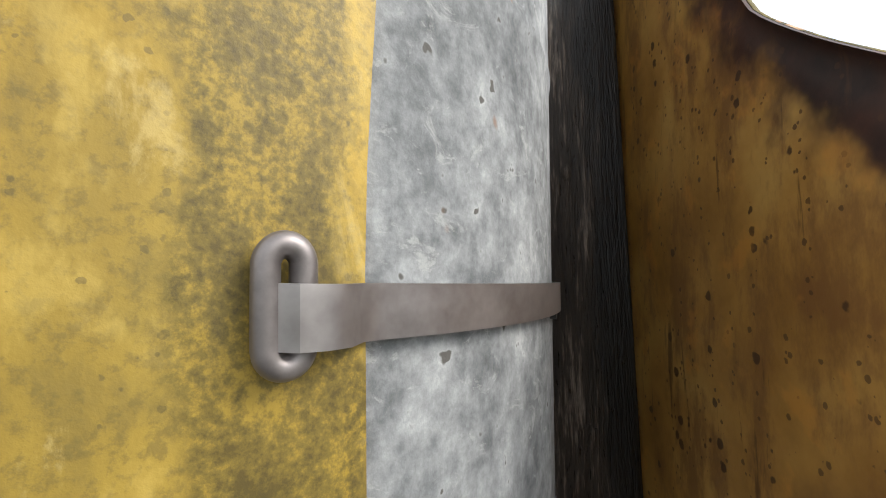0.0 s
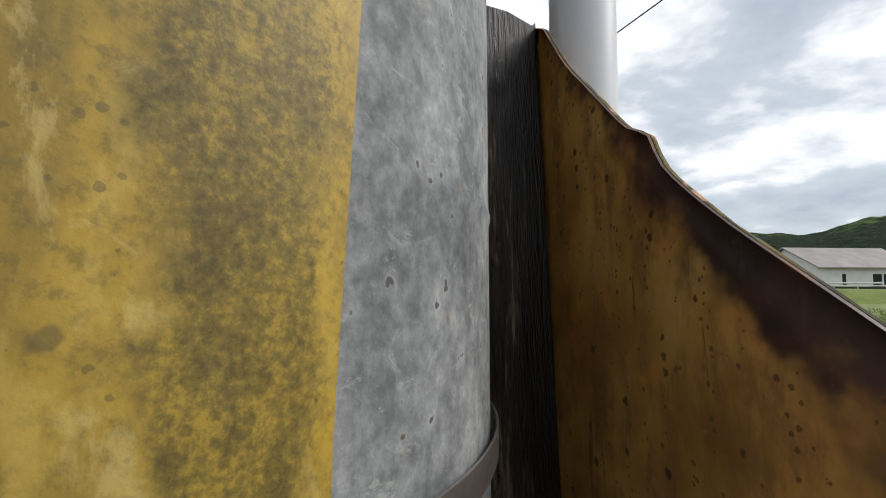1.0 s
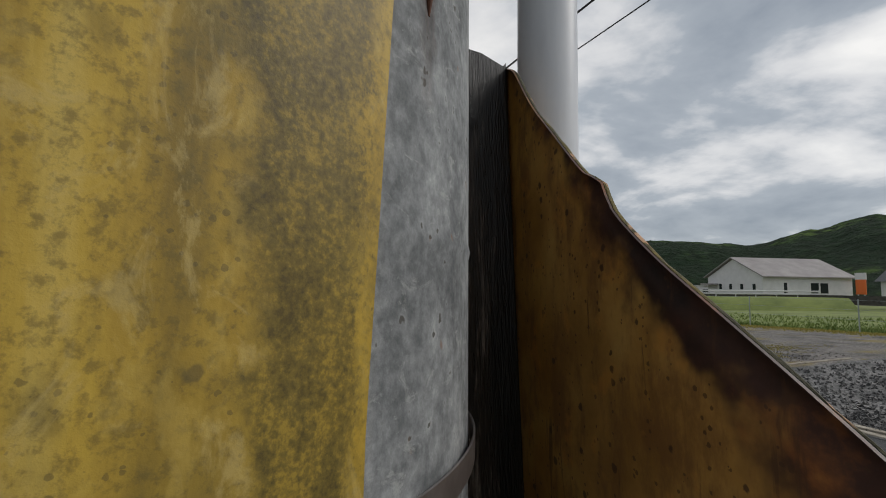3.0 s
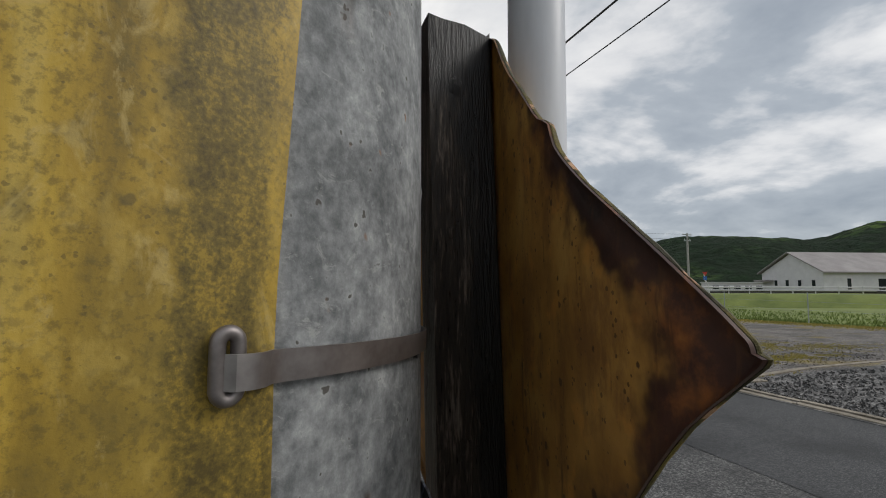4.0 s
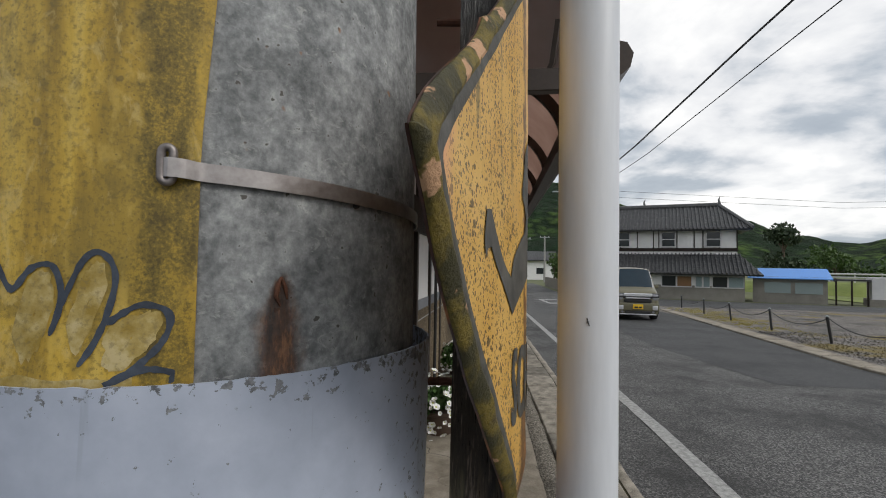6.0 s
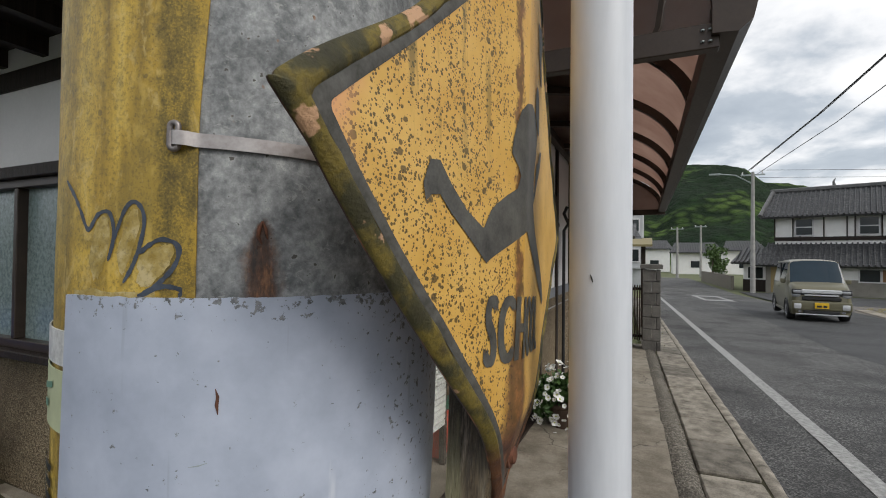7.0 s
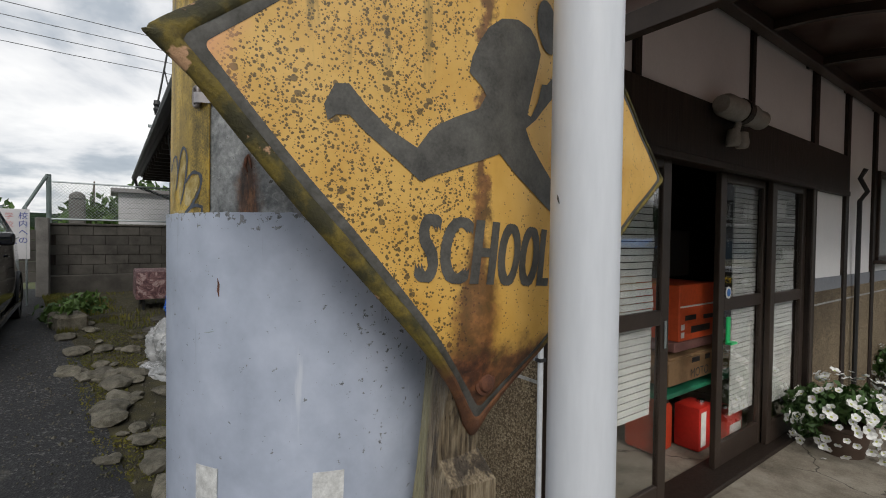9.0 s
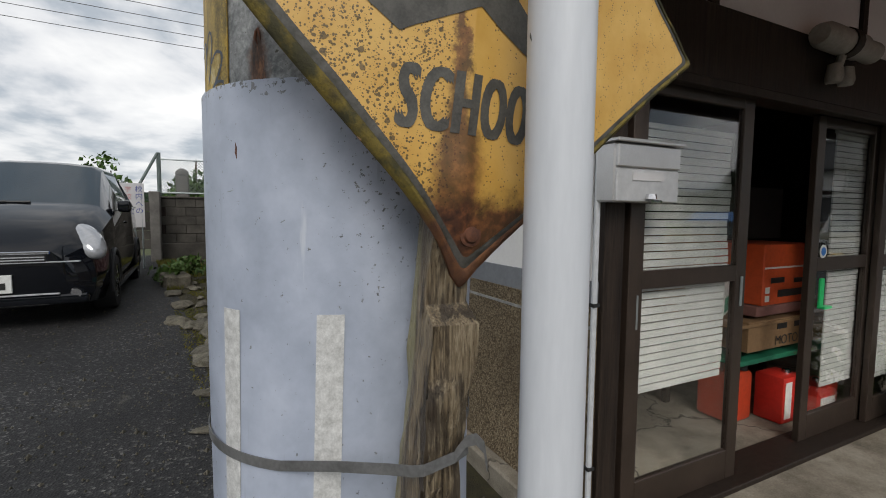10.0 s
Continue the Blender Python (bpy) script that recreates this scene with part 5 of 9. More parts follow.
text = bpy.data.curves.new("lettering", "FONT")
text.body, text.size, text.resolution_u, text.offset, text.space_character = "SCHOOL", 0.1, 4, 0.0004, 1.16
text_ob = new("lettering", text)
bpy.context.view_layer.update()
word = bpy.data.meshes.new_from_object(text_ob.evaluated_get(bpy.context.evaluated_depsgraph_get()))
bpy.data.objects.remove(text_ob)
bm = bmesh.new()
bm.from_mesh(word)
xs, ys = [v.co.x for v in bm.verts], [v.co.y for v in bm.verts]
x0, x1, y0, y1 = min(xs), max(xs), min(ys), max(ys)
bmesh.ops.triangulate(bm, faces=bm.faces[:])
for _ in range(2):
    bmesh.ops.subdivide_edges(bm, edges=[e for e in bm.edges if e.calc_length() > 0.018], cuts=1)
    bmesh.ops.triangulate(bm, faces=[f for f in bm.faces if len(f.verts) > 3])


def letter_s(x, y):
    """The word is stretched over the crease: its first letters stand wider than its last."""
    t = (x - x0) / (x1 - x0)
    return -0.075 + 0.163 * (t + 0.055 * math.sin(math.pi * t)) + 0.003 * (y - y0) / (y1 - y0)


letters = bmesh.new()
for shift, out in ((-0.0029, 0.0008), (0.0, 0.0009), (0.0029, 0.0010)):
    copied = {v: letters.verts.new(sign_at(letter_s(v.co.x, v.co.y) + shift, -0.162 + 0.062 * (v.co.y - y0) / (y1 - y0), out)) for v in bm.verts}
    for f in bm.faces:
        letters.faces.new([copied[v] for v in f.verts])
bm.free()
bm = letters
part("lettering", bm, "sign_ink", sign, "black word SCHOOL in condensed capitals")
for s, h in ((0.0195, -0.260), (0.0, 0.262)):
    bm = bmesh.new()
    c = sign_at(s, h)
    lathe(bm, [(0.0, 0.0062), (0.004, 0.0058), (0.0078, 0.0046), (0.0092, 0.0010), (0.0128, 0.0008), (0.0132, -0.002)], (0, 0, 0), 16)
    bmesh.ops.transform(bm, matrix=Matrix.Translation(c) @ Matrix.Rotation(radians(90), 4, "Y"), verts=bm.verts)
    part("bolt", bm, "rust", sign, "rusty bolt head")

# ---------------------------------------------------------------- the white pipe
pipe = thing("white_post", (0.2726, 0.3571, 0.0), "white painted steel post with grimy seam", "post")
bm = bmesh.new()
lathe(bm, [(0.0309, -0.1), (0.0309, 0.8), (0.0309, 1.2), (0.0309, 1.6), (0.0309, 2.2), (0.0309, 3.6), (0.028, 3.62), (0.0, 3.625)], (0.2726, 0.3571, 0), 40)
part("shaft", bm, "white_pipe", pipe)
part("scratch", tube(bmesh.new(), [Vector((0.2665, 0.3265, 1.482)), Vector((0.2675, 0.3262, 1.478)), Vector((0.269, 0.3262, 1.474))], [0.0003, 0.0009, 0.0003], 5), "black", pipe)


# ---------------------------------------------------------------- the house
FX, SY = -0.67, 1.36      # its east front and its south side
H_N, H_W = 8.65, -11.8    # its north and west ends

house_wall = thing("wall_east", (FX, 5.0, 0.0), "white plaster front with dark timber and pebbled base", "wall", kind="structure")


def wall_box(name, x0, x1, y0, y1, z0, z1, mat, bevel=0.0, label="", parent=None):
    return part(name, boxed(x0, x1, y0, y1, z0, z1, bevel=bevel), mat, parent or house_wall, label, smooth=False)


T = 0.12
for y0, y1 in ((4.36, 5.12), (5.22, 6.12), (6.12, 7.80), (7.80, H_N)):
    if y0 == 6.12:
        wall_box("plaster_panel", FX - T, FX, y0, y1, 1.165, 1.28, "plaster")
        wall_box("plaster_panel", FX - T, FX, y0, y1, 2.16, 2.9, "plaster")
    else:
        wall_box("plaster_panel", FX - T, FX, y0, y1, 1.165, 1.86 if y0 < 5.2 else 2.9, "plaster")
    wall_box("base_panel", FX - T, FX + 0.012, y0, y1, -0.3, 1.06, "wainscot", label="pebble-dashed brown base")
    wall_box("base_line", FX - T, FX + 0.014, y0, y1, 0.952, 0.966, "line")
    wall_box("grey_band", FX - T, FX + 0.009, y0, y1, 1.06, 1.165, "grey_band")
for y in (1.42, 4.34, 5.17, 6.09, 7.83, H_N):
    wall_box("timber_post", FX - 0.13, FX + 0.025, y - 0.05, y + 0.05, -0.3, 2.95, "dark_wood", 0.004)
wall_box("lintel", FX - 0.13, FX + 0.03, 1.37, 5.14, 1.87, 2.19, "dark_wood", 0.006, "dark timber lintel")
wall_box("lintel_moulding", FX, FX + 0.05, 1.37, 5.14, 1.845, 1.885, "dark_wood", 0.004)
wall_box("plaster_panel", FX - T, FX, 1.37, 5.12, 2.19, 2.95, "plaster")
for y in (1.95, 3.2):
    wall_box("timber_stud", FX - 0.05, FX + 0.018, y - 0.028, y + 0.028, 2.19, 2.95, "dark_wood", 0.003)
wall_box("sill_board", FX - 0.16, FX + 0.05, 1.47, 4.32, 0.0, 0.055, "dark_wood", 0.004, "worn timber door sill")

conduit = thing("conduit", (FX + 0.02, SY - 0.03, 0.03), "thin pale grey conduit clipped to the corner post", "pipe")
part("tube", tube(bmesh.new(), [(FX + 0.02, SY - 0.03, 0.03), (FX + 0.02, SY - 0.03, 1.6), (FX + 0.02, SY - 0.03, 2.6)], 0.011, 10), plain("pale_conduit", (0.55, 0.57, 0.60), 0.45), conduit)
for z in (0.35, 0.98, 1.6):
    part("clip", boxed(FX + 0.004, FX + 0.034, SY - 0.045, SY - 0.012, z, z + 0.014, bevel=0.002), "black", conduit)

win = thing("window_1", (FX, 6.95, 1.2), "dark-framed window with grey-green shutter half", "window", kind="structure")
for z0, z1 in ((1.28, 1.32), (2.12, 2.16)):
    part("frame_rail", boxed(FX - 0.08, FX + 0.05, 6.14, 7.78, z0, z1, bevel=0.004), "bronze", win)
for y0 in (6.14, 6.94, 7.74):
    part("frame_stile", boxed(FX - 0.08, FX + 0.05, y0, y0 + 0.04, 1.32, 2.12, bevel=0.004), "bronze", win)
part("sill", boxed(FX - 0.05, FX + 0.13, 6.08, 7.84, 1.245, 1.28, bevel=0.004), "bronze", win)
part("pane", boxed(FX - 0.03, FX - 0.02, 6.18, 6.94, 1.32, 2.12), plain("shutter_grey", (0.33, 0.34, 0.33), 0.5), win, "pale grey shutter")
part("pane", boxed(FX - 0.035, FX - 0.025, 6.98, 7.74, 1.32, 2.12), plain("pane_green", (0.05, 0.10, 0.09), 0.1), win, "dark green glass")

# south side
south = thing("wall_south", (-5.0, SY, 0.0), "white plaster side wall with dark timbers and pebbled base", "wall", kind="structure")


def sbox(name, x0, x1, y0, y1, z0, z1, mat, bevel=0.0, label=""):
    return wall_box(name, x0, x1, y0, y1, z0, z1, mat, bevel, label, south)


SWIN = ((-3.85, -2.45, 0.93, 1.93), (-9.0, -7.5, 1.26, 2.28))
edges = [H_W, -9.0, -7.5, -3.85, -2.45, FX - 0.03]
for x0, x1 in zip(edges, edges[1:]):
    hole = [w for w in SWIN if w[0] == x0]
    if hole:
        sbox("plaster_panel", x0, x1, SY, SY + T, min(1.07, hole[0][2] - 0.02), hole[0][2], "plaster")
        sbox("plaster_panel", x0, x1, SY, SY + T, hole[0][3], 2.95, "plaster")
    else:
        sbox("plaster_panel", x0, x1, SY, SY + T, 1.07, 2.95, "plaster")
for x0, x1 in ((H_W, -3.9), (-2.4, FX)):
    sbox("base_panel", x0, x1, SY - 0.014, SY + T, -0.3, 0.97, "wainscot", label="pebble-dashed brown base")
    sbox("base_line", x0, x1, SY - 0.017, SY, 0.885, 0.898, "line")
    sbox("grey_band", x0, x1, SY - 0.009, SY + T, 0.97, 1.07, "grey_band")
sbox("base_panel", -3.9, -2.4, SY - 0.014, SY + T, -0.3, 0.89, "wainscot", label="pebble-dashed brown base")
for x in (H_W, -10.4, -9.06, -7.44, -6.3, -4.85, -3.9, -2.4):
    sbox("timber_post", x - 0.045, x + 0.045, SY - 0.028, SY + 0.05, -0.3, 2.95, "dark_wood", 0.004)
sbox("head_beam", H_W, FX, SY - 0.02, SY + 0.05, 2.5, 2.62, "dark_wood", 0.004)
sbox("plinth", H_W, FX + 0.02, SY - 0.10, SY - 0.014, -0.3, 0.10, "apron", 0.01, "pale concrete plinth")
for k, (x0, x1, z0, z1) in enumerate(SWIN):
    w = thing("window_%d" % (k + 2), ((x0 + x1) / 2, SY, z0), "dark-framed window with patterned frosted glass", "window", kind="structure")
    for a, b in ((z0, z0 + 0.05), (z1 - 0.05, z1)):
        part("frame_rail", boxed(x0, x1, SY - 0.05, SY + 0.08, a, b, bevel=0.004), "bronze", w)
    for a in (x0, (x0 + x1) / 2 - 0.02, x1 - 0.04):
        part("frame_stile", boxed(a, a + 0.04, SY - 0.045, SY + 0.075, z0 + 0.05, z1 - 0.05, bevel=0.004), "bronze", w)
    part("sill", boxed(x0 - 0.06, x1 + 0.06, SY - 0.11, SY + 0.02, z0 - 0.045, z0, bevel=0.005), "dark_wood", w)
    part("head", boxed(x0 - 0.06, x1 + 0.06, SY - 0.09, SY + 0.02, z1, z1 + 0.07, bevel=0.005), "dark_wood", w)
    for a, b in ((x0 + 0.04, (x0 + x1) / 2 - 0.02), ((x0 + x1) / 2 + 0.02, x1 - 0.04)):
        part("pane", boxed(a, b, SY + 0.01, SY + 0.018, z0 + 0.05, z1 - 0.05), "frost", w)
for nm, x0, x1, y0, y1 in (("wall_north", H_W, FX - T, H_N - 0.1, H_N), ("wall_west", H_W, H_W + 0.1, SY + T, H_N - 0.1)):
    tagged(part(nm, boxed(x0, x1, y0, y1, -0.3, 2.95), "plaster", smooth=False), "plain plaster outer wall", "wall", kind="structure")
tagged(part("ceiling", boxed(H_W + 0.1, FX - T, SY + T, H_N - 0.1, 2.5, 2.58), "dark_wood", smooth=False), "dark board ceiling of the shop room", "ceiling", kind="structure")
tagged(part("floor", boxed(-4.6, FX - 0.16, SY + T, 6.0, -0.05, 0.035), "apron", smooth=False), "bare concrete shop floor", "floor", kind="structure")
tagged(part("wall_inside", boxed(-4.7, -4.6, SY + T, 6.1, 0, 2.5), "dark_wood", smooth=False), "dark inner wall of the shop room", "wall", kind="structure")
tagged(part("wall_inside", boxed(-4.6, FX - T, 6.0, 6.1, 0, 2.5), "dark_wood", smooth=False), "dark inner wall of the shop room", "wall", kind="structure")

# roof: tiled slopes with round ridges, deep eaves
roof = thing("roof", (-5.0, 5.0, 2.8), "grey tiled roof with deep dark eaves", "roof", kind="structure")
EY, EX, EZ, RZ = 0.56, 0.10, 2.80, 4.9
corners = [(EX, EY), (EX, 9.5), (-12.3, 9.5), (-12.3, EY)]
ridge = [(-5.0, 5.6), (-7.2, 5.6)]
bm = bmesh.new()
vs = [bm.verts.new((x, y, EZ)) for x, y in corners] + [bm.verts.new((x, y, RZ)) for x, y in ridge]
for f in ((0, 1, 4), (1, 2, 5, 4), (2, 3, 5), (3, 0, 4, 5)):
    bm.faces.new([vs[k] for k in f])
bm.faces.new([vs[k] for k in (3, 2, 1, 0)])
part("roof_deck", bm, "dark_tile", roof, smooth=False)
bm = bmesh.new()
for k in range(52):
    x = EX - 0.1 - 0.24 * k
    if x < -12.2:
        break
    far = min(1.0, max(0.0, (EX - x) / 5.1)) if x > -5 else min(1.0, max(0.0, (x + 12.3) / 5.1)) if x < -7.2 else 1.0
    far = max(far, 0.03)
    tube(bm, [(x, EY - 0.03, EZ + 0.045), (x, EY + 5.04 * far, EZ + 0.045 + 2.1 * far)], 0.055, 6)
tagged(part("tile_ridges", bm, "rooftile", roof), kind="stuff")
bm = bmesh.new()
for k in range(42):
    y = EY + 0.1 + 0.25 * k
    far = min(1.0, (y - EY) / 5.04, (9.5 - y) / 3.9)
    if far > 0.02:
        tube(bm, [(EX + 0.03, y, EZ + 0.045), (EX - 5.1 * far, y, EZ + 0.045 + 2.1 * far)], 0.055, 6)
tagged(part("tile_ridges", bm, "rooftile", roof), kind="stuff")
for k in range(26):
    x = -0.2 - 0.46 * k
    part("rafter", boxed(x - 0.03, x + 0.03, EY + 0.06, SY + 0.3, EZ - 0.14, EZ - 0.02), "dark_wood", roof, smooth=False)
part("eaves_board", boxed(-12.2, EX - 0.05, EY + 0.05, SY, EZ - 0.03, EZ - 0.008), "dark_wood", roof, smooth=False)
bm = tube(bmesh.new(), [(-12.35, EY - 0.07, EZ - 0.04), (EX + 0.05, EY - 0.07, EZ - 0.02)], 0.055, 10)
part("rain_gutter", bm, "black", roof, "black half-round rain gutter")
part("gutter_pipe", tube(bmesh.new(), [(-12.2, EY - 0.07, EZ - 0.06), (-12.2, EY - 0.02, EZ - 0.25), (-11.9, SY - 0.1, EZ - 0.55), (-11.88, SY - 0.08, 0.2)], 0.035, 8), "black", roof, "black downpipe")

# sliding doors
def sliding_door(y0, y1, x, curtain=True, group="sliding doors", label="dark bronze sliding door with two glass panes"):
    d = thing("sliding_door", (x, (y0 + y1) / 2, 0.075), label, "door", group)
    z0, z1, w = 0.058, 1.862, 0.075
    for a in (y0, y1 - w):
        part("stile", boxed(x - 0.017, x + 0.017, a, a + w, z0, z1, bevel=0.003), "bronze", d)
    part("bottom_rail", boxed(x - 0.016, x + 0.016, y0 + w, y1 - w, z0, z0 + 0.145, bevel=0.003), "bronze", d)
    part("top_rail", boxed(x - 0.016, x + 0.016, y0 + w, y1 - w, z1 - 0.055, z1, bevel=0.003), "bronze", d)
    part("mid_rail", boxed(x - 0.016, x + 0.016, y0 + w, y1 - w, 1.02, 1.095, bevel=0.003), "bronze", d)
    for a, b in ((z0 + 0.145, 1.02), (1.095, z1 - 0.055)):
        g = part("pane", boxed(x - 0.003, x + 0.003, y0 + w, y1 - w, a, b), "glass", d)
        g.visible_shadow = False
    return d


d1 = sliding_door(1.55, 2.32, FX - 0.03, label="dark bronze sliding door with blind behind the glass")
part("pull", boxed(FX - 0.013, FX - 0.006, 2.275, 2.292, 0.90, 1.04, bevel=0.002), "galv", d1, "grey recessed pull")
part("lock", boxed(FX - 0.013, FX - 0.004, 1.565, 1.595, 0.86, 1.0, bevel=0.002), "galv", d1, "steel lock plate")
d2 = sliding_door(2.98, 3.69, FX - 0.075, label="dark bronze sliding door pushed half open")
d3 = sliding_door(3.64, 4.29, FX - 0.03)
for y in (1.52, 4.32):
    tagged(part("door_jamb", boxed(FX - 0.12, FX + 0.03, y - 0.025, y + 0.025, 0.055, 1.86, bevel=0.003), "bronze"), "dark bronze door jamb", "door frame", kind="structure")

BLIND = worn("blind_paper", (0.44, 0.44, 0.415), (0.62, 0.62, 0.585), 0.8, 10, 120, 0.2, 0.002)


def blind(x, y0, y1, z0, z1, seed):
    """A bamboo-slat blind of many thin slats, ragged on one side."""
    b = thing("blind", (x, (y0 + y1) / 2, z0), "pale slatted roll blind, ragged along one edge", "blind", "door blinds")
    bm = bmesh.new()
    n = int((z1 - z0) / 0.033)
    for k in range(n):
        z = z0 + (z1 - z0) * k / n
        r = y1 + 0.025 * noise.noise(Vector((0, z * 6, seed))) + 0.012 * noise.noise(Vector((0, z * 30, seed)))
        box(bm, x - 0.004, x + 0.004 , y0, r, z, z + 0.0285, m=Matrix.Translation((0.004 * noise.noise(Vector((z * 9, seed, 1))), 0, 0)))
    tagged(part("slats", bm, BLIND, b, smooth=False), kind="stuff")
    part("head_bar", boxed(x - 0.01, x + 0.01, y0, y1, z1, z1 + 0.02), BLIND, b)


blind(FX - 0.066, 1.64, 2.24, 0.56, 1.68, 1.0)
blind(FX - 0.112, 3.28, 3.64, 0.31, 1.80, 4.0)
blind(FX - 0.066, 3.78, 4.20, 0.30, 1.82, 8.0)

# ---------------------------------------------------------------- the arched canopy
canopy = thing("canopy", (0.5, 1.4, 2.1), "bronze framed arched canopy with smoky brown roof sheets", "canopy")


def canopy_at(u, y, out=0.0):
    """u: 0 at the front beam, 1 at the house wall."""
    a = u * math.pi / 2
    x_front = 0.545 - 0.012 * y
    wide = x_front - FX
    return Vector((FX + wide * math.cos(a) + out * math.cos(a), y, 2.20 + 0.56 * math.sin(a) + out * math.sin(a)))


def smoky_sheet(n, link, bsdf, co):
    bsdf.inputs["Base Color"].default_value = (0.11, 0.082, 0.070, 1)
    bsdf.inputs["Roughness"].default_value = 0.12
    f = noise_of(n, link, co, 2.5, 5, 0.6)
    tr = n.new("ShaderNodeBsdfTranslucent")
    link(ramp(n, link, f, ((0.3, (0.58, 0.43, 0.37)), (0.7, (0.80, 0.64, 0.57)))), tr.inputs["Color"])
    mx = n.new("ShaderNodeMixShader")
    mx.inputs[0].default_value = 0.55
    link(bsdf.outputs[0], mx.inputs[1])
    link(tr.outputs[0], mx.inputs[2])
    link(mx.outputs[0], n["Material Output"].inputs[0])


SMOKE = material("smoky_sheet", smoky_sheet)
RIBS = span(1.42, 6.92, 7)
for y0, y1 in zip(RIBS, RIBS[1:]):
    bm = bmesh.new()
    surface(bm, lambda u, y: canopy_at(u, y, 0.02), span(0.02, 0.98, 20), (y0, y1))
    part("roof_sheet", thick(bm, 0.003), SMOKE, canopy, "smoky brown polycarbonate")
for y in RIBS:
    bm = bmesh.new()
    surface(bm, lambda u, k: canopy_at(u, y + (-0.022, 0.022, 0.022, -0.022)[k % 4], (-0.04, -0.04, 0.012, 0.012)[k % 4]), span(0, 1, 24), range(5))
    part("rib", bm, "bronze", canopy)
bm = bmesh.new()
prof = [(-0.05, -0.055), (0.015, -0.06), (0.05, -0.03), (0.06, 0.015), (0.04, 0.05), (0.0, 0.06), (-0.05, 0.03)]
surface(bm, lambda k, y: Vector((0.545 - 0.012 * y + prof[k][0], y, 2.20 + prof[k][1])), range(len(prof)), (1.36, 4.0, 6.98), closed=True)
bmesh.ops.holes_fill(bm, edges=bm.edges[:])
part("front_beam", bm, "bronze", canopy, "rounded bronze gutter beam")
part("wall_beam", boxed(FX + 0.03, FX + 0.10, 1.36, 6.98, 2.70, 2.80, bevel=0.005), "bronze", canopy)
for y in (1.40, 6.93):
    part("tie_beam", boxed(FX + 0.03, 0.50, y - 0.02, y + 0.02, 2.11, 2.185, bevel=0.003), "bronze", canopy)
for y, z in ((1.375, 2.128), (1.375, 2.162)):
    for x in (0.455, 0.475):
        part("screw", lathe(bmesh.new(), [(0.0, 0.006), (0.005, 0.004), (0.006, 0)], (x, y, z), 8), "galv", canopy)
part("strut", tube(bmesh.new(), [(0.30, 1.42, 2.12), (0.34, 1.42, 2.21), (0.36, 1.42, 2.36)], 0.018, 6), "bronze", canopy)
for y in (1.41, 6.93):
    bm = bmesh.new()
    surface(bm, lambda u, v: Vector((canopy_at(u, y).x, y, 2.185 + (canopy_at(u, y).z - 2.185) * v)), span(0.03, 0.97, 14), (0, 1))
    part("end_sheet", thick(bm, 0.003), SMOKE, canopy, "smoky brown end sheet")
part("downpipe", tube(bmesh.new(), [(FX + 0.09, 5.40, 2.1), (FX + 0.05, 5.41, 2.02), (FX + 0.10, 5.42, 1.9), (FX + 0.05, 5.42, 1.82), (FX + 0.05, 5.42, 0.05)], 0.019, 8), "black", canopy, "thin dark downpipe with an offset bend")


# ---------------------------------------------------------------- hills and sky edge
RIDGE = ((-180, 3.0), (-120, 2.0), (-90, 1.8), (-60, 3.0), (-30, 6.0), (-8, 7.5), (0.5, 7.6), (3, 9.6), (6, 9.3), (8.5, 9.0), (11, 7.3), (18, 6.2), (25, 5.0), (30, 3.2), (34.8, 2.3), (41, 3.9), (47, 4.8), (52, 4.8), (56, 4.4), (58, 4.0), (63, 5.1), (68, 6.3), (80, 7.0), (110, 6.0), (150, 4.0), (180, 3.0))


def ridge_height(bearing):
    for (a, ha), (b, hb) in zip(RIDGE, RIDGE[1:]):
        if a <= bearing <= b:
            return ha + (hb - ha) * smooth01((bearing - a) / (b - a))
    return 3.0


def forest(n, link, bsdf, co):
    big = noise_of(n, link, co, 0.018, 5, 0.55)
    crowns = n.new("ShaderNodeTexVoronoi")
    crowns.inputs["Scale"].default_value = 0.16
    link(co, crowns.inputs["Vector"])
    fine = noise_of(n, link, co, 0.5, 5, 0.65)
    col = ramp(n, link, big, ((0.42, (0.014, 0.030, 0.016)), (0.52, (0.024, 0.050, 0.020)), (0.57, (0.075, 0.125, 0.032)), (0.64, (0.11, 0.17, 0.045))))
    # shade between the tree crowns, put into the colour
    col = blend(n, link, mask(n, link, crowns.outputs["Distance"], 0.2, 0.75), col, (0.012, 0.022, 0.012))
    col = blend(n, link, mathn(n, link, "MULTIPLY", fine, 0.35), col, (0.03, 0.05, 0.02))
    link(col, bsdf.inputs["Base Color"])
    bsdf.inputs["Roughness"].default_value = 0.95
    bsdf.inputs["Specular IOR Level"].default_value = 0.1
    bumped(n, link, bsdf, mathn(n, link, "SUBTRACT", fine, crowns.outputs["Distance"]), 1.0, 3.0)


FOREST = material("forest", forest)


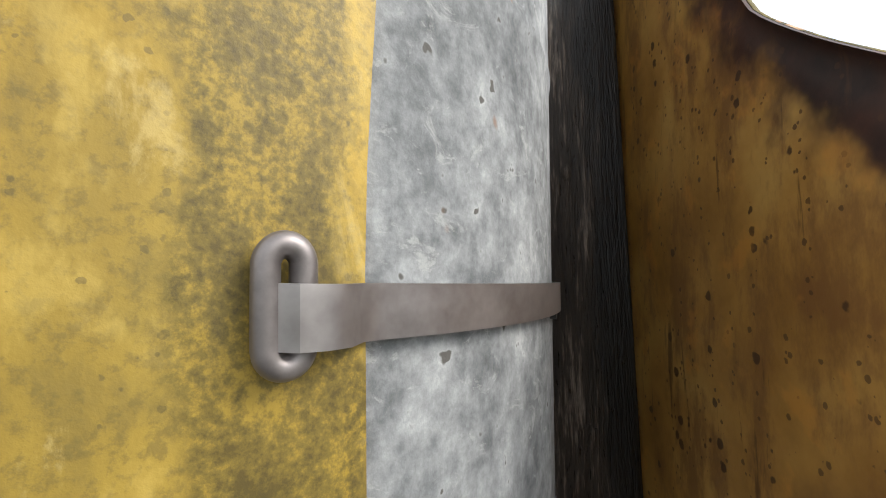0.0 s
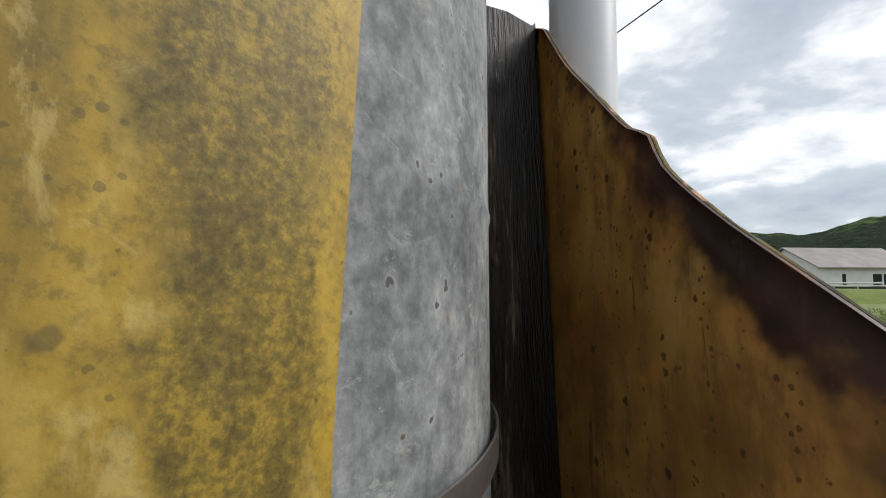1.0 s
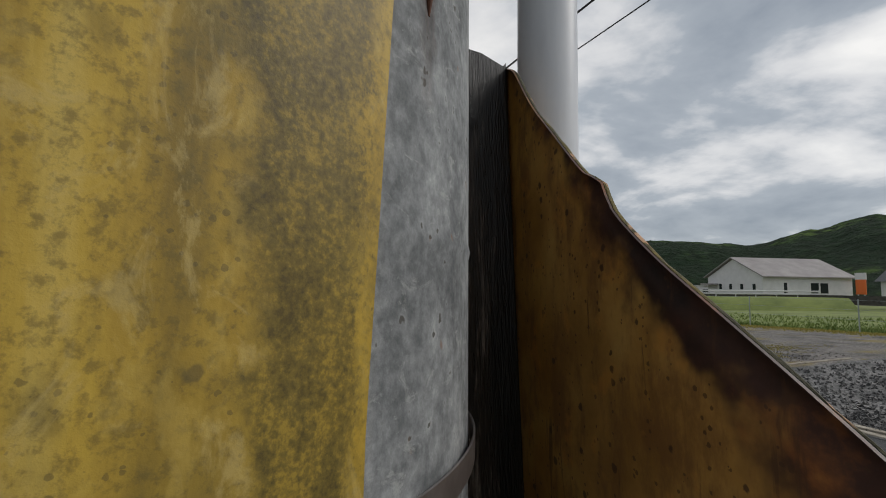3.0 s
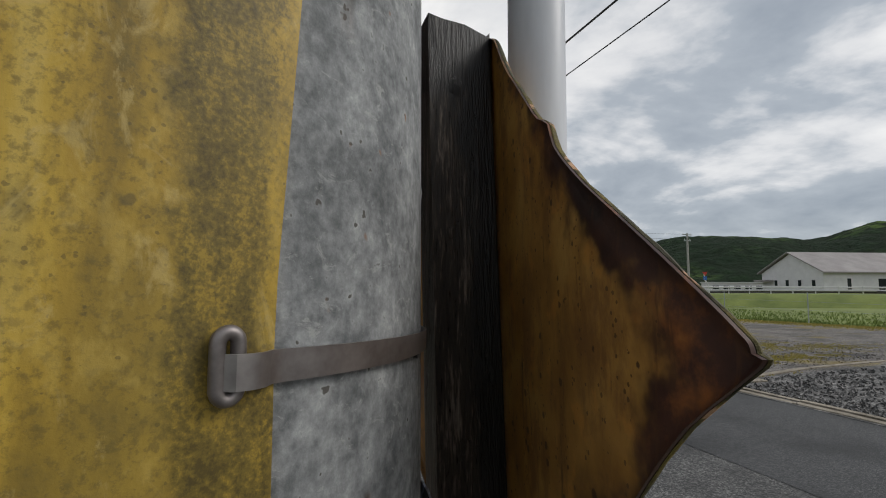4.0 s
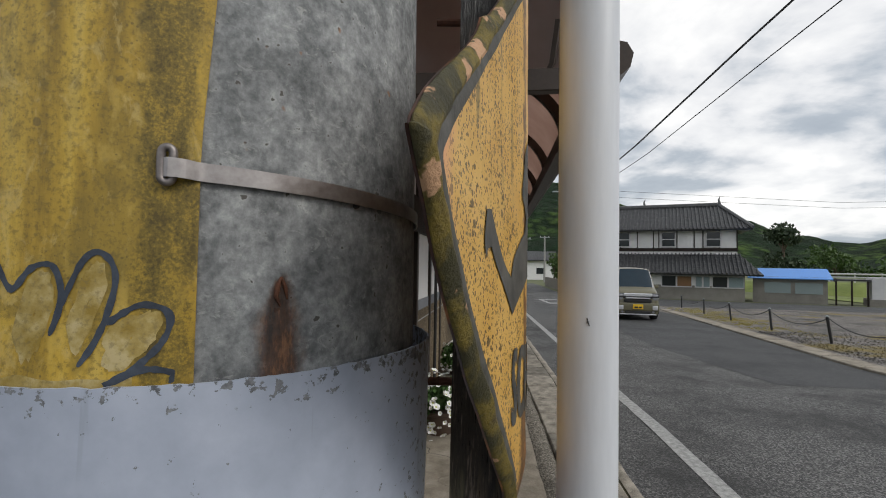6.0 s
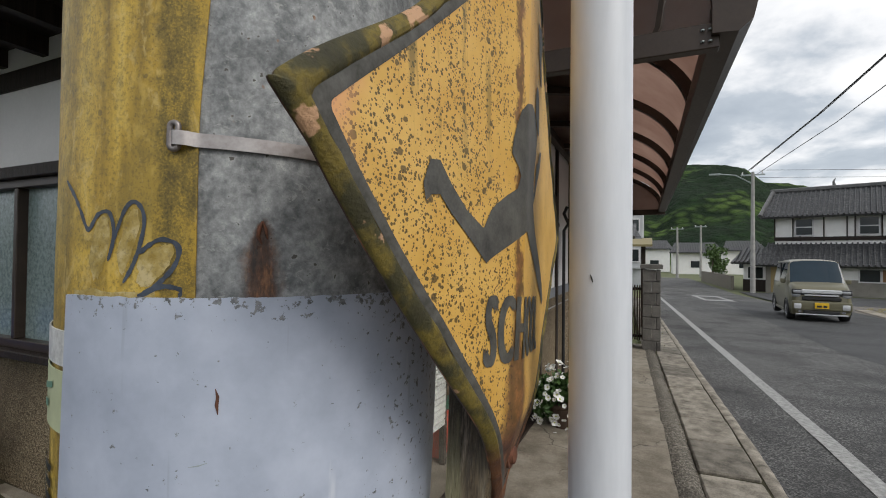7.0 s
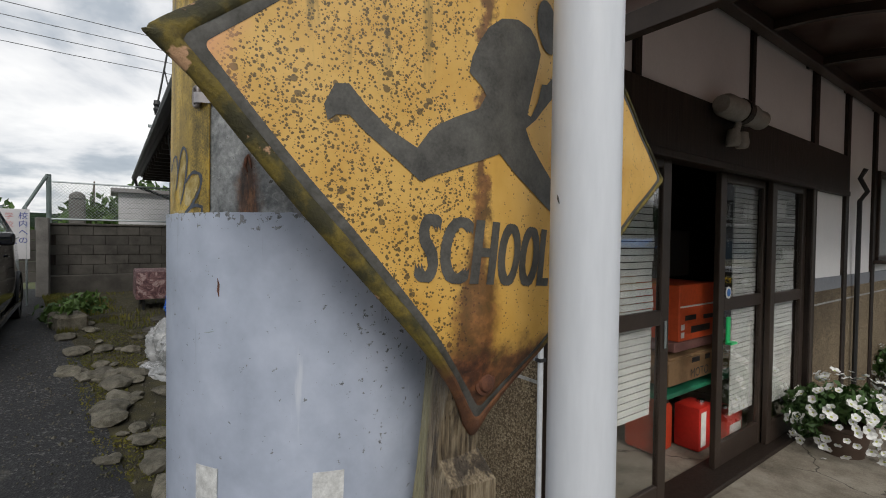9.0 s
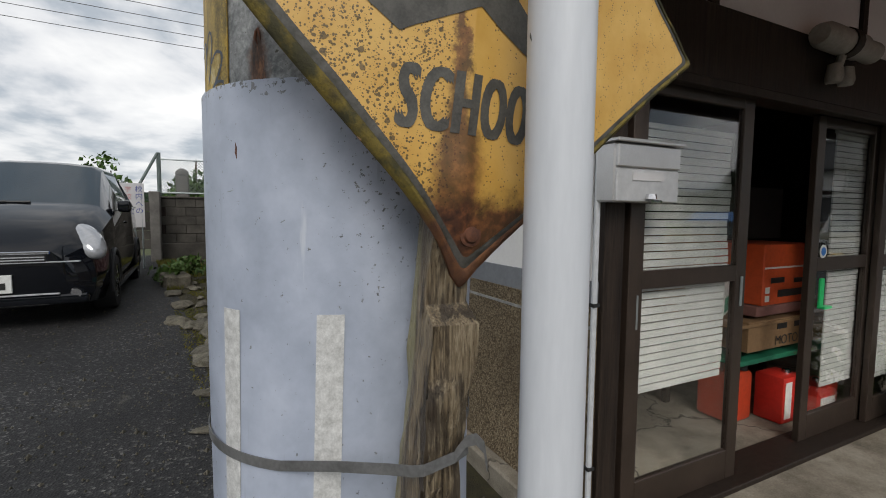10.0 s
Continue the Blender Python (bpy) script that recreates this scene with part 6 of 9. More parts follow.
def hill_at(bearing, k):
    """k: 0 at the foot, 1 on the ridge, past it the far side."""
    far = 190 + 260 * k
    top = math.tan(radians(ridge_height(bearing))) * 450 + 1.5
    a = radians(bearing)
    px, py = far * math.sin(a), far * math.cos(a)
    bump = 12 * noise.noise(Vector((px * 0.012, py * 0.012, 0))) + 4 * noise.noise(Vector((px * 0.035, py * 0.035, 4)))
    z = -3 + (top + 3) * smooth01(min(k, 1)) ** 0.8 + bump * smooth01(k * 3) * (0.35 + 0.65 * abs(1 - k)) + 1.8 * noise.noise(Vector((px * 0.13, py * 0.13, 9))) * smooth01(k * 3)
    if k > 1:
        z -= (k - 1) * 160
    return Vector((far * math.sin(a), far * math.cos(a), z))


bm = bmesh.new()
surface(bm, hill_at, [b * 0.6 for b in range(-300, 300)], span(0, 1.35, 60), closed=True)
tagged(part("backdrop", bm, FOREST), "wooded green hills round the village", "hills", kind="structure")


# ---------------------------------------------------------------- plants
LEAF = worn("leaves", (0.025, 0.06, 0.012), (0.10, 0.18, 0.03), 0.6, 3, 14, 0, 0.01, vary=0.2)
LEAF_DARK = worn("pine_leaves", (0.012, 0.025, 0.010), (0.04, 0.065, 0.022), 0.7, 3, 14, 0, 0.01)
BARK = worn("bark", (0.05, 0.035, 0.025), (0.16, 0.12, 0.09), 0.9, 6, 40, 0.6, 0.01)


def leaf_cloud(bm, centre, radius, count, size, rnd):
    """Many small leaves scattered in an uneven clump."""
    c = Vector(centre)
    for _ in range(count):
        d = Vector((rnd.gauss(0, 1), rnd.gauss(0, 1), rnd.gauss(0, 1))).normalized() * (rnd.random() ** 0.4)
        p = c + Vector((d.x * radius[0], d.y * radius[1], d.z * radius[2]))
        q = Euler((rnd.uniform(0, 6.3), rnd.uniform(0, 6.3), rnd.uniform(0, 6.3))).to_matrix()
        s = size * rnd.uniform(0.6, 1.4)
        vs = [bm.verts.new(p + q @ Vector(v) * s) for v in ((-0.5, 0, 0), (0, -0.28, 0.06), (0.5, 0, 0), (0, 0.28, 0.06))]
        bm.faces.new(vs)


def tree(at, height, spread, seed, mat, label, leaves=260, leaf=0.3, name="tree"):
    rnd = random.Random(seed)
    t = thing(name, at, label, "tree")
    a = Vector(at)
    bm = bmesh.new()
    tube(bm, [a + Vector((0, 0, -0.1)), a + Vector((0.05, 0, height * 0.4)), a + Vector((0, 0.08, height * 0.9))], [height * 0.035, height * 0.026, height * 0.006], 8)
    crown = bmesh.new()
    for k in range(11):
        h = height * rnd.uniform(0.3, 0.98)
        ang = rnd.uniform(0, 6.3)
        r = spread * rnd.uniform(0.2, 0.75) * (1.15 - 0.6 * h / height)
        tip = a + Vector((r * math.cos(ang), r * math.sin(ang), h))
        tube(bm, [a + Vector((0.03, 0.02, h * 0.75)), tip], [height * 0.012, height * 0.003], 5)
        leaf_cloud(crown, tip, (spread * 0.42, spread * 0.42, height * 0.13), leaves // 11, leaf, rnd)
    part("trunk", bm, BARK, t)
    tagged(part("crown", crown, mat, t, smooth=False), kind="stuff")
    return t


tree((27.2, 48.5, -0.9), 6.5, 2.6, 3, LEAF_DARK, "dark rounded pine behind the shed", 1400, 0.42)
tree((40.5, 62.0, -0.9), 5.2, 4.4, 4, LEAF, "broad green tree past the field", 1200, 0.5)
tree((45.5, 60.0, -0.9), 4.0, 3.4, 5, LEAF, "low green tree past the field", 900, 0.5)
tree((5.6, 50.0, -0.9), 3.6, 1.5, 6, LEAF, "bright green bushy tree by a garden wall", 900, 0.28)
tree((-16.0, -0.4, 0.25), 3.0, 1.6, 7, LEAF, "leafy tree behind the chain-link fence", 1000, 0.2)
tree((-16.4, 1.0, 0.25), 2.7, 1.3, 8, LEAF, "leafy tree behind the chain-link fence", 700, 0.2)
tree((-14.6, -2.4, 0.25), 2.4, 1.1, 9, LEAF, "leafy tree behind the chain-link fence", 700, 0.18)

# tufts along the field edge and weeds in the lot
rnd = random.Random(21)
bm = bmesh.new()
for _ in range(11000):
    y = rnd.uniform(-14, 32)
    x = 23.2 + 0.04 * y + abs(rnd.gauss(0, 0.9)) + rnd.random() ** 3 * 14
    h = rnd.uniform(0.05, 0.16) + 0.16 * max(0, noise.noise(Vector((x * 0.5, y * 0.35, 0))) + 0.25)
    p = Vector((x, y, ground_z(x, y)))
    d = Vector((rnd.uniform(-1, 1), rnd.uniform(-1, 1), 0)) * 0.12
    w = Vector((rnd.uniform(-1, 1), rnd.uniform(-1, 1), 0)).normalized() * 0.035
    bm.faces.new([bm.verts.new(p - w), bm.verts.new(p + w), bm.verts.new(p + d + Vector((0, 0, h)))])
GRASSB = worn("grass_blades", (0.07, 0.12, 0.02), (0.22, 0.28, 0.06), 0.8, 0.5, 6, 0, 0.01)
tagged(part("grass_tufts", bm, GRASSB, smooth=False), "long grass along the field edge", "grass", kind="stuff")
bm = bmesh.new()
PATCHES = ((10.2, 9.0, 0.75, 0.38, 3), (12.5, 9.4, 0.8, 0.3, 2), (10.1, 10.6, 0.35, 0.2, 0.6), (9.5, 7.2, 0.7, 0.2, 1.2), (11.4, 7.4, 0.9, 0.22, 1.4), (14.0, 8.6, 1.2, 0.4, 1.4), (8.2, 16.0, 0.35, 1.5, 1.4), (8.6, 19.5, 0.5, 1.6, 1.6), (9.2, 23.0, 0.6, 1.2, 1.2), (8.6, 6.0, 0.25, 0.05, 0.3))
for cx, cy, sx, sy, share in PATCHES:
    for _ in range(int(1500 * share)):
        x, y = rnd.gauss(cx, sx), rnd.gauss(cy, sy)
        if x < kerb_x(y) + 0.5 or noise.noise(Vector((x * 1.9, y * 1.9, 5))) < -0.12:
            continue
        h = rnd.uniform(0.008, 0.035)
        p = Vector((x, y, ground_z(x, y) + 0.012))
        w = Vector((rnd.uniform(-1, 1), rnd.uniform(-1, 1), 0)).normalized() * 0.016
        bm.faces.new([bm.verts.new(p - w), bm.verts.new(p + w), bm.verts.new(p + w * rnd.uniform(-2, 2) + Vector((0, 0, h)))])
for _ in range(6000):
    y = rnd.uniform(8, 24)
    x = 23.6 + 0.04 * y - abs(rnd.gauss(0, 0.8))
    p = Vector((x, y, ground_z(x, y) + 0.012))
    w = Vector((rnd.uniform(-1, 1), rnd.uniform(-1, 1), 0)).normalized() * 0.04
    bm.faces.new([bm.verts.new(p - w), bm.verts.new(p + w), bm.verts.new(p + w * rnd.uniform(-2, 2) + Vector((0, 0, rnd.uniform(0.02, 0.07))))])
DRY = worn("dry_weeds", (0.24, 0.19, 0.045), (0.44, 0.38, 0.09), 0.9, 2, 14, 0, 0.01)
tagged(part("dry_weeds", bm, DRY, smooth=False), "yellow-green weeds in the gravel lot", "weeds", kind="stuff")
bm = bmesh.new()
STONES = (("gravel", (0.5, 5.8), (0.02, 0.05), "loose dark grey stones on the gravel strip"), ("lot", (6.4, 14.0), (0.012, 0.03), "loose brownish stones on the gravel lot"))
for mat, reach, sizes, label in STONES:
    bm = bmesh.new()
    for _ in range(3800):
        y = rnd.uniform(*reach)
        x = 6.9 + rnd.random() ** 1.6 * 8 + (kerb_x(y) - 6.2 if mat == "lot" else 0.0)
        r = rnd.uniform(*sizes)
        p = Vector((x, y, ground_z(x, y) + 0.02))
        q = Euler((rnd.uniform(0, 6), rnd.uniform(0, 6), 0)).to_matrix()
        vs = [bm.verts.new(p + q @ Vector(v) * r) for v in ((1, 0, -0.5), (-0.6, 0.8, -0.4), (-0.5, -0.9, -0.3), (0, 0.1, 0.8))]
        for f in ((0, 1, 2), (0, 1, 3), (1, 2, 3), (0, 2, 3)):
            bm.faces.new([vs[k] for k in f])
    tagged(part("loose_stones", bm, mat, smooth=False), label, "stones", kind="stuff")


# ---------------------------------------------------------------- far buildings
def placed(bm, m):
    bmesh.ops.transform(bm, matrix=m, verts=bm.verts)
    return bm


SIDING = worn("pale_siding", (0.56, 0.55, 0.56), (0.68, 0.67, 0.68), 0.7, 1.5, 20, 0, 0.01)
FARROOF = worn("faded_roof", (0.20, 0.18, 0.18), (0.32, 0.30, 0.29), 0.7, 0.6, 8, 0, 0.01)
hall = thing("hall", (65, 39, 0.6), "pale grey gabled hall with a faded metal roof", "building")
HM = Matrix.Translation((65.1, 39.1, 0.55)) @ Matrix.Rotation(math.atan2(10.0, 2.9), 4, "Z")
part("wall", placed(prism(bmesh.new(), [(0, 0, 0), (10.4, 0, 0), (10.4, 0, 2.7), (5.2, 0, 5.3), (0, 0, 2.7)], (0, -14, 0)), HM), SIDING, hall, smooth=False)
for sgn in (-1, 1):
    bm = prism(bmesh.new(), [(5.2, 0.4, 5.45), (5.2 + sgn * 5.7, 0.4, 2.6), (5.2 + sgn * 5.7, 0.4, 2.75), (5.2, 0.4, 5.6)], (0, -14.8, 0))
    part("roof", placed(bm, HM), FARROOF, hall, smooth=False)
for x in (1.2, 3.4, 5.5, 7.5):
    part("window", placed(boxed(x, x + 0.5, 0.0, 0.03, 0.9, 1.7), HM), "dark_glass", hall, smooth=False)
for y in (-3.2, -7.4, -8.9):
    part("window", placed(boxed(-0.03, 0.0, y - (1.2 if y < -5 else 0.5), y, 0.5, 1.9), HM), "dark_glass", hall, smooth=False)
part("porch", placed(boxed(8.2, 10.6, 0, 1.2, 1.5, 1.75), HM), FARROOF, hall, smooth=False)
low = thing("field_wall", (60, 40, 0.2), "low grey concrete wall beyond the field", "wall", kind="structure")
part("wall_run", prism(bmesh.new(), [(63, 12, 0.0), (62.8, 12, 0.0), (56, 48, 0.0), (56.2, 48, 0.0)], (0, 0, 1.0)), "block", low, smooth=False)
for k in range(4):
    x, y = 70 + 6 * k, 25 - 9 * k
    h = thing("far_house", (x, y, 0.3), "small pale house with a dark roof far off", "building", "far houses")
    part("wall", boxed(x - 2.4, x + 2.4, y - 2.6, y + 2.6, 0.2, 2.6), SIDING, h, smooth=False)
    part("roof", prism(bmesh.new(), [(x - 3, y - 3, 2.6), (x + 3, y - 3, 2.6), (x, y - 3, 4.0)], (0, 6, 0)), "dark_tile", h, smooth=False)
x, y = 79.5, 62.0
h = thing("far_house", (x, y, 0.3), "long low white building far off below the hill", "building", "far houses")
FM = pose(x, y, 0.0, 0, 0, 52)
part("wall", placed(boxed(-2.5, 2.5, -5.5, 5.5, 0.0, 1.9), FM), SIDING, h, smooth=False)
part("roof", placed(boxed(-2.7, 2.7, -5.7, 5.7, 1.9, 2.05), FM), SIDING, h, smooth=False)
for k in range(6):
    part("window", placed(boxed(-2.53, -2.49, -4.9 + 1.7 * k, -3.9 + 1.7 * k, 0.8, 1.4), FM), "dark_glass", h, smooth=False)
banner = thing("banner_sign", (77, 33.5, 0.4), "orange and white upright sign on legs", "sign")
part("board", boxed(76.9, 77.1, 33.0, 34.1, 1.0, 3.6), plain("orange", (0.75, 0.16, 0.03), 0.5), banner, smooth=False)
part("cap", boxed(76.88, 77.12, 32.95, 34.15, 3.0, 3.9), SIDING, banner, smooth=False)
for y in (33.2, 33.9):
    part("leg", tube(bmesh.new(), [(77, y, -0.2), (77, y, 1.0)], 0.08, 6), "galv", banner)

rail = thing("guard_rail", (45, 45, 0.5), "white guard rail along the far road", "guard rail")
RA, RB = Vector((33, 55, 0.55)), Vector((60, 30, 0.75))
for z in (0.28, 0.62):
    part("beam", tube(bmesh.new(), [RA + Vector((0, 0, z)), RB + Vector((0, 0, z))], 0.085, 6), SIDING, rail)
for k in range(19):
    p = RA.lerp(RB, k / 18)
    part("post", tube(bmesh.new(), [p - Vector((0, 0, 0.8)), p + Vector((0, 0, 0.75))], 0.06, 6), SIDING, rail)



def bank_at(k, s):
    """The grassy bank that carries the far road: s along it, k across from foot to crest."""
    p = RA.lerp(RB, s) + Vector((-0.68, -0.73, 0)) * (7.5, 6.2, 4.8, -0.6, -9.0)[k]
    top = 0.27 + 0.45 * s
    return Vector((p.x, p.y, (-0.9, -0.25 + 0.2 * s, top, top, top - 0.1)[k] + (0.12 * noise.noise(p * 0.5) if 0 < k < 4 else 0)))


tagged(part("field_bank", surface(bmesh.new(), bank_at, range(5), span(-0.25, 1.02, 60)), "grass"), "low grassy bank carrying the far road", "bank", kind="structure")
fence = thing("field_fence", (23, 12, 0), "thin wire fence along the field", "fence")
for k in range(9):
    p = Vector((22.6 + 0.25 * k, -8 + 4.6 * k, 0))
    part("post", tube(bmesh.new(), [p + Vector((0, 0, -0.5)), p + Vector((0, 0, 1.25))], 0.025, 6), "galv", fence)
for z in (0.4, 0.8, 1.2):
    part("wire", tube(bmesh.new(), [(22.6, -8, z), (24.6, 28.8, z)], 0.006, 4), "galv", fence)
bs = thing("direction_sign", (46, 52.5, 0), "blue direction sign on a white pole", "sign")
part("pole", tube(bmesh.new(), [(45.8, 52.9, -0.5), (45.8, 52.9, 4.7)], 0.12, 8), SIDING, bs)
part("board", placed(boxed(-0.9, 0.9, -0.03, 0.03, -0.5, 0.55), pose(46.4, 52.2, 4.35, 0, 0, -40)), plain("sign_blue", (0.01, 0.05, 0.32), 0.4), bs, smooth=False)
for dz in (-0.2, 0.1, 0.32):
    part("bar", placed(boxed(-0.6, 0.6, -0.045, -0.032, dz, dz + 0.08), pose(46.4, 52.2, 4.35, 0, 0, -40)), SIDING, bs, smooth=False)
rs = thing("route_sign", (45.4, 39.2, 0), "small red and blue road sign on a bent post", "sign")
part("post", tube(bmesh.new(), [(45.7, 39.0, -0.3), (45.6, 39.1, 1.6), (45.3, 39.3, 2.2), (45.3, 39.3, 2.9)], 0.07, 6), SIDING, rs)
part("plate", placed(prism(bmesh.new(), [(-0.26, 0, 0.22), (0.26, 0, 0.22), (0, 0, -0.22)], (0, 0.04, 0)), pose(45.3, 39.2, 2.78, 0, 0, -48)), plain("sign_red", (0.55, 0.03, 0.02), 0.4), rs, smooth=False)
part("plate", placed(boxed(-0.18, 0.18, 0, 0.04, -0.2, 0.2), pose(45.3, 39.2, 2.30, 0, 0, -48)), plain("sign_blue2", (0.02, 0.12, 0.45), 0.4), rs, smooth=False)


CONCRETE = worn("pole_concrete", (0.24, 0.235, 0.225), (0.40, 0.39, 0.375), 0.85, 3, 40, 0.2, 0.004)


def line_pole(at, top, label, arms=2, lean=0.0):
    p = thing("power_pole", at, label, "utility pole", "power poles")
    a = Vector(at)
    part("shaft", tube(bmesh.new(), [a, a + Vector((lean, 0, top))], [0.17, 0.10], 10), CONCRETE, p)
    for k in range(arms):
        z = top - 0.25 - 0.7 * k
        part("crossarm", boxed(a.x - 0.7 + 0.2 * k, a.x + 0.7 - 0.2 * k, a.y - 0.05, a.y + 0.05, a.z + z, a.z + z + 0.09), "galv", p, smooth=False)
        for x in (-0.6, 0.0, 0.55):
            part("insulator", tube(bmesh.new(), [a + Vector((x * (1 - 0.3 * k), 0, z + 0.09)), a + Vector((x * (1 - 0.3 * k), 0, z + 0.27))], [0.05, 0.03], 6), SIDING, p)
    return p


line_pole((45.7, 41.8, 0.3), 7.4, "far concrete power pole with crossarms", 2)
line_pole((53, 60, -0.5), 6.4, "far concrete power pole with crossarms", 1)
pp = line_pole((6.65, 37.2, -0.9), 8.4, "concrete power pole with a street lamp arm", 1)
part("lamp_arm", tube(bmesh.new(), [(6.6, 37.2, 6.7), (5.6, 37.0, 7.3), (4.6, 36.8, 7.4)], 0.04, 6), "galv", pp)
part("lamp_head", boxed(4.0, 4.7, 36.7, 36.95, 7.33, 7.45, bevel=0.03), "galv", pp, "grey street lamp head")
line_pole((3.2, 62, -0.9), 6.2, "distant concrete power pole", 1)
line_pole((6.2, 68, -0.9), 6.8, "distant concrete power pole", 1)

wires = thing("power_lines", (7.5, 12, 8), "bundle of dark overhead power lines", "power line")
for dx, dz in ((-0.35, 0.46), (-0.25, 0.55), (-0.12, 0.64), (0.30, 0.02)):
    pts = [Vector((6.65 + dx * 0.9, 37.2, 7.35 + dz * 0.5)), Vector((7.05 + dx, 24, 7.25 + dz * 0.85)), Vector((7.45 + dx, 14, 7.65 + dz)), Vector((7.85 + dx, 7, 8.0 + dz)), Vector((8.8 + dx, -12, 9.2 + dz))]
    part("cable", tube(bmesh.new(), pts, 0.017, 5), "black", wires)
w2 = thing("power_lines", (-20, 0, 8.5), "thin overhead wires behind the fence", "power line")
for k in range(4):
    part("cable", tube(bmesh.new(), [(-21, -14, 9.5 - 0.42 * k), (-19.6, -1, 8.75 - 0.42 * k), (-19.4, 3, 8.6 - 0.4 * k), (-18.5, 14, 8.6 - 0.4 * k)], 0.012, 4), "black", w2)
w3 = thing("power_lines", (30, 33, 7), "thin overhead wires over the field", "power line")
for k in range(2):
    part("cable", tube(bmesh.new(), [(7, 37.2, 7.6 - 0.5 * k), (24, 36, 6.4 - 0.4 * k), (45.7, 41.8, 7.55 - 0.6 * k)], 0.014, 4), "black", w3)

# ---------------------------------------------------------------- the two-storey tiled house across the road
inn = thing("farmhouse", (7.6, 39.2, -0.85), "old two-storey plastered house with grey tiled roofs", "building")
IM = Matrix.Translation((7.55, 39.2, -0.85)) @ Matrix.Rotation(math.atan2(-3.3, 10.0), 4, "Z")
DRAB = worn("drab_render", (0.19, 0.175, 0.155), (0.30, 0.28, 0.25), 0.9, 1.2, 20, 0, 0.01)
part("lower_wall", placed(boxed(0.2, 10.6, 0, 7.5, 0, 2.3), IM), DRAB, inn, "drab rendered ground floor", smooth=False)
part("lower_panel", placed(boxed(2.2, 10.4, -0.02, 0, 1.1, 2.0), IM), "plaster", inn, smooth=False)
part("upper_wall", placed(boxed(0.6, 10.3, 1.3, 6.6, 2.3, 5.45), IM), "plaster", inn, "white plastered upper floor", smooth=False)
for x in (0.55, 1.6, 2.0, 3.3, 4.5, 4.9, 6.2, 7.4, 8.0, 9.1, 10.25):
    part("timber", placed(boxed(x, x + 0.07, 1.24, 1.31, 3.7, 5.45), IM), "dark_wood", inn, smooth=False)
for x in (1.75, 5.1, 8.2):
    w = part("window", placed(boxed(x, x + 1.05, 1.16, 1.24, 4.05, 5.28), IM), SIDING, inn, "white framed window", smooth=False)
    for a, b in ((4.13, 4.62), (4.70, 5.20)):
        part("pane", placed(boxed(x + 0.08, x + 0.97, 1.14, 1.158, a, b), IM), "dark_glass", w, smooth=False)
for x, wd, panes in ((5.1, 2.1, ("dark_glass", "wood")), (7.4, 1.0, ("pale", "pale")), (8.5, 2.05, ("dark_glass", "pale"))):
    w = part("window", placed(boxed(x, x + wd, -0.1, -0.022, 0.95, 1.85), IM), SIDING, inn, "white framed window", smooth=False)
    for k, m in enumerate(panes):
        mm = {"wood": plain("door_wood", (0.24, 0.125, 0.05), 0.5), "pale": plain("pale_pane", (0.25, 0.32, 0.33), 0.2), "dark_glass": MAT["dark_glass"]}[m]
        part("pane", placed(boxed(x + 0.08 + k * wd / 2, x + wd / 2 - 0.04 + k * wd / 2, -0.12, -0.102, 1.03, 1.77), IM), mm, w, smooth=False)
part("door", placed(boxed(0.5, 1.5, -0.03, 0, 0.1, 1.9), IM), plain("ochre_door", (0.30, 0.22, 0.10), 0.6), inn, smooth=False)


def tiled(u0, u1, foot, head, z0, z1, name, m, parent, pitch=0.27):
    """A tiled slope: a deck and its round tile rows."""
    deck = bmesh.new()
    vs = [deck.verts.new(p) for p in ((u0[0], foot, z0), (u0[1], foot, z0), (u1[1], head, z1), (u1[0], head, z1))]
    deck.faces.new(vs)
    thick(deck, 0.14)
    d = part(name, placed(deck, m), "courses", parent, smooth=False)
    rows = bmesh.new()
    n = int((u0[1] - u0[0]) / pitch)
    for k in range(n + 1):
        x = u0[0] + pitch * k
        a = 0.0
        tx = min(max(x, u1[0]), u1[1])
        lim = 1.0
        if x < u1[0]:
            lim = (x - u0[0]) / max(0.01, u1[0] - u0[0])
        elif x > u1[1]:
            lim = (u0[1] - x) / max(0.01, u0[1] - u1[1])
        if lim > 0.05:
            tube(rows, [(x, foot - 0.04, z0 + 0.05), (x, foot + (head - foot) * lim, z0 + 0.05 + (z1 - z0) * lim)], 0.055, 5)
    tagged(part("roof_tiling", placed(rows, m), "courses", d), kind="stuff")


tiled((-0.6, 11.6), (0.2, 10.4), -0.9, 1.4, 2.0, 3.55, "lower_roof", IM, inn)
tiled((-0.2, 11.2), (0.2, 9.3), 0.5, 3.9, 5.40, 7.55, "upper_roof", IM, inn)
tiled((-0.2, 11.2), (0.2, 9.3), 7.3, 3.9, 5.40, 7.55, "upper_roof_back", IM, inn)
part("eaves_end", placed(prism(bmesh.new(), [(9.2, 3.9, 7.50), (11.2, 0.5, 5.40), (11.2, 7.3, 5.40)], (0.06, 0, 0)), IM), "courses", inn, smooth=False)
part("side_wing", placed(boxed(-1.3, 0.2, 1.0, 7.0, 0, 2.2), IM), "plaster", inn, "low pale side wing", smooth=False)
part("side_base", placed(boxed(-1.33, 0.2, 0.97, 7.0, 0, 0.9), IM), "dark_wood", inn, smooth=False)
part("side_window", placed(boxed(-1.0, -0.1, 0.95, 1.0, 1.0, 1.8), IM), "dark_glass", inn, smooth=False)
tiled((-2.0, 0.6), (-1.6, 0.2), 0.3, 3.6, 2.15, 3.3, "side_roof", IM, inn)
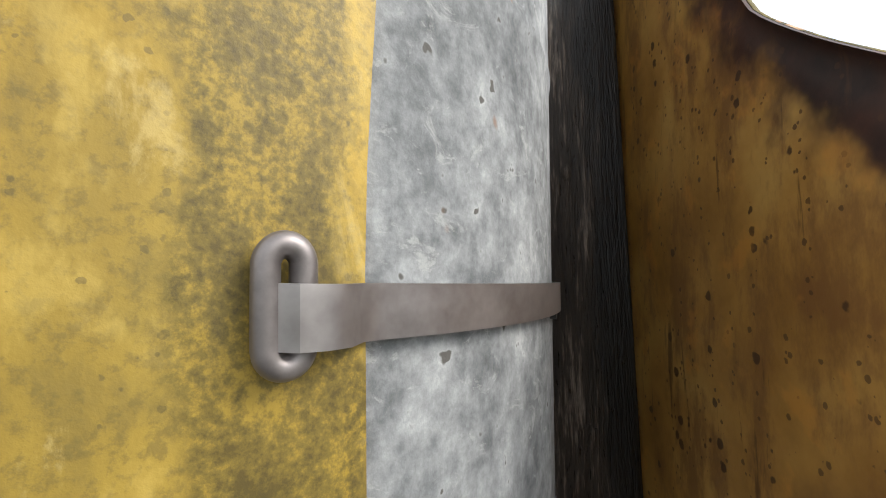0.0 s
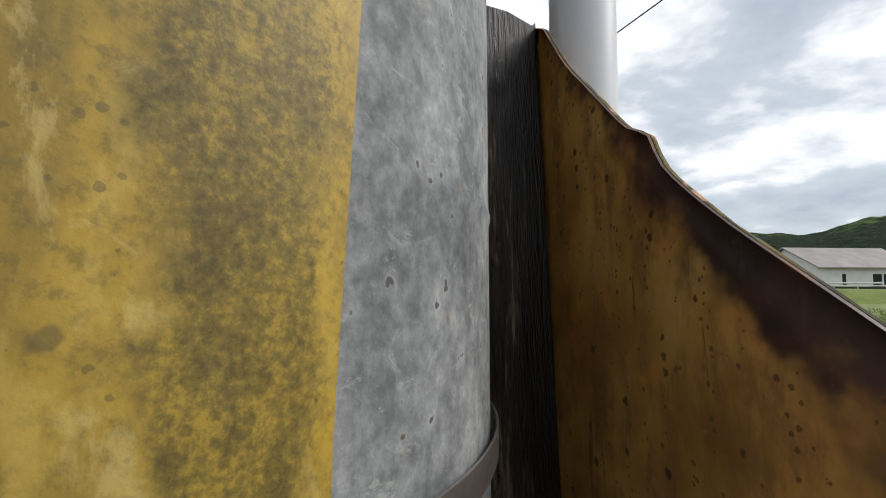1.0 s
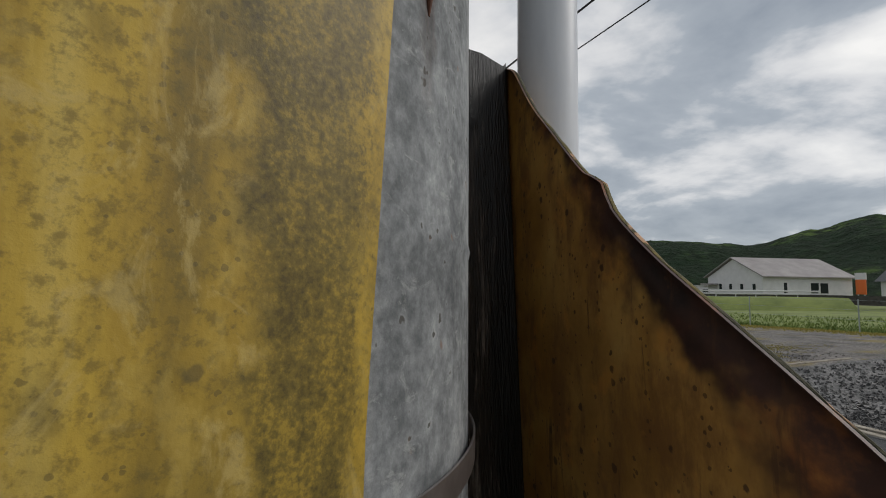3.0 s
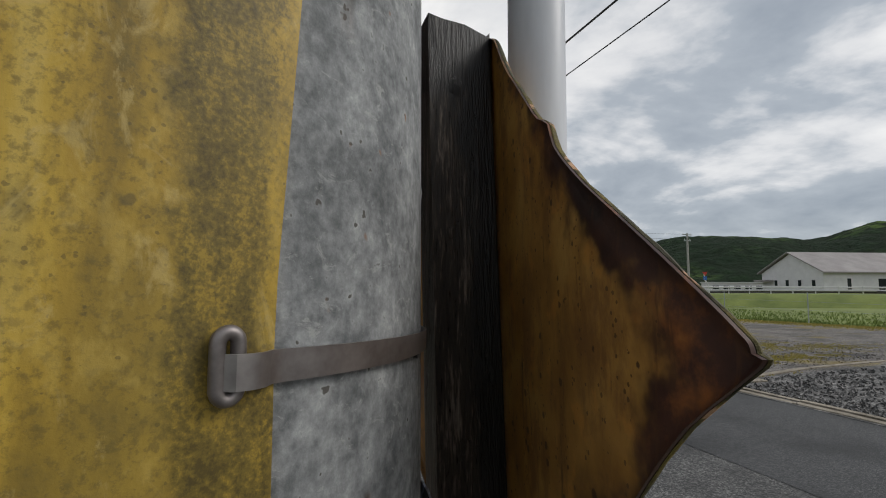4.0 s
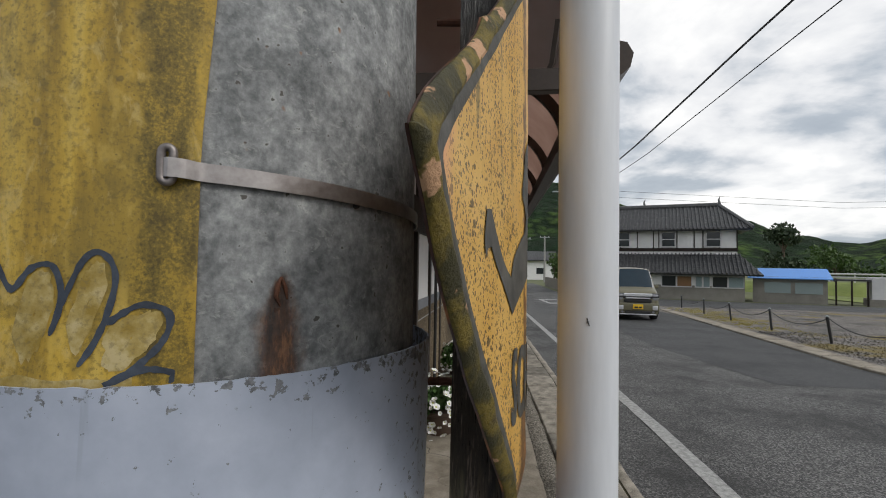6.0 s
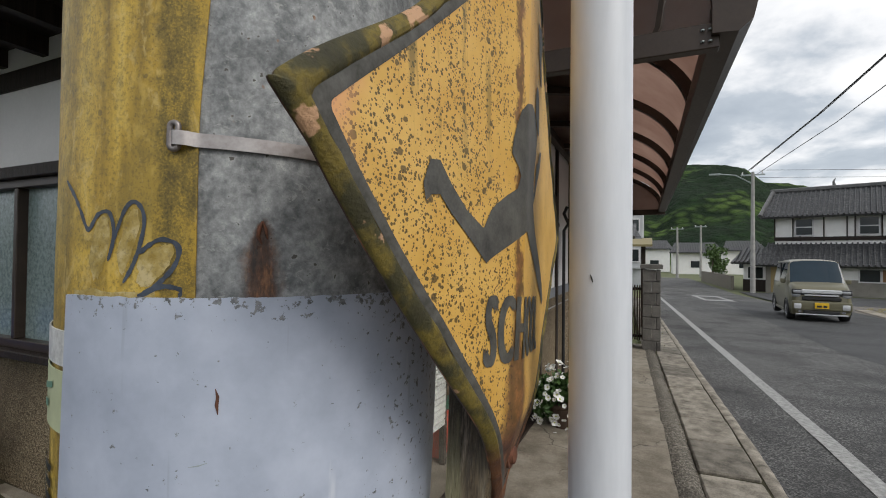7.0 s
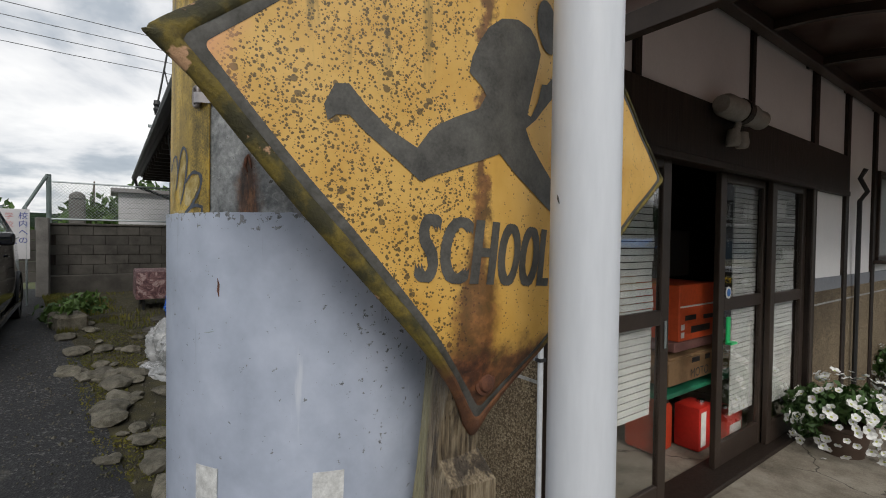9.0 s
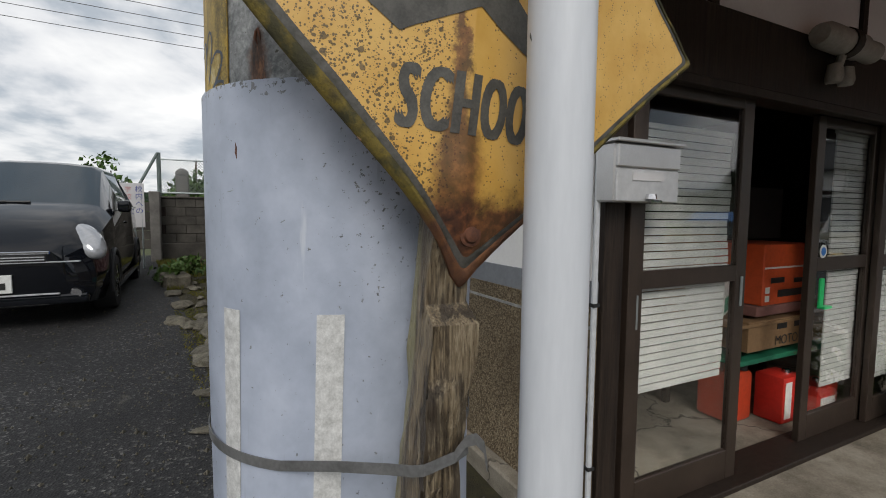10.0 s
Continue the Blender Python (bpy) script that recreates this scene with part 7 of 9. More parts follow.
part("upper_band", placed(boxed(0.55, 10.35, 1.22, 1.30, 3.72, 3.98), IM), "dark_wood", inn, "dark boards below the windows", smooth=False)
part("ridge", placed(boxed(0.0, 9.5, 3.7, 4.1, 7.5, 7.78, bevel=0.05), IM), "rooftile", inn)
for x in (3.8, 9.4):
    part("finial", placed(tube(bmesh.new(), [(x, 3.9, 7.7), (x - 0.06, 3.9, 8.05), (x + 0.05, 3.9, 8.3)], [0.12, 0.07, 0.02], 6), IM), "rooftile", inn)
for sgn, x in ((-1, -0.2), (1, 11.2)):
    part("verge", placed(tube(bmesh.new(), [(x, 0.5, 5.50), (0.2 if sgn < 0 else 9.3, 3.9, 7.65)], 0.14, 6), IM), "rooftile", inn)
part("gable_left", placed(prism(bmesh.new(), [(0.45, 0.9, 5.4), (0.45, 6.9, 5.4), (0.5, 3.9, 7.4)], (0.1, 0, 0)), IM), "dark_wood", inn, smooth=False)

shed = thing("blue_shed", (18.5, 37.5, -0.85), "low drab shed with a blue sheet roof", "shed")
SM = Matrix.Translation((18.2, 36.0, -0.85)) @ Matrix.Rotation(math.atan2(-2.4, 4.6), 4, "Z")
part("wall", placed(boxed(0, 4.2, 0, 3, 0, 1.9), SM), DRAB, shed, smooth=False)
part("roof", placed(prism(bmesh.new(), [(-0.3, -0.5, 1.75), (-0.3, 3.2, 2.45), (-0.3, 3.2, 2.5), (-0.3, -0.5, 1.8)], (4.75, 0, 0)), SM), plain("blue_sheet", (0.07, 0.25, 0.66), 0.5), shed, smooth=False)
for x in (0.7, 2.45):
    part("window", placed(boxed(x, x + 1.5, -0.05, 0, 0.75, 1.5), SM), plain("shed_pane", (0.30, 0.36, 0.36), 0.2), shed, smooth=False)
part("lean_to", placed(boxed(4.5, 6.4, 0.2, 2.4, 1.7, 1.82), SM), "dark_tile", shed, smooth=False)
for x in (4.6, 5.4, 6.2):
    part("lean_post", placed(boxed(x, x + 0.1, 0.2, 0.3, 0, 1.7), SM), "dark_wood", shed, smooth=False)
wb = thing("white_hut", (26, 34, -0.85), "plain white storage hut", "shed")
part("wall", placed(boxed(6.45, 8.05, 0.3, 2.3, 0.55, 1.95), SM), SIDING, wb, smooth=False)
part("plinth", placed(boxed(6.3, 8.3, 0.1, 2.5, -0.1, 0.55), SM), DRAB, wb, smooth=False)

# ---------------------------------------------------------------- up the street
PILLAR_Y = 8.75
pillar = thing("gate_pillar", (0.33, PILLAR_Y, -0.1), "grey block gate pillar with a flat cap", "pillar")
rnd = random.Random(3)
for k in range(7):
    z = -0.12 + 0.205 * k
    for j in (0, 1):
        o = 0.0 if k % 2 else 0.07
        x0, x1 = (0.19, 0.33 + o) if j == 0 else (0.335 + o, 0.475)
        part("block", boxed(x0, x1, PILLAR_Y - 0.2, PILLAR_Y + 0.2, z, z + 0.198, bevel=0.008), "stone_post", pillar)
part("cap", boxed(0.15, 0.51, PILLAR_Y - 0.24, PILLAR_Y + 0.24, 1.325, 1.40, bevel=0.01), "stone_post", pillar)
gate = thing("slat_gate", (-0.1, 9.0, -0.1), "brown vertical slat gate", "gate")
for k in range(15):
    x = -0.42 + 0.042 * k
    part("slat", boxed(x, x + 0.022, 9.0, 9.03, 0.02, 1.02), plain("gate_brown%d" % (k % 2), (0.075, 0.045, 0.03), 0.6) if k < 2 else bpy.data.materials["gate_brown%d" % (k % 2)], gate, smooth=False)
for z in (0.06, 0.92):
    part("gate_rail", boxed(-0.45, 0.19, 9.03, 9.06, z, z + 0.05), "dark_wood", gate, smooth=False)
annex = thing("annex", (-2, 15, -0.3), "weathered timber outbuilding with tiled porch", "building")
part("wall", boxed(-4.5, -0.35, 14.5, 18, -0.4, 2.1), "dark_wood", annex, smooth=False)
part("panel", boxed(-1.15, -0.4, 14.44, 14.5, 0.85, 1.5, bevel=0.01), "bronze", annex, smooth=False)
for x in (-0.95, -0.6):
    part("round_window", tube(bmesh.new(), [(x, 14.40, 1.17), (x, 14.445, 1.17)], 0.12, 16), plain("teal_pane%d" % int(-x * 10), (0.10, 0.30, 0.32), 0.2), annex)
part("porch_roof", prism(bmesh.new(), [(-3.2, 11.6, 1.78), (-3.2, 14.6, 2.05), (-3.2, 14.6, 2.10), (-3.2, 11.6, 1.83)], (3.55, 0, 0)), plain("porch_sheet", (0.24, 0.20, 0.10), 0.8), annex, "weathered yellow-grey porch roof", smooth=False)
part("porch_post", boxed(0.1, 0.2, 12.0, 12.1, -0.3, 1.8), "dark_wood", annex, smooth=False)
tiled((-5, 0.1), (-4.4, -0.4), 14.2, 16.4, 2.05, 2.95, "roof", Matrix.Identity(4), annex)
block = thing("concrete_building", (-3, 41, -0.9), "pale grey concrete three-storey building", "building")
GREY = worn("grey_render", (0.34, 0.35, 0.36), (0.50, 0.51, 0.52), 0.85, 0.8, 12, 0, 0.01)
part("wall", boxed(-9, -0.3, 40, 48, -0.9, 6.2), GREY, block, smooth=False)
for z in (1.2, 3.6):
    for x in (-3.9, -1.7):
        w = part("window", boxed(x, x + 1.2, 39.9, 40, z, z + 1.1), SIDING, block, "white framed window", smooth=False)
        part("pane", boxed(x + 0.08, x + 1.12, 39.88, 39.9, z + 0.08, z + 1.02), "dark_glass", w, smooth=False)
    part("ledge", boxed(-9, -0.2, 39.6, 40, z - 0.5, z - 0.35), GREY, block, smooth=False)
for k, (x, y, w, h) in enumerate(((6.6, 80, 6.4, 2.6), (0.9, 92, 5.0, 3.4), (13.5, 84, 5.0, 3.0))):
    b = thing("street_house", (x, y, -0.9), "white walled village house with grey tiled roof", "building", "street houses")
    part("wall", boxed(x - w / 2, x + w / 2, y, y + 6, -0.9, h), "plaster", b, smooth=False)
    tiled((x - w / 2 - 0.5, x + w / 2 + 0.5), (x - w / 2 + 0.4, x + w / 2 - 0.4), y - 0.6, y + 3, h - 0.1, h + 1.5, "roof", Matrix.Identity(4), b, 0.34)
    part("window", boxed(x - 0.7, x + 0.7, y - 0.05, y, 0.2, 1.2), "dark_glass", b, smooth=False)
part_wall = thing("garden_wall", (6, 46, -0.9), "pale low garden wall along the street", "wall", kind="structure")
part("wall_run", prism(bmesh.new(), [(5.9, 41, -0.9), (6.1, 41, -0.9), (5.4, 56, -0.9), (5.2, 56, -0.9)], (0, 0, 1.15)), "slab", part_wall, smooth=False)

# ---------------------------------------------------------------- chain posts at the lot
chainset = thing("chain_fence", (7.0, 9, 0), "black posts with sagging chain round the lot", "fence")
CP = [(7.47, 8.98), (7.80, 11.7), (8.0, 14.5), (8.36, 17.7), (8.78, 21.0), (9.4, 25.2)]
for k, (x, y) in enumerate(CP):
    z = ground_z(x, y)
    lean = Vector(((-0.07, -0.09, -0.05, -0.06, 0.0, 0.0)[k], 0.03, 0))
    part("post", tube(bmesh.new(), [Vector((x, y, z - 0.1)), Vector((x, y, z + 0.63)) + lean], 0.032, 8), "black", chainset)
    part("cap", lathe(bmesh.new(), [(0.0, 0.67), (0.02, 0.665), (0.034, 0.64), (0.034, 0.63)], (x + lean.x, y + lean.y, z), 8), "galv", chainset)
for (xa, ya), (xb, yb) in zip(CP, CP[1:]):
    pts = [Vector((xa + (xb - xa) * t - 0.06, ya + (yb - ya) * t + 0.03, ground_z(xa, ya + (yb - ya) * t) + 0.60 - 1.0 * t * (1 - t))) for t in span(0, 1, 12)]
    part("chain", tube(bmesh.new(), pts, 0.012, 5), "black", chainset)
tagged(part("boulder", boulder(bmesh.new(), (7.66, 8.74, 0.02), (0.17, 0.18, 0.185), 3.0), "rock"), "grey boulder beside the chain posts", "rock")


# ---------------------------------------------------------------- vehicles
def paint(name, colour, rough=0.22):
    def build(n, link, bsdf, co):
        f = noise_of(n, link, co, 3, 4, 0.6)
        link(ramp(n, link, f, ((0.3, tuple(0.85 * c for c in colour)), (0.7, colour))), bsdf.inputs["Base Color"])
        bsdf.inputs["Roughness"].default_value = rough
        bsdf.inputs["Coat Weight"].default_value = 0.35
        bsdf.inputs["Coat Roughness"].default_value = 0.03
        bsdf.inputs["Specular IOR Level"].default_value = 0.3
    return material(name, build)


CAR_GLASS = paint("car_glass", (0.018, 0.034, 0.048), 0.03)
SILVER = plain("silver_trim", (0.62, 0.63, 0.65), 0.35, 0.45)
CHROME = plain("chrome", (0.62, 0.62, 0.64), 0.12, 1.0)
LENS = plain("lamp_lens", (0.42, 0.43, 0.45), 0.08, 0.3, 1.0)
TYRE = plain("tyre_rubber", (0.02, 0.02, 0.02), 0.8)
PLATE_W, PLATE_Y = plain("plate_white", (0.75, 0.76, 0.74), 0.5), plain("plate_yellow", (0.80, 0.50, 0.02), 0.5)
AMBER = plain("amber_lens", (0.6, 0.2, 0.03), 0.2)


def car(m, stations, glass_rows, wheels, wheel_r, body, plate, label, lamp, wide_grille, name="car"):
    """A car lofted from cross-sections, nose at local x = 0 and tail along +x.
    A station: x, underside, half width there, flank height and half width, belt height and half width, roof edge height and half width, top."""
    c = thing(name, m.translation, label, "car")
    secs = []
    for x, zb, hb, zm, hm, zt, ht, zr, hr, zc in stations:
        half = [(0.0, zb), (hb, zb), (hm, (zb + zm) / 2), (hm + 0.01, zm), (ht, zt), (hr, zr), (hr * 0.86, zr + (zc - zr) * 0.62), (hr * 0.45, zr + (zc - zr) * 0.93), (0.0, zc)]
        secs.append([Vector((x, -y, z)) for y, z in half] + [Vector((x, y, z)) for y, z in half[-2:0:-1]])
    skin, glass = bmesh.new(), bmesh.new()
    n = len(secs[0])
    upper = {4: "side", 5: "roof", 6: "roof", 7: "roof", 8: "roof", 9: "roof", 10: "roof", 11: "side"}
    for i in range(len(secs) - 1):
        for k in range(n):
            quad = [secs[i][k], secs[i][(k + 1) % n], secs[i + 1][(k + 1) % n], secs[i + 1][k]]
            kind = upper.get(k)
            to_glass = (kind == "roof" and glass_rows.get(i) in ("screen",)) or (kind == "side" and glass_rows.get(i) == "side")
            bm = glass if to_glass else skin
            bm.faces.new([bm.verts.new(v) for v in quad])
    for sec, flip in ((secs[0], True), (secs[-1], False)):
        vs = [skin.verts.new(v) for v in sec]
        skin.faces.new(vs[::-1] if flip else vs)
    for bm in (skin, glass):
        bmesh.ops.remove_doubles(bm, verts=bm.verts, dist=0.0005)
    part("body", placed(skin, m), body, c)
    part("window_glass", placed(glass, m), CAR_GLASS, c, "dark tinted glass")
    hw = max(s[4] for s in stations)
    for x in wheels:
        for sgn in (-1, 1):
            bm = bmesh.new()
            lathe(bm, [(wheel_r * 0.62, -0.10), (wheel_r * 0.94, -0.10), (wheel_r, -0.06), (wheel_r, 0.06), (wheel_r * 0.94, 0.10), (wheel_r * 0.62, 0.10)], (0, 0, 0), 24)
            tyre = part("tyre", placed(bm, m @ Matrix.Translation((x, sgn * (hw - 0.085), wheel_r)) @ Matrix.Rotation(math.pi / 2, 4, "X")), TYRE, c)
            bm = bmesh.new()
            lathe(bm, [(0.0, 0.085), (wheel_r * 0.16, 0.085), (wheel_r * 0.2, 0.06), (wheel_r * 0.58, 0.075), (wheel_r * 0.63, 0.09), (wheel_r * 0.63, -0.09)], (0, 0, 0), 24)
            for k in range(5):
                box(bm, -0.028, 0.028, 0.03, wheel_r * 0.6, 0.06, 0.098, m=Matrix.Rotation(k * 2 * math.pi / 5, 4, "Z"))
            part("rim", placed(bm, m @ Matrix.Translation((x, sgn * (hw - 0.085), wheel_r)) @ Matrix.Rotation(math.pi / 2 * (-sgn if sgn < 0 else 1) * (1 if sgn < 0 else -1), 4, "X")), CHROME, tyre, "spoked alloy rim")
            arch = bmesh.new()
            tube(arch, [(x + (wheel_r + 0.05) * math.cos(t), sgn * (hw + 0.002), wheel_r + (wheel_r + 0.05) * math.sin(t)) for t in span(-0.2, math.pi + 0.2, 14)], 0.022, 6)
            part("wheel_arch", placed(arch, m), "black", c)
    for sgn in (-1, 1):
        bm = bmesh.new()
        made = bmesh.ops.create_icosphere(bm, subdivisions=3, radius=1.0)["verts"]
        for v in made:
            v.co = Vector((v.co.x * lamp[3], v.co.y * lamp[4], v.co.z * lamp[5])) + Vector((lamp[0], sgn * lamp[1], lamp[2]))
        if lamp[6]:
            bmesh.ops.transform(bm, matrix=Matrix.Translation((lamp[0], sgn * lamp[1], lamp[2])) @ Matrix.Rotation(-sgn * lamp[6], 4, "Z") @ Matrix.Rotation(-0.5, 4, "Y") @ Matrix.Translation((-lamp[0], -sgn * lamp[1], -lamp[2])), verts=bm.verts)
        hl = part("headlight", placed(bm, m), LENS, c, "clear headlight")
        bm = tube(bmesh.new(), [(0.06, sgn * (hw - 0.22), 0.30), (stations[0][0] - 0.01, sgn * (hw - 0.23), 0.30)], 0.045, 12)
        part("fog_lamp", placed(bm, m), CHROME, c, "round chrome fog lamp")
        mx = stations[3][0] + 0.28
        bm = boxed(mx, mx + 0.12, sgn * (hw + 0.06) - 0.07, sgn * (hw + 0.06) + 0.07, stations[4][5] + 0.03, stations[4][5] + 0.17, bevel=0.04, seg=3)
        part("mirror", placed(bm, m), body, c)
        bm = boxed(1.95, 2.12, sgn * (hw + 0.005) - 0.012, sgn * (hw + 0.005) + 0.012, stations[4][5] - 0.12, stations[4][5] - 0.09, bevel=0.006)
        part("door_handle", placed(bm, m), body, c)
        part("sill", placed(boxed(stations[1][0] + 0.7, stations[-1][0] - 0.8, sgn * hw - 0.02, sgn * hw + 0.012, 0.20, 0.28, bevel=0.01), m), body, c)
    gx = stations[0][0]
    gr = part("grille", placed(boxed(gx - 0.012, gx + 0.05, -wide_grille, wide_grille, stations[0][7] - 0.09, stations[0][7] + 0.01, bevel=0.012), m), "black", c)
    part("grille_bar", placed(boxed(gx - 0.022, gx + 0.02, -wide_grille - 0.02, wide_grille + 0.02, stations[0][7] - 0.005, stations[0][7] + 0.022, bevel=0.006), m), CHROME, gr)
    part("air_intake", placed(boxed(gx - 0.008, gx + 0.05, -0.42, 0.42, 0.20, 0.28, bevel=0.01), m), "black", c)
    pl = part("number_plate", placed(boxed(gx - 0.03, gx + 0.0, -0.165, 0.165, 0.335, 0.50, bevel=0.004), m), plate, c, "plain number plate")
    for y0, y1 in ((-0.12, -0.03), (0.0, 0.12)):
        part("bar", placed(boxed(gx - 0.034, gx - 0.0305, y0, y1, 0.37, 0.43), m), "black", pl, smooth=False)
    return c


HATCH = [(0.0, 0.24, 0.52, 0.40, 0.56, 0.56, 0.54, 0.62, 0.50, 0.64), (0.10, 0.19, 0.70, 0.42, 0.76, 0.66, 0.72, 0.72, 0.62, 0.75), (0.40, 0.18, 0.78, 0.46, 0.83, 0.80, 0.79, 0.88, 0.66, 0.92), (0.95, 0.18, 0.80, 0.52, 0.845, 0.93, 0.82, 1.00, 0.70, 1.04),
         (1.02, 0.18, 0.80, 0.52, 0.845, 0.95, 0.82, 1.02, 0.70, 1.06), (1.85, 0.18, 0.80, 0.55, 0.85, 0.99, 0.83, 1.42, 0.62, 1.50), (1.95, 0.18, 0.80, 0.55, 0.85, 0.995, 0.83, 1.45, 0.63, 1.525), (2.7, 0.18, 0.80, 0.56, 0.85, 1.01, 0.83, 1.47, 0.64, 1.55), (2.8, 0.18, 0.80, 0.56, 0.85, 1.015, 0.83, 1.47, 0.64, 1.55),
         (3.55, 0.19, 0.80, 0.56, 0.84, 1.04, 0.82, 1.42, 0.62, 1.50), (4.0, 0.22, 0.78, 0.58, 0.82, 1.02, 0.78, 1.12, 0.62, 1.18), (4.2, 0.30, 0.70, 0.60, 0.76, 0.9, 0.72, 0.95, 0.60, 0.98)]
BLACK_PAINT = paint("black_paint", (0.006, 0.007, 0.010), 0.06)
HATCH_TALL = [(q[0], q[1], q[2], q[3] * 1.08, q[4], q[5] * 1.10, q[6], q[7] * 1.11, q[8], q[9] * 1.11) for q in HATCH]
CM = pose(-4.85, -1.73, 0.235, 0, 0, 182.5)
hatch = car(CM, HATCH_TALL, {4: "screen", 5: "", 6: "side", 8: "side", 9: "screen"}, (0.78, 3.38), 0.305, BLACK_PAINT, PLATE_W, "glossy black hatchback parked on the dark asphalt", (0.32, 0.655, 0.80, 0.34, 0.15, 0.125, 0.55), 0.42)
part("bonnet_emblem", placed(tube(bmesh.new(), [(-0.02, 0.0, 0.74), (0.03, 0.0, 0.80)], [0.05, 0.03], 8), CM), "black", hatch, "small dark badge")
for z0, z1, wd, dx in ((0.60, 0.612, 0.66, -0.012), (0.30, 0.315, 0.50, -0.02)):
    part("bumper_line", placed(boxed(dx, 0.12, -wd, wd, z0, z1, bevel=0.003), CM), SILVER, hatch, "thin bright bumper line")
part("bumper", placed(boxed(-0.015, 0.16, -0.72, 0.72, 0.20, 0.30, bevel=0.04, seg=3), CM), BLACK_PAINT, hatch)
part("grille_bars", placed(boxed(-0.02, 0.02, -0.40, 0.40, 0.625, 0.635, bevel=0.002), CM), SILVER, hatch, "fine silver grille line")
part("grille_bars", placed(boxed(-0.02, 0.02, -0.40, 0.40, 0.650, 0.660, bevel=0.002), CM), SILVER, hatch, "fine silver grille line")
for sgn in (-1, 1):
    part("window_trim", placed(tube(bmesh.new(), [(1.25, 0.845 * sgn, 1.11), (2.2, 0.86 * sgn, 1.125), (3.4, 0.845 * sgn, 1.15)], 0.012, 6), CM), SILVER, hatch, "bright trim below the side windows")
    part("lip_trim", placed(tube(bmesh.new(), [(0.02, 0.42 * sgn, 0.44), (0.05, 0.60 * sgn, 0.45), (0.16, 0.74 * sgn, 0.47)], 0.010, 6), CM), SILVER, hatch, "thin bright lip over the fog lamp")
    part("lamp_projector", placed(tube(bmesh.new(), [(0.155, 0.60 * sgn, 0.77), (0.30, 0.60 * sgn, 0.80)], 0.05, 14), CM), CHROME, hatch, "round chrome lamp projector")
    part("wiper", placed(tube(bmesh.new(), [(1.0, 0.1 * sgn, 1.18), (1.02, 0.1 * sgn + 0.5, 1.17)], 0.012, 5), CM), "black", hatch)

WAGON = [(0.0, 0.26, 0.58, 0.45, 0.62, 0.70, 0.60, 0.86, 0.56, 0.90), (0.07, 0.20, 0.66, 0.48, 0.70, 0.78, 0.68, 0.95, 0.62, 1.00), (0.30, 0.19, 0.69, 0.52, 0.725, 0.98, 0.70, 1.05, 0.64, 1.09), (0.48, 0.19, 0.69, 0.55, 0.73, 1.05, 0.71, 1.10, 0.66, 1.13),
         (0.52, 0.19, 0.69, 0.55, 0.735, 1.06, 0.71, 1.12, 0.66, 1.15), (0.95, 0.19, 0.69, 0.58, 0.735, 1.08, 0.71, 1.70, 0.60, 1.80), (1.05, 0.19, 0.69, 0.58, 0.735, 1.08, 0.71, 1.73, 0.61, 1.83), (2.0, 0.19, 0.69, 0.58, 0.735, 1.08, 0.71, 1.74, 0.61, 1.85), (2.1, 0.19, 0.69, 0.58, 0.735, 1.08, 0.71, 1.74, 0.61, 1.85),
         (3.15, 0.2, 0.69, 0.58, 0.735, 1.08, 0.71, 1.70, 0.60, 1.80), (3.35, 0.25, 0.68, 0.58, 0.72, 1.05, 0.70, 1.4, 0.62, 1.48), (3.4, 0.3, 0.66, 0.58, 0.70, 1.0, 0.68, 1.1, 0.62, 1.14)]
OLIVE = paint("olive_paint", (0.15, 0.14, 0.09), 0.3)
wagon_m = pose(4.86, 16.7, ground_z(5, 16.7) + 0.0, 0, 0, 86)
wagon = car(wagon_m, WAGON, {4: "screen", 6: "side", 8: "side", 9: ""}, (0.62, 2.95), 0.29, OLIVE, PLATE_Y, "olive boxy kei wagon with a chrome nose bar", (0.05, 0.57, 0.80, 0.08, 0.13, 0.115, 0.0), 0.50, "kei_wagon")
part("nose_bar", placed(boxed(-0.06, 0.05, -0.47, 0.47, 0.83, 0.94, bevel=0.02), wagon_m), SILVER, wagon, "broad silver nose bar")
part("lower_grille", placed(boxed(-0.045, 0.05, -0.46, 0.46, 0.62, 0.74, bevel=0.03), wagon_m), "black", wagon)
part("grille_mesh", placed(boxed(-0.05, 0.0, -0.40, 0.40, 0.755, 0.80, bevel=0.01), wagon_m), SILVER, wagon, "thin silver grille line")
part("bumper", placed(boxed(-0.055, 0.10, -0.70, 0.70, 0.33, 0.60, bevel=0.05, seg=3), wagon_m), OLIVE, wagon)
part("bumper_trim", placed(boxed(-0.065, 0.06, -0.42, 0.42, 0.235, 0.33, bevel=0.02), wagon_m), "black", wagon)
part("skid_trim", placed(boxed(-0.07, 0.06, -0.60, 0.60, 0.20, 0.235, bevel=0.01), wagon_m), SILVER, wagon, "silver lower trim")
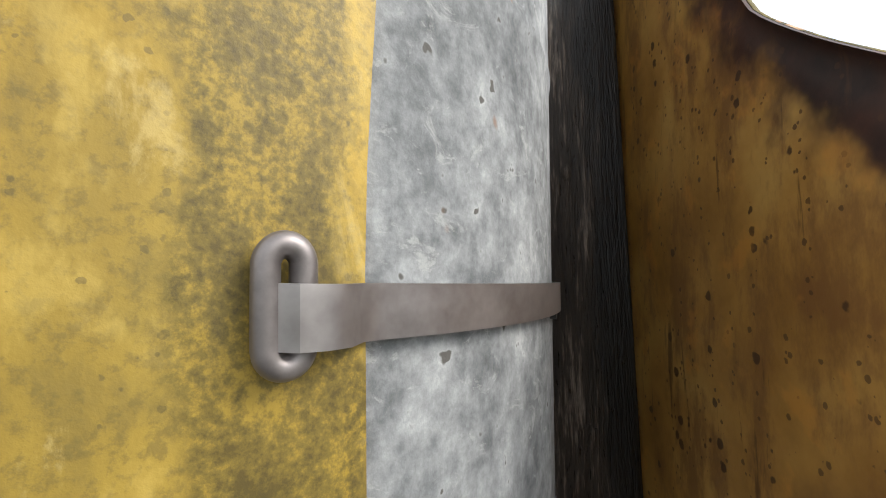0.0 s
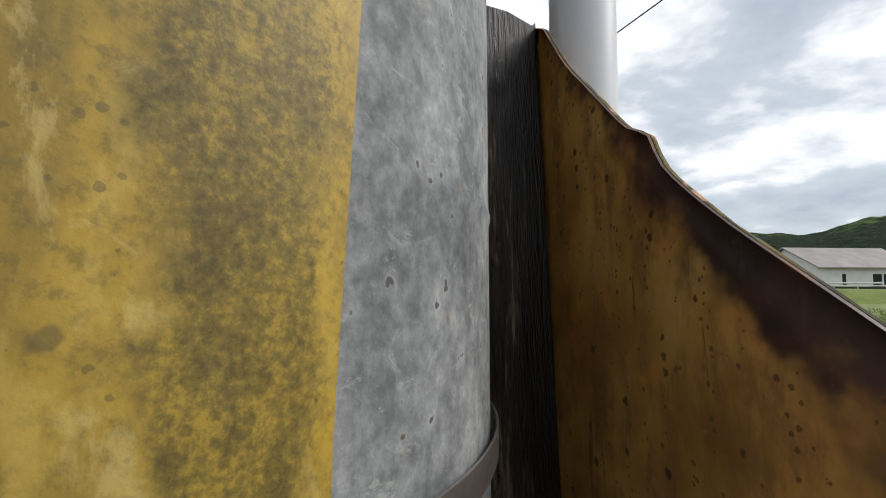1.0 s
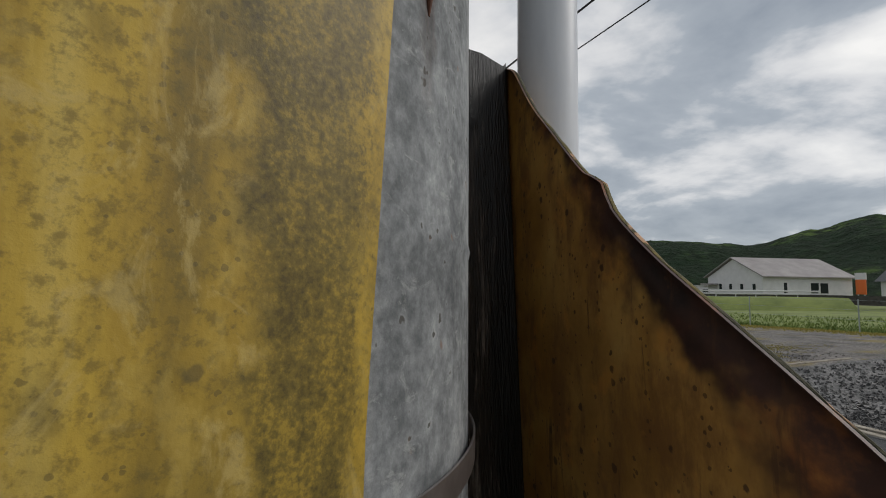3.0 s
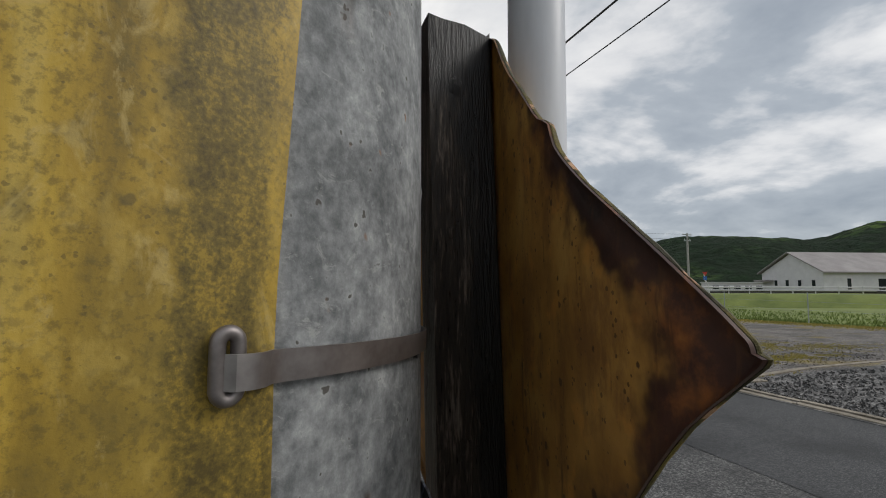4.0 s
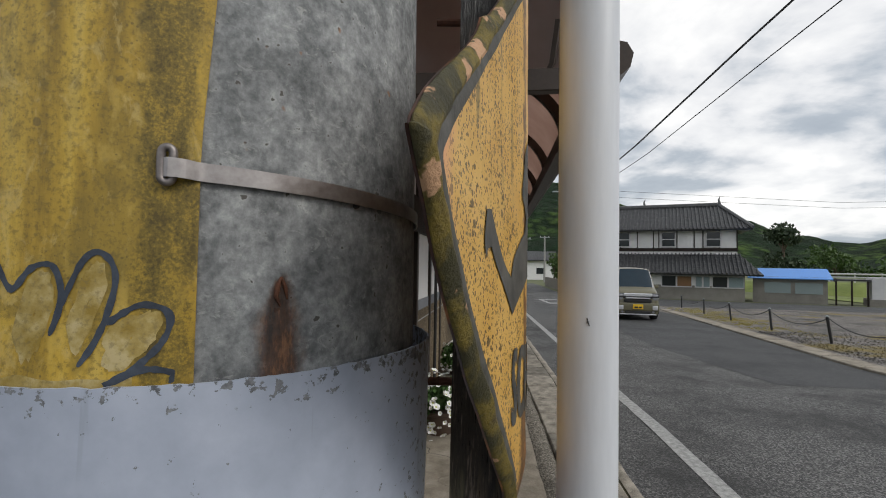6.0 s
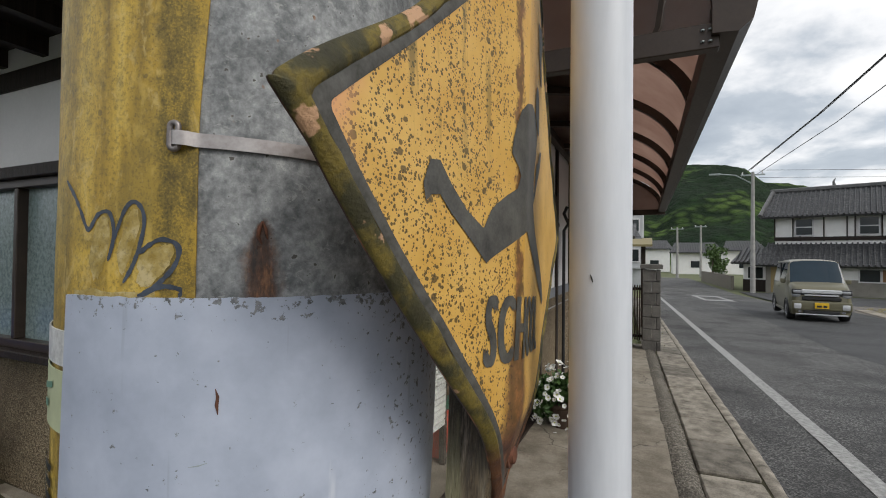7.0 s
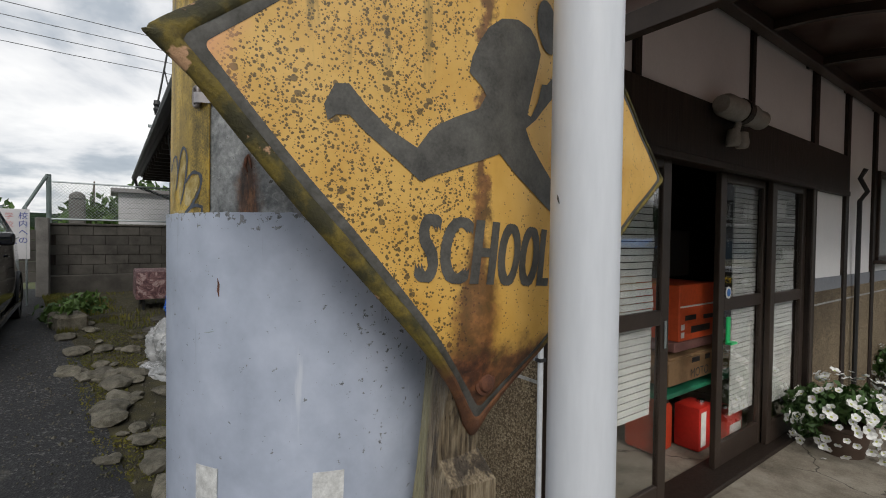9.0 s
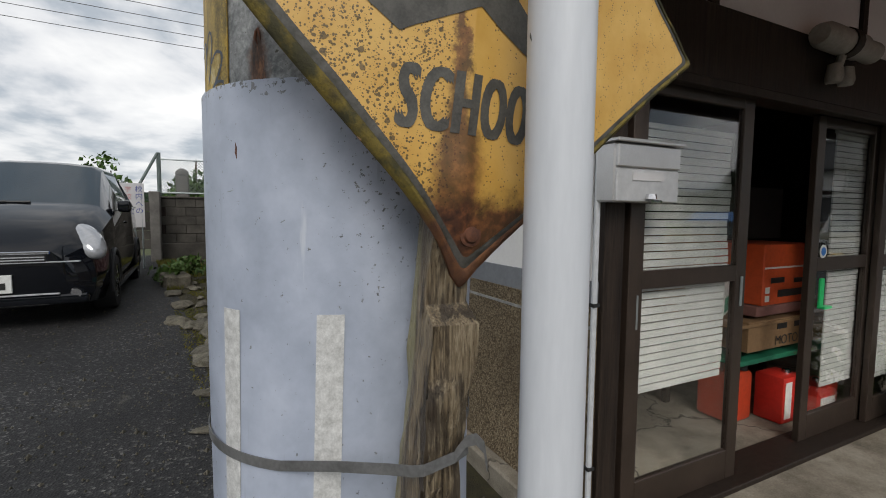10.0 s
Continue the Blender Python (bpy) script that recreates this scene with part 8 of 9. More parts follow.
for sgn in (-1, 1):
    part("lamp_housing", placed(boxed(-0.035, 0.06, sgn * 0.57 - 0.13, sgn * 0.57 + 0.13, 0.80, 0.95, bevel=0.03, seg=2), wagon_m), "black", wagon)
    part("lamp_unit", placed(boxed(-0.045, 0.02, sgn * 0.57 - 0.10, sgn * 0.57 + 0.10, 0.835, 0.92, bevel=0.02, seg=2), wagon_m), LENS, wagon, "clear rectangular headlight")
    part("fog_surround", placed(boxed(-0.068, 0.02, sgn * 0.56 - 0.09, sgn * 0.56 + 0.09, 0.37, 0.53, bevel=0.03, seg=2), wagon_m), SILVER, wagon, "silver fog lamp surround")
    part("roof_rail", placed(boxed(1.0, 3.1, sgn * 0.60 - 0.015, sgn * 0.60 + 0.015, 1.72, 1.76, bevel=0.01), wagon_m), OLIVE, wagon)
    part("door_pillar", placed(boxed(1.98, 2.12, sgn * 0.665 - 0.02, sgn * 0.665 + 0.02, 1.08, 1.72, bevel=0.01), wagon_m), "black", wagon)
plate = part("front_plate", placed(boxed(-0.085, -0.06, -0.165, 0.165, 0.40, 0.565, bevel=0.004), wagon_m), PLATE_Y, wagon, "plain yellow number plate")
for y0, y1 in ((-0.12, -0.03), (0.0, 0.12)):
    part("bar", placed(boxed(-0.089, -0.0855, y0, y1, 0.43, 0.49), wagon_m), "black", plate, smooth=False)
car(pose(-1.45, 11.1, ground_z(0, 11), 0, 0, 90), HATCH, {4: "screen", 5: "", 6: "side", 8: "side", 9: "screen"}, (0.78, 3.38), 0.305, BLACK_PAINT, PLATE_W, "black car parked under the porch", (0.34, 0.66, 0.735, 0.24, 0.11, 0.085, 0.45), 0.40)

# ---------------------------------------------------------------- block wall, fence and yard
bw = thing("block_wall", (-11.4, 2, 0.2), "mossy grey concrete block wall", "wall", kind="structure")
me = bpy.data.meshes.new("block")
bm = boxed(-0.05, 0.05, -0.196, 0.196, -0.096, 0.096, bevel=0.006)
bm.to_mesh(me)
bm.free()
me.materials.append(MAT["block"])
for r in range(5):
    for k in range(17):
        y = -0.85 + 0.4 * k + (0.2 if r % 2 else 0)
        shared("block", me, bw, (-11.45, y, 0.72 + 0.2 * r))
    for k in range(3):
        shared("block", me, bw, (-11.05 + 0.0 * k, -1.30 - 0.4 * k, 0.62 + 0.2 * r))
part("mortar", boxed(-11.475, -11.425, -1.05, 6.2, 0.62, 1.62), "dark_wood", bw, "dark recessed joints")
part("footing", boxed(-11.6, -11.3, -1.1, 6.2, -0.1, 0.62, bevel=0.02), "block", bw, "dark stained footing")
part("pier", boxed(-11.3, -11.0, -1.12, -0.92, -0.1, 1.75, bevel=0.015), "stone_post", bw, "rough pale concrete pier")
part("coping", boxed(-11.53, -11.37, -1.05, 6.2, 1.62, 1.66, bevel=0.008), "block", bw)
FENCE_GREEN = worn("fence_green", (0.06, 0.085, 0.08), (0.17, 0.21, 0.20), 0.6, 8, 60, 0.2, 0.002)
cl = thing("chain_link_fence", (-11.45, 2, 1.66), "green-grey chain-link fence on the wall", "fence")
for y in (-0.95, 1.15, 3.2, 5.2):
    part("post", tube(bmesh.new(), [(-11.45, y, 1.6), (-11.45, y, 2.62)], 0.042, 8), FENCE_GREEN, cl)
part("stay", tube(bmesh.new(), [(-11.2, -1.5, 1.5), (-11.43, -0.97, 2.6)], 0.03, 8), FENCE_GREEN, cl)
for z in (1.74, 2.48):
    part("rail", tube(bmesh.new(), [(-11.45, -0.95, z), (-11.45, 6, z)], 0.018, 6), "galv", cl)
bm = bmesh.new()
for k in range(116):
    y = -1.7 + 0.067 * k
    for sgn in (-1, 1):
        a, b = Vector((-11.45 + 0.003 * sgn, y, 1.76)), Vector((-11.45 + 0.003 * sgn, y + sgn * 0.72, 2.46))
        lo, hi = (a, b) if a.y < b.y else (b, a)
        if hi.y < -0.93 or lo.y > 6:
            continue
        if lo.y < -0.93:
            t = (-0.93 - lo.y) / (hi.y - lo.y)
            lo = lo.lerp(hi, t)
        tube(bm, [lo, hi], 0.0035, 3, cap=False)
tagged(part("wire_mesh", bm, "galv", cl), kind="stuff")
hut = thing("garden_hut", (-13.4, 1.0, 0.2), "white lap-boarded hut behind the fence", "shed")
for k in range(16):
    part("board", boxed(-13.2 - 0.003 * (k % 2), -13.16, 0.2, 2.6, 0.4 + 0.13 * k, 0.525 + 0.13 * k, bevel=0.004), SIDING, hut, smooth=False)
part("roof", boxed(-14.6, -13.0, 0.05, 2.8, 2.46, 2.56, bevel=0.01), FARROOF, hut)
stonelamp = thing("stone_marker", (-12.9, -0.55, 1.2), "grey carved stone marker behind the fence", "stone")
part("shaft", boxed(-13.0, -12.75, -0.72, -0.42, 0.2, 2.25, bevel=0.03), "stone_post", stonelamp)
part("head", lathe(bmesh.new(), [(0.16, 0.0), (0.15, 0.08), (0.08, 0.14), (0.0, 0.17)], (-12.87, -0.57, 2.25), 10), "stone_post", stonelamp)
notice = thing("notice_board", (-9.6, -1.3, 0.3), "white notice board with blue and red lettering", "sign")
part("board", placed(boxed(-0.01, 0.01, -0.23, 0.165, -0.45, 0.375, bevel=0.003), pose(-9.7, -1.22, 1.47, 0, 0, 8)), SIDING, notice, smooth=False)
for y in (-1.40, -1.10):
    part("leg", tube(bmesh.new(), [(-9.72, y, 0.1), (-9.72, y, 1.9)], 0.015, 6), "galv", notice)
BLUEINK, REDINK = plain("blue_ink", (0.03, 0.06, 0.30), 0.5), plain("red_ink", (0.62, 0.28, 0.28), 0.5)
for col, (body, oy, mat) in enumerate((("校内への", 0.03, BLUEINK), ("学校", -0.13, REDINK))):
    for k, ch in enumerate(body):
        tx = bpy.data.curves.new("character", "FONT")
        tx.body, tx.size = ch, 0.125 if mat is BLUEINK else 0.11
        tob = new("character", tx)
        bpy.context.view_layer.update()
        tm = bpy.data.meshes.new_from_object(tob.evaluated_get(bpy.context.evaluated_depsgraph_get()))
        bpy.data.objects.remove(tob)
        bm = bmesh.new()
        bm.from_mesh(tm)
        if not bm.verts:
            box(bm, 0, 0.14, 0, 0.14, 0, 0.001)
        placed(bm, pose(-9.7, -1.22, 1.47, 0, 0, 8) @ Matrix.Translation((0.0135, oy - 0.01, 0.22 - 0.135 * k)) @ Matrix.Rotation(math.pi / 2, 4, "Z") @ Matrix.Rotation(math.pi / 2, 4, "X"))
        part("character", bm, mat, notice, smooth=False)

rnd = random.Random(17)
for k in range(26):
    x = -2.3 - 0.3 * k + rnd.uniform(-0.16, 0.16)
    y = 0.2 - 0.12 * (-x - 0.8) + rnd.uniform(0.04, 0.34)
    s = rnd.uniform(0.04, 0.115)
    r = part("edging_stone", boulder(bmesh.new(), (x, y, ground_z(x, y) + s * 0.15), (s * 1.6, s * 1.1, s * 0.45), k * 1.37, 2), "rock", smooth=False)
    tagged(r, "rough brown edging stone in moss", "stone", "edging stones")
for k in range(70):
    x = -1.25 - 4.6 * rnd.random() ** 1.3
    y = 0.16 - 0.12 * (-x - 0.8) + rnd.uniform(0.0, 0.95)
    s = rnd.uniform(0.035, 0.10)
    bm = boulder(bmesh.new(), (0, 0, 0), (s * rnd.uniform(1.2, 1.9), s * rnd.uniform(0.8, 1.2), s * 0.42), 40 + k * 2.13, 2)
    bmesh.ops.transform(bm, matrix=pose(x, y, ground_z(x, y) + s * 0.08, rnd.uniform(-9, 9), rnd.uniform(-9, 9), rnd.uniform(0, 180)), verts=bm.verts)
    tagged(part("path_stone", bm, "rock", smooth=False), "rough flat brown stone half sunk in moss", "stone", "path stones")
slabs = thing("stepping_slabs", (-3.5, 0.7, 0.1), "broken flat stone slabs in the soil", "slab")
for k in range(22):
    x, y = -1.6 - 0.27 * k + rnd.uniform(-0.1, 0.1), rnd.uniform(0.42, 1.15)
    z = ground_z(x, y)
    pts = [(x + rnd.uniform(0.06, 0.24) * math.cos(t), y + rnd.uniform(0.05, 0.2) * math.sin(t), z - 0.02) for t in span(0, 5.6, 9)]
    part("slab", prism(bmesh.new(), pts, (0, 0, 0.025 + rnd.uniform(0, 0.02))), "block", slabs, smooth=False)
bm = bmesh.new()
for _ in range(12000):
    x = -1.2 - 10 * rnd.random()
    y = 0.2 - 0.12 * (-x - 0.8) + abs(rnd.gauss(0.0, 0.45))
    if y > 1.3:
        continue
    thickp = noise.noise(Vector((x * 1.1, y * 1.6, 3)))
    if thickp < -0.12:
        continue
    h = rnd.uniform(0.006, 0.022) * (1 + 2.4 * (x < -6.5))
    p = Vector((x, y, ground_z(x, y) - 0.01))
    w = Vector((rnd.uniform(-1, 1), rnd.uniform(-1, 1), 0)).normalized() * rnd.uniform(0.006, 0.014)
    bm.faces.new([bm.verts.new(p - w), bm.verts.new(p + w), bm.verts.new(p + w * rnd.uniform(-2, 2) + Vector((0, 0, h)))])
MOSSB = worn("moss_blades", (0.030, 0.045, 0.008), (0.16, 0.14, 0.02), 0.9, 3, 20, 0, 0.01)
tagged(part("moss_tufts", bm, MOSSB, smooth=False), "moss and low weeds on the soil strip", "moss", kind="stuff")
bm = bmesh.new()
for _ in range(5200):
    x, y = rnd.uniform(-9.5, -0.6), rnd.gauss(0.1, 0.9)
    if y > 1.2 or y < -3:
        continue
    s = rnd.uniform(0.004, 0.011) * (1 + (rnd.random() > 0.93))
    p = Vector((x, y, ground_z(x, y) + 0.0))
    vs = [bm.verts.new(p + Vector(v) * s) for v in ((1, 0, -0.3), (-0.6, 0.8, -0.3), (-0.5, -0.9, -0.3), (0, 0.1, 0.7))]
    for f in ((0, 1, 3), (1, 2, 3), (0, 2, 3)):
        bm.faces.new([vs[k] for k in f])
tagged(part("chippings", bm, "rock", smooth=False), "pale stone chippings on the ground", "stones", kind="stuff")
weed = thing("weed_clump", (-7.6, -0.45, 0.25), "leafy green weeds with small white flowers", "plant")
bm = bmesh.new()
for k in range(9):
    leaf_cloud(bm, (-7.4 + rnd.uniform(-0.5, 0.5), -0.35 + rnd.uniform(-0.3, 0.3), 0.40 + rnd.uniform(-0.1, 0.12)), (0.17, 0.17, 0.15), 60, 0.09, rnd)
tagged(part("leaves", bm, LEAF, weed, smooth=False), kind="stuff")
stone = tagged(part("stone_block", boxed(-0.2, 0.2, -0.16, 0.16, 0, 0.22, bevel=0.03, m=pose(-7.0, -0.42, 0.22, 0, 4, 20)), "rock"), "squared pale stone beside the weeds", "stone")

# ---------------------------------------------------------------- heap beside the south wall
crate = thing("plastic_crate", (-3.55, 0.98, 0.1), "upturned green plastic crate with a grid base", "crate")
GREEN = plain("crate_green", (0.045, 0.21, 0.17), 0.45)
KM = pose(-3.62, 0.98, 0.13, 0, 0, -12)
for a in ((-0.42, 0.42, -0.27, -0.255), (-0.42, 0.42, 0.255, 0.27), (-0.42, -0.405, -0.255, 0.255), (0.405, 0.42, -0.255, 0.255)):
    part("side", placed(boxed(*a, 0.0, 0.27, bevel=0.004), KM), GREEN, crate)
part("lip", placed(boxed(-0.46, 0.46, -0.31, 0.31, 0.0, 0.03, bevel=0.008), KM), GREEN, crate)
for k in range(15):
    x = -0.40 + 0.0555 * k
    part("grid_bar", placed(boxed(x, x + 0.014, -0.26, 0.26, 0.262, 0.28), KM), GREEN, crate, smooth=False)
for k in range(10):
    y = -0.25 + 0.0555 * k
    part("grid_bar", placed(boxed(-0.41, 0.41, y, y + 0.012, 0.258, 0.276), KM), GREEN, crate, smooth=False)
part("floor", placed(boxed(-0.40, 0.40, -0.25, 0.25, 0.235, 0.25), KM), GREEN, crate, smooth=False)


def sack(name, at, size, mat, label, seed, wrinkle=0.10):
    bm = bmesh.new()
    made = bmesh.ops.create_icosphere(bm, subdivisions=5, radius=1.0)["verts"]
    for v in made:
        d = v.co.copy()
        k = 1 + wrinkle * noise.noise(d * 2.2 + Vector((seed, 0, 0))) + 0.6 * wrinkle * abs(noise.noise(d * 6 + Vector((0, seed, 0)))) + 0.3 * wrinkle * abs(noise.noise(d * 15 + Vector((0, 0, seed))))
        v.co = Vector((d.x * size[0] * k, d.y * size[1] * k, max(-0.7, d.z) * size[2] * k)) + Vector(at)
    return tagged(part(name, bm, mat), label, "bag")


BLUE_POLY = plain("blue_polythene", (0.012, 0.13, 0.62), 0.25, 0, 0.4)
CLEAR_POLY = worn("clear_polythene", (0.20, 0.21, 0.21), (0.42, 0.42, 0.42), 0.25, 6, 30, 0.6, 0.02)
sack("blue_bag", (-4.35, 0.80, 0.78), (0.46, 0.36, 0.27), BLUE_POLY, "crumpled bright blue plastic bag on the heap", 2.0, 0.16)
sack("clear_bag", (-4.35, 0.82, 0.42), (0.50, 0.40, 0.26), CLEAR_POLY, "crumpled clear plastic sheeting", 5.0, 0.22)
sack("clear_bag", (-4.75, 0.55, 0.36), (0.28, 0.24, 0.26), CLEAR_POLY, "crumpled clear plastic sheeting", 9.0, 0.22)
sack("clear_bag", (-4.55, 0.62, 0.14), (0.5, 0.36, 0.13), CLEAR_POLY, "flattened clear plastic sheeting on the ground", 12.0, 0.25)
grate = thing("metal_grate", (-4.1, 0.75, 1.0), "rusty grey metal bracket lying on the blue bag", "bracket")
GM = pose(-4.12, 0.72, 1.03, 14, 26, 30)
part("plate", placed(boxed(-0.26, 0.26, -0.06, 0.06, -0.008, 0.008, bevel=0.003), GM), "rock", grate)
part("rod", placed(tube(bmesh.new(), [(-0.2, 0.02, 0.03), (0.1, 0.0, 0.05), (0.42, -0.08, 0.02)], 0.014, 6), GM), "galv", grate)
tagged(part("red_tub", lathe(bmesh.new(), [(0.0, 0.7), (0.22, 0.7), (0.24, 0.72), (0.27, 1.0), (0.285, 1.01), (0.28, 1.03), (0.25, 1.02), (0.22, 0.75), (0, 0.74)], (-5.2, 0.85, 0.0), 20), plain("tub_red", (0.55, 0.06, 0.02), 0.5)), "orange-red plastic tub on the heap", "tub")
tagged(part("board", boxed(-5.6, -4.7, 0.6, 1.0, 1.03, 1.05, bevel=0.003), "dark_wood"), "weathered board over the tub", "board")
table = thing("covered_table", (-8.6, 0.65, 0.25), "low table under a patterned dark cloth", "table")


def cloth_mat(n, link, bsdf, co):
    v = noise_of(n, link, co, 9, 6, 0.7, distort=1.2)
    link(ramp(n, link, v, ((0.42, (0.06, 0.025, 0.03)), (0.52, (0.16, 0.08, 0.08)), (0.58, (0.30, 0.22, 0.21)))), bsdf.inputs["Base Color"])
    bsdf.inputs["Roughness"].default_value = 0.7


bm = boxed(-9.1, -8.1, 0.35, 1.15, 0.42, 0.86, bevel=0.03, seg=2)
for v in bm.verts:
    if v.co.z < 0.6:
        v.co += Vector((0.03 * noise.noise(v.co * 9), 0.04 * noise.noise(v.co * 7 + Vector((3, 0, 0))), 0))
part("cloth", bm, material("patterned_cloth", cloth_mat), table)
for x in (-9.0, -8.2):
    for y in (0.45, 1.05):
        part("leg", tube(bmesh.new(), [(x, y, 0.2), (x, y, 0.5)], 0.025, 6), "black", table)

# ---------------------------------------------------------------- things on the walls
meter = thing("meter_box", (-6.0, 1.36, 1.55), "cream plastic meter box with a looped cable", "meter box")
CREAM = plain("cream_plastic", (0.62, 0.50, 0.36), 0.5)
part("case", boxed(-6.28, -5.86, 1.27, 1.42, 1.70, 2.14, bevel=0.03, seg=2), CREAM, meter)
part("window", boxed(-6.22, -6.10, 1.262, 1.275, 1.96, 2.08, bevel=0.004), SIDING, meter)
part("cable", tube(bmesh.new(), [(-6.02, 1.36, 1.72), (-6.02, 1.34, 1.60), (-5.96, 1.34, 1.53), (-5.88, 1.35, 1.56), (-5.86, 1.38, 1.66)], 0.014, 6), "black", meter)
part("pipe", tube(bmesh.new(), [(-6.6, 1.36, 2.32), (-6.6, 1.30, 2.22), (-6.58, 1.36, 2.1), (-6.58, 1.38, 1.3), (-6.62, 1.30, 1.18), (-6.62, 1.33, 0.95), (-6.6, 1.38, 0.6)], 0.045, 10), plain("beige_pipe", (0.50, 0.44, 0.38), 0.5), meter, "beige wall duct")
meter.location.y += SY - 1.45
drop = thing("service_drop", (-6.5, 0.5, 2.85), "cable drop with insulator at the eaves", "cable")
part("cable", tube(bmesh.new(), [(-6.45, 0.9, 6.5), (-6.5, 0.74, 4.5), (-6.52, 0.56, 3.35), (-6.52, 0.5, 3.0)], 0.012, 5), "black", drop)
part("cable", tube(bmesh.new(), [(-6.52, 0.6, 3.6), (-6.5, 0.66, 3.3), (-6.48, 0.62, 2.9), (-6.46, 0.66, 2.5), (-6.42, 0.72, 2.42), (-6.4, 0.7, 2.6), (-6.44, 0.64, 2.86)], 0.009, 5), "black", drop)
part("insulator", lathe(bmesh.new(), [(0.0, 3.19), (0.035, 3.18), (0.045, 3.13), (0.03, 3.1), (0.045, 3.07), (0.03, 3.02), (0.0, 3.0)], (-6.52, 0.52, 0), 10), "black", drop)
part("arm", boxed(-6.55, -6.5, 0.42, 0.9, 2.83, 2.86), "galv", drop, smooth=False)

mail = thing("mailbox", (-0.62, 1.485, 1.36), "stainless steel letterbox with a name slot", "mailbox")
STAIN = worn("stainless", (0.50, 0.49, 0.49), (0.66, 0.65, 0.65), 0.35, 6, 200, 0.05, 0.0004, 0.75)
part("case", boxed(-0.66, -0.566, 1.32, 1.65, 1.368, 1.575, bevel=0.006), STAIN, mail)
part("flap", boxed(-0.571, -0.552, 1.325, 1.645, 1.49, 1.57, bevel=0.004), STAIN, mail, "slot flap")
part("door", boxed(-0.569, -0.558, 1.325, 1.645, 1.37, 1.485, bevel=0.003), plain("pale_steel", (0.62, 0.62, 0.63), 0.4, 0.4), mail)
part("name_slot", boxed(-0.558, -0.554, 1.40, 1.56, 1.445, 1.472), SIDING, mail, smooth=False)
part("lock", lathe(bmesh.new(), [(0.0, 0.02), (0.018, 0.018), (0.022, 0.0)], (-0.548, 1.485, 1.38), 10), CHROME, mail)
part("lock_tongue", boxed(-0.555, -0.535, 1.475, 1.53, 1.365, 1.376, bevel=0.002), CHROME, mail)
part("hood", boxed(-0.67, -0.540, 1.31, 1.66, 1.575, 1.588, bevel=0.003), STAIN, mail)

lampw = thing("wall_lamp", (-0.70, 3.1, 2.2), "dusty cylindrical wall lamp with floodlight bracket", "lamp")
GREYP = worn("dusty_plastic", (0.20, 0.185, 0.165), (0.36, 0.34, 0.31), 0.6, 12, 90, 0.2, 0.002)
bm = tube(bmesh.new(), [(-0.70, 2.84, 2.205), (-0.70, 2.89, 2.205), (-0.70, 3.20, 2.20), (-0.70, 3.23, 2.20)], [0.045, 0.062, 0.062, 0.05], 16)
part("tube", bm, GREYP, lampw)
part("collar", tube(bmesh.new(), [(-0.70, 3.05, 2.202), (-0.70, 3.11, 2.202)], 0.069, 16), "dark_wood", lampw)
part("end_cap", tube(bmesh.new(), [(-0.70, 3.2, 2.20), (-0.70, 3.34, 2.195)], [0.05, 0.055], 16), GREYP, lampw)
part("bracket", tube(bmesh.new(), [(-0.70, 3.06, 2.15), (-0.72, 3.06, 2.07), (-0.77, 3.06, 2.03)], 0.02, 8), GREYP, lampw)
for y in (3.02, 3.13):
    part("spot_head", lathe(bmesh.new(), [(0.0, 0.05), (0.03, 0.04), (0.038, -0.02), (0.03, -0.045), (0.0, -0.05)], (-0.71, y, 2.055), 12), GREYP, lampw)

lampw.location += Vector((0.12, -0.24, -0.04))

# ---------------------------------------------------------------- shop goods behind the doors
def carton(x0, x1, y0, y1, z0, z1, col, label, bars=(), turn=0.0, name="carton"):
    c = thing(name, ((x0 + x1) / 2, (y0 + y1) / 2, z0), label, "box")
    m = Matrix.Translation(((x0 + x1) / 2, (y0 + y1) / 2, z0)) @ Matrix.Rotation(radians(turn), 4, "Z")
    hx, hy, h = (x1 - x0) / 2, (y1 - y0) / 2, z1 - z0
    part("case", placed(boxed(-hx, hx, -hy, hy, 0, h, bevel=0.004), m), col, c)
    for a, b, za, zb, bc in bars:
        part("print_bar", placed(boxed(hx + 0.001, hx + 0.003, -hy + a * 2 * hy, -hy + b * 2 * hy, za * h, zb * h), m), bc, c, smooth=False)
    return c


ORANGE, KRAFT = plain("orange_card", (0.62, 0.085, 0.02), 0.6), plain("kraft_card", (0.26, 0.155, 0.075), 0.8)
RED, WHITEP = plain("red_tin", (0.55, 0.03, 0.02), 0.35), plain("white_print", (0.72, 0.70, 0.66), 0.6)
carton(-1.55, -1.12, 3.30, 3.84, 0.745, 1.12, ORANGE, "orange printed cardboard box on the shelf", [(0.02, 0.98, 0.60, 0.63, WHITEP), (0.15, 0.42, 0.36, 0.45, MAT["black"]), (0.3, 0.8, 0.12, 0.24, MAT["black"]), (0.62, 0.9, 0.34, 0.42, MAT["black"]), (0.05, 0.13, 0.06, 0.16, WHITEP), (0.05, 0.13, 0.2, 0.3, WHITEP)])
moto = carton(-1.6, -1.10, 3.15, 4.2, 0.475, 0.66, KRAFT, "brown carton with dark print on the bench", [(0.28, 0.38, 0.64, 0.86, MAT["black"]), (0.46, 0.52, 0.64, 0.86, MAT["black"])])
carton(-1.5, -1.12, 3.25, 4.1, 0.68, 0.742, plain("dusty_pink", (0.22, 0.10, 0.085), 0.8), "flat dusty package under the orange box")
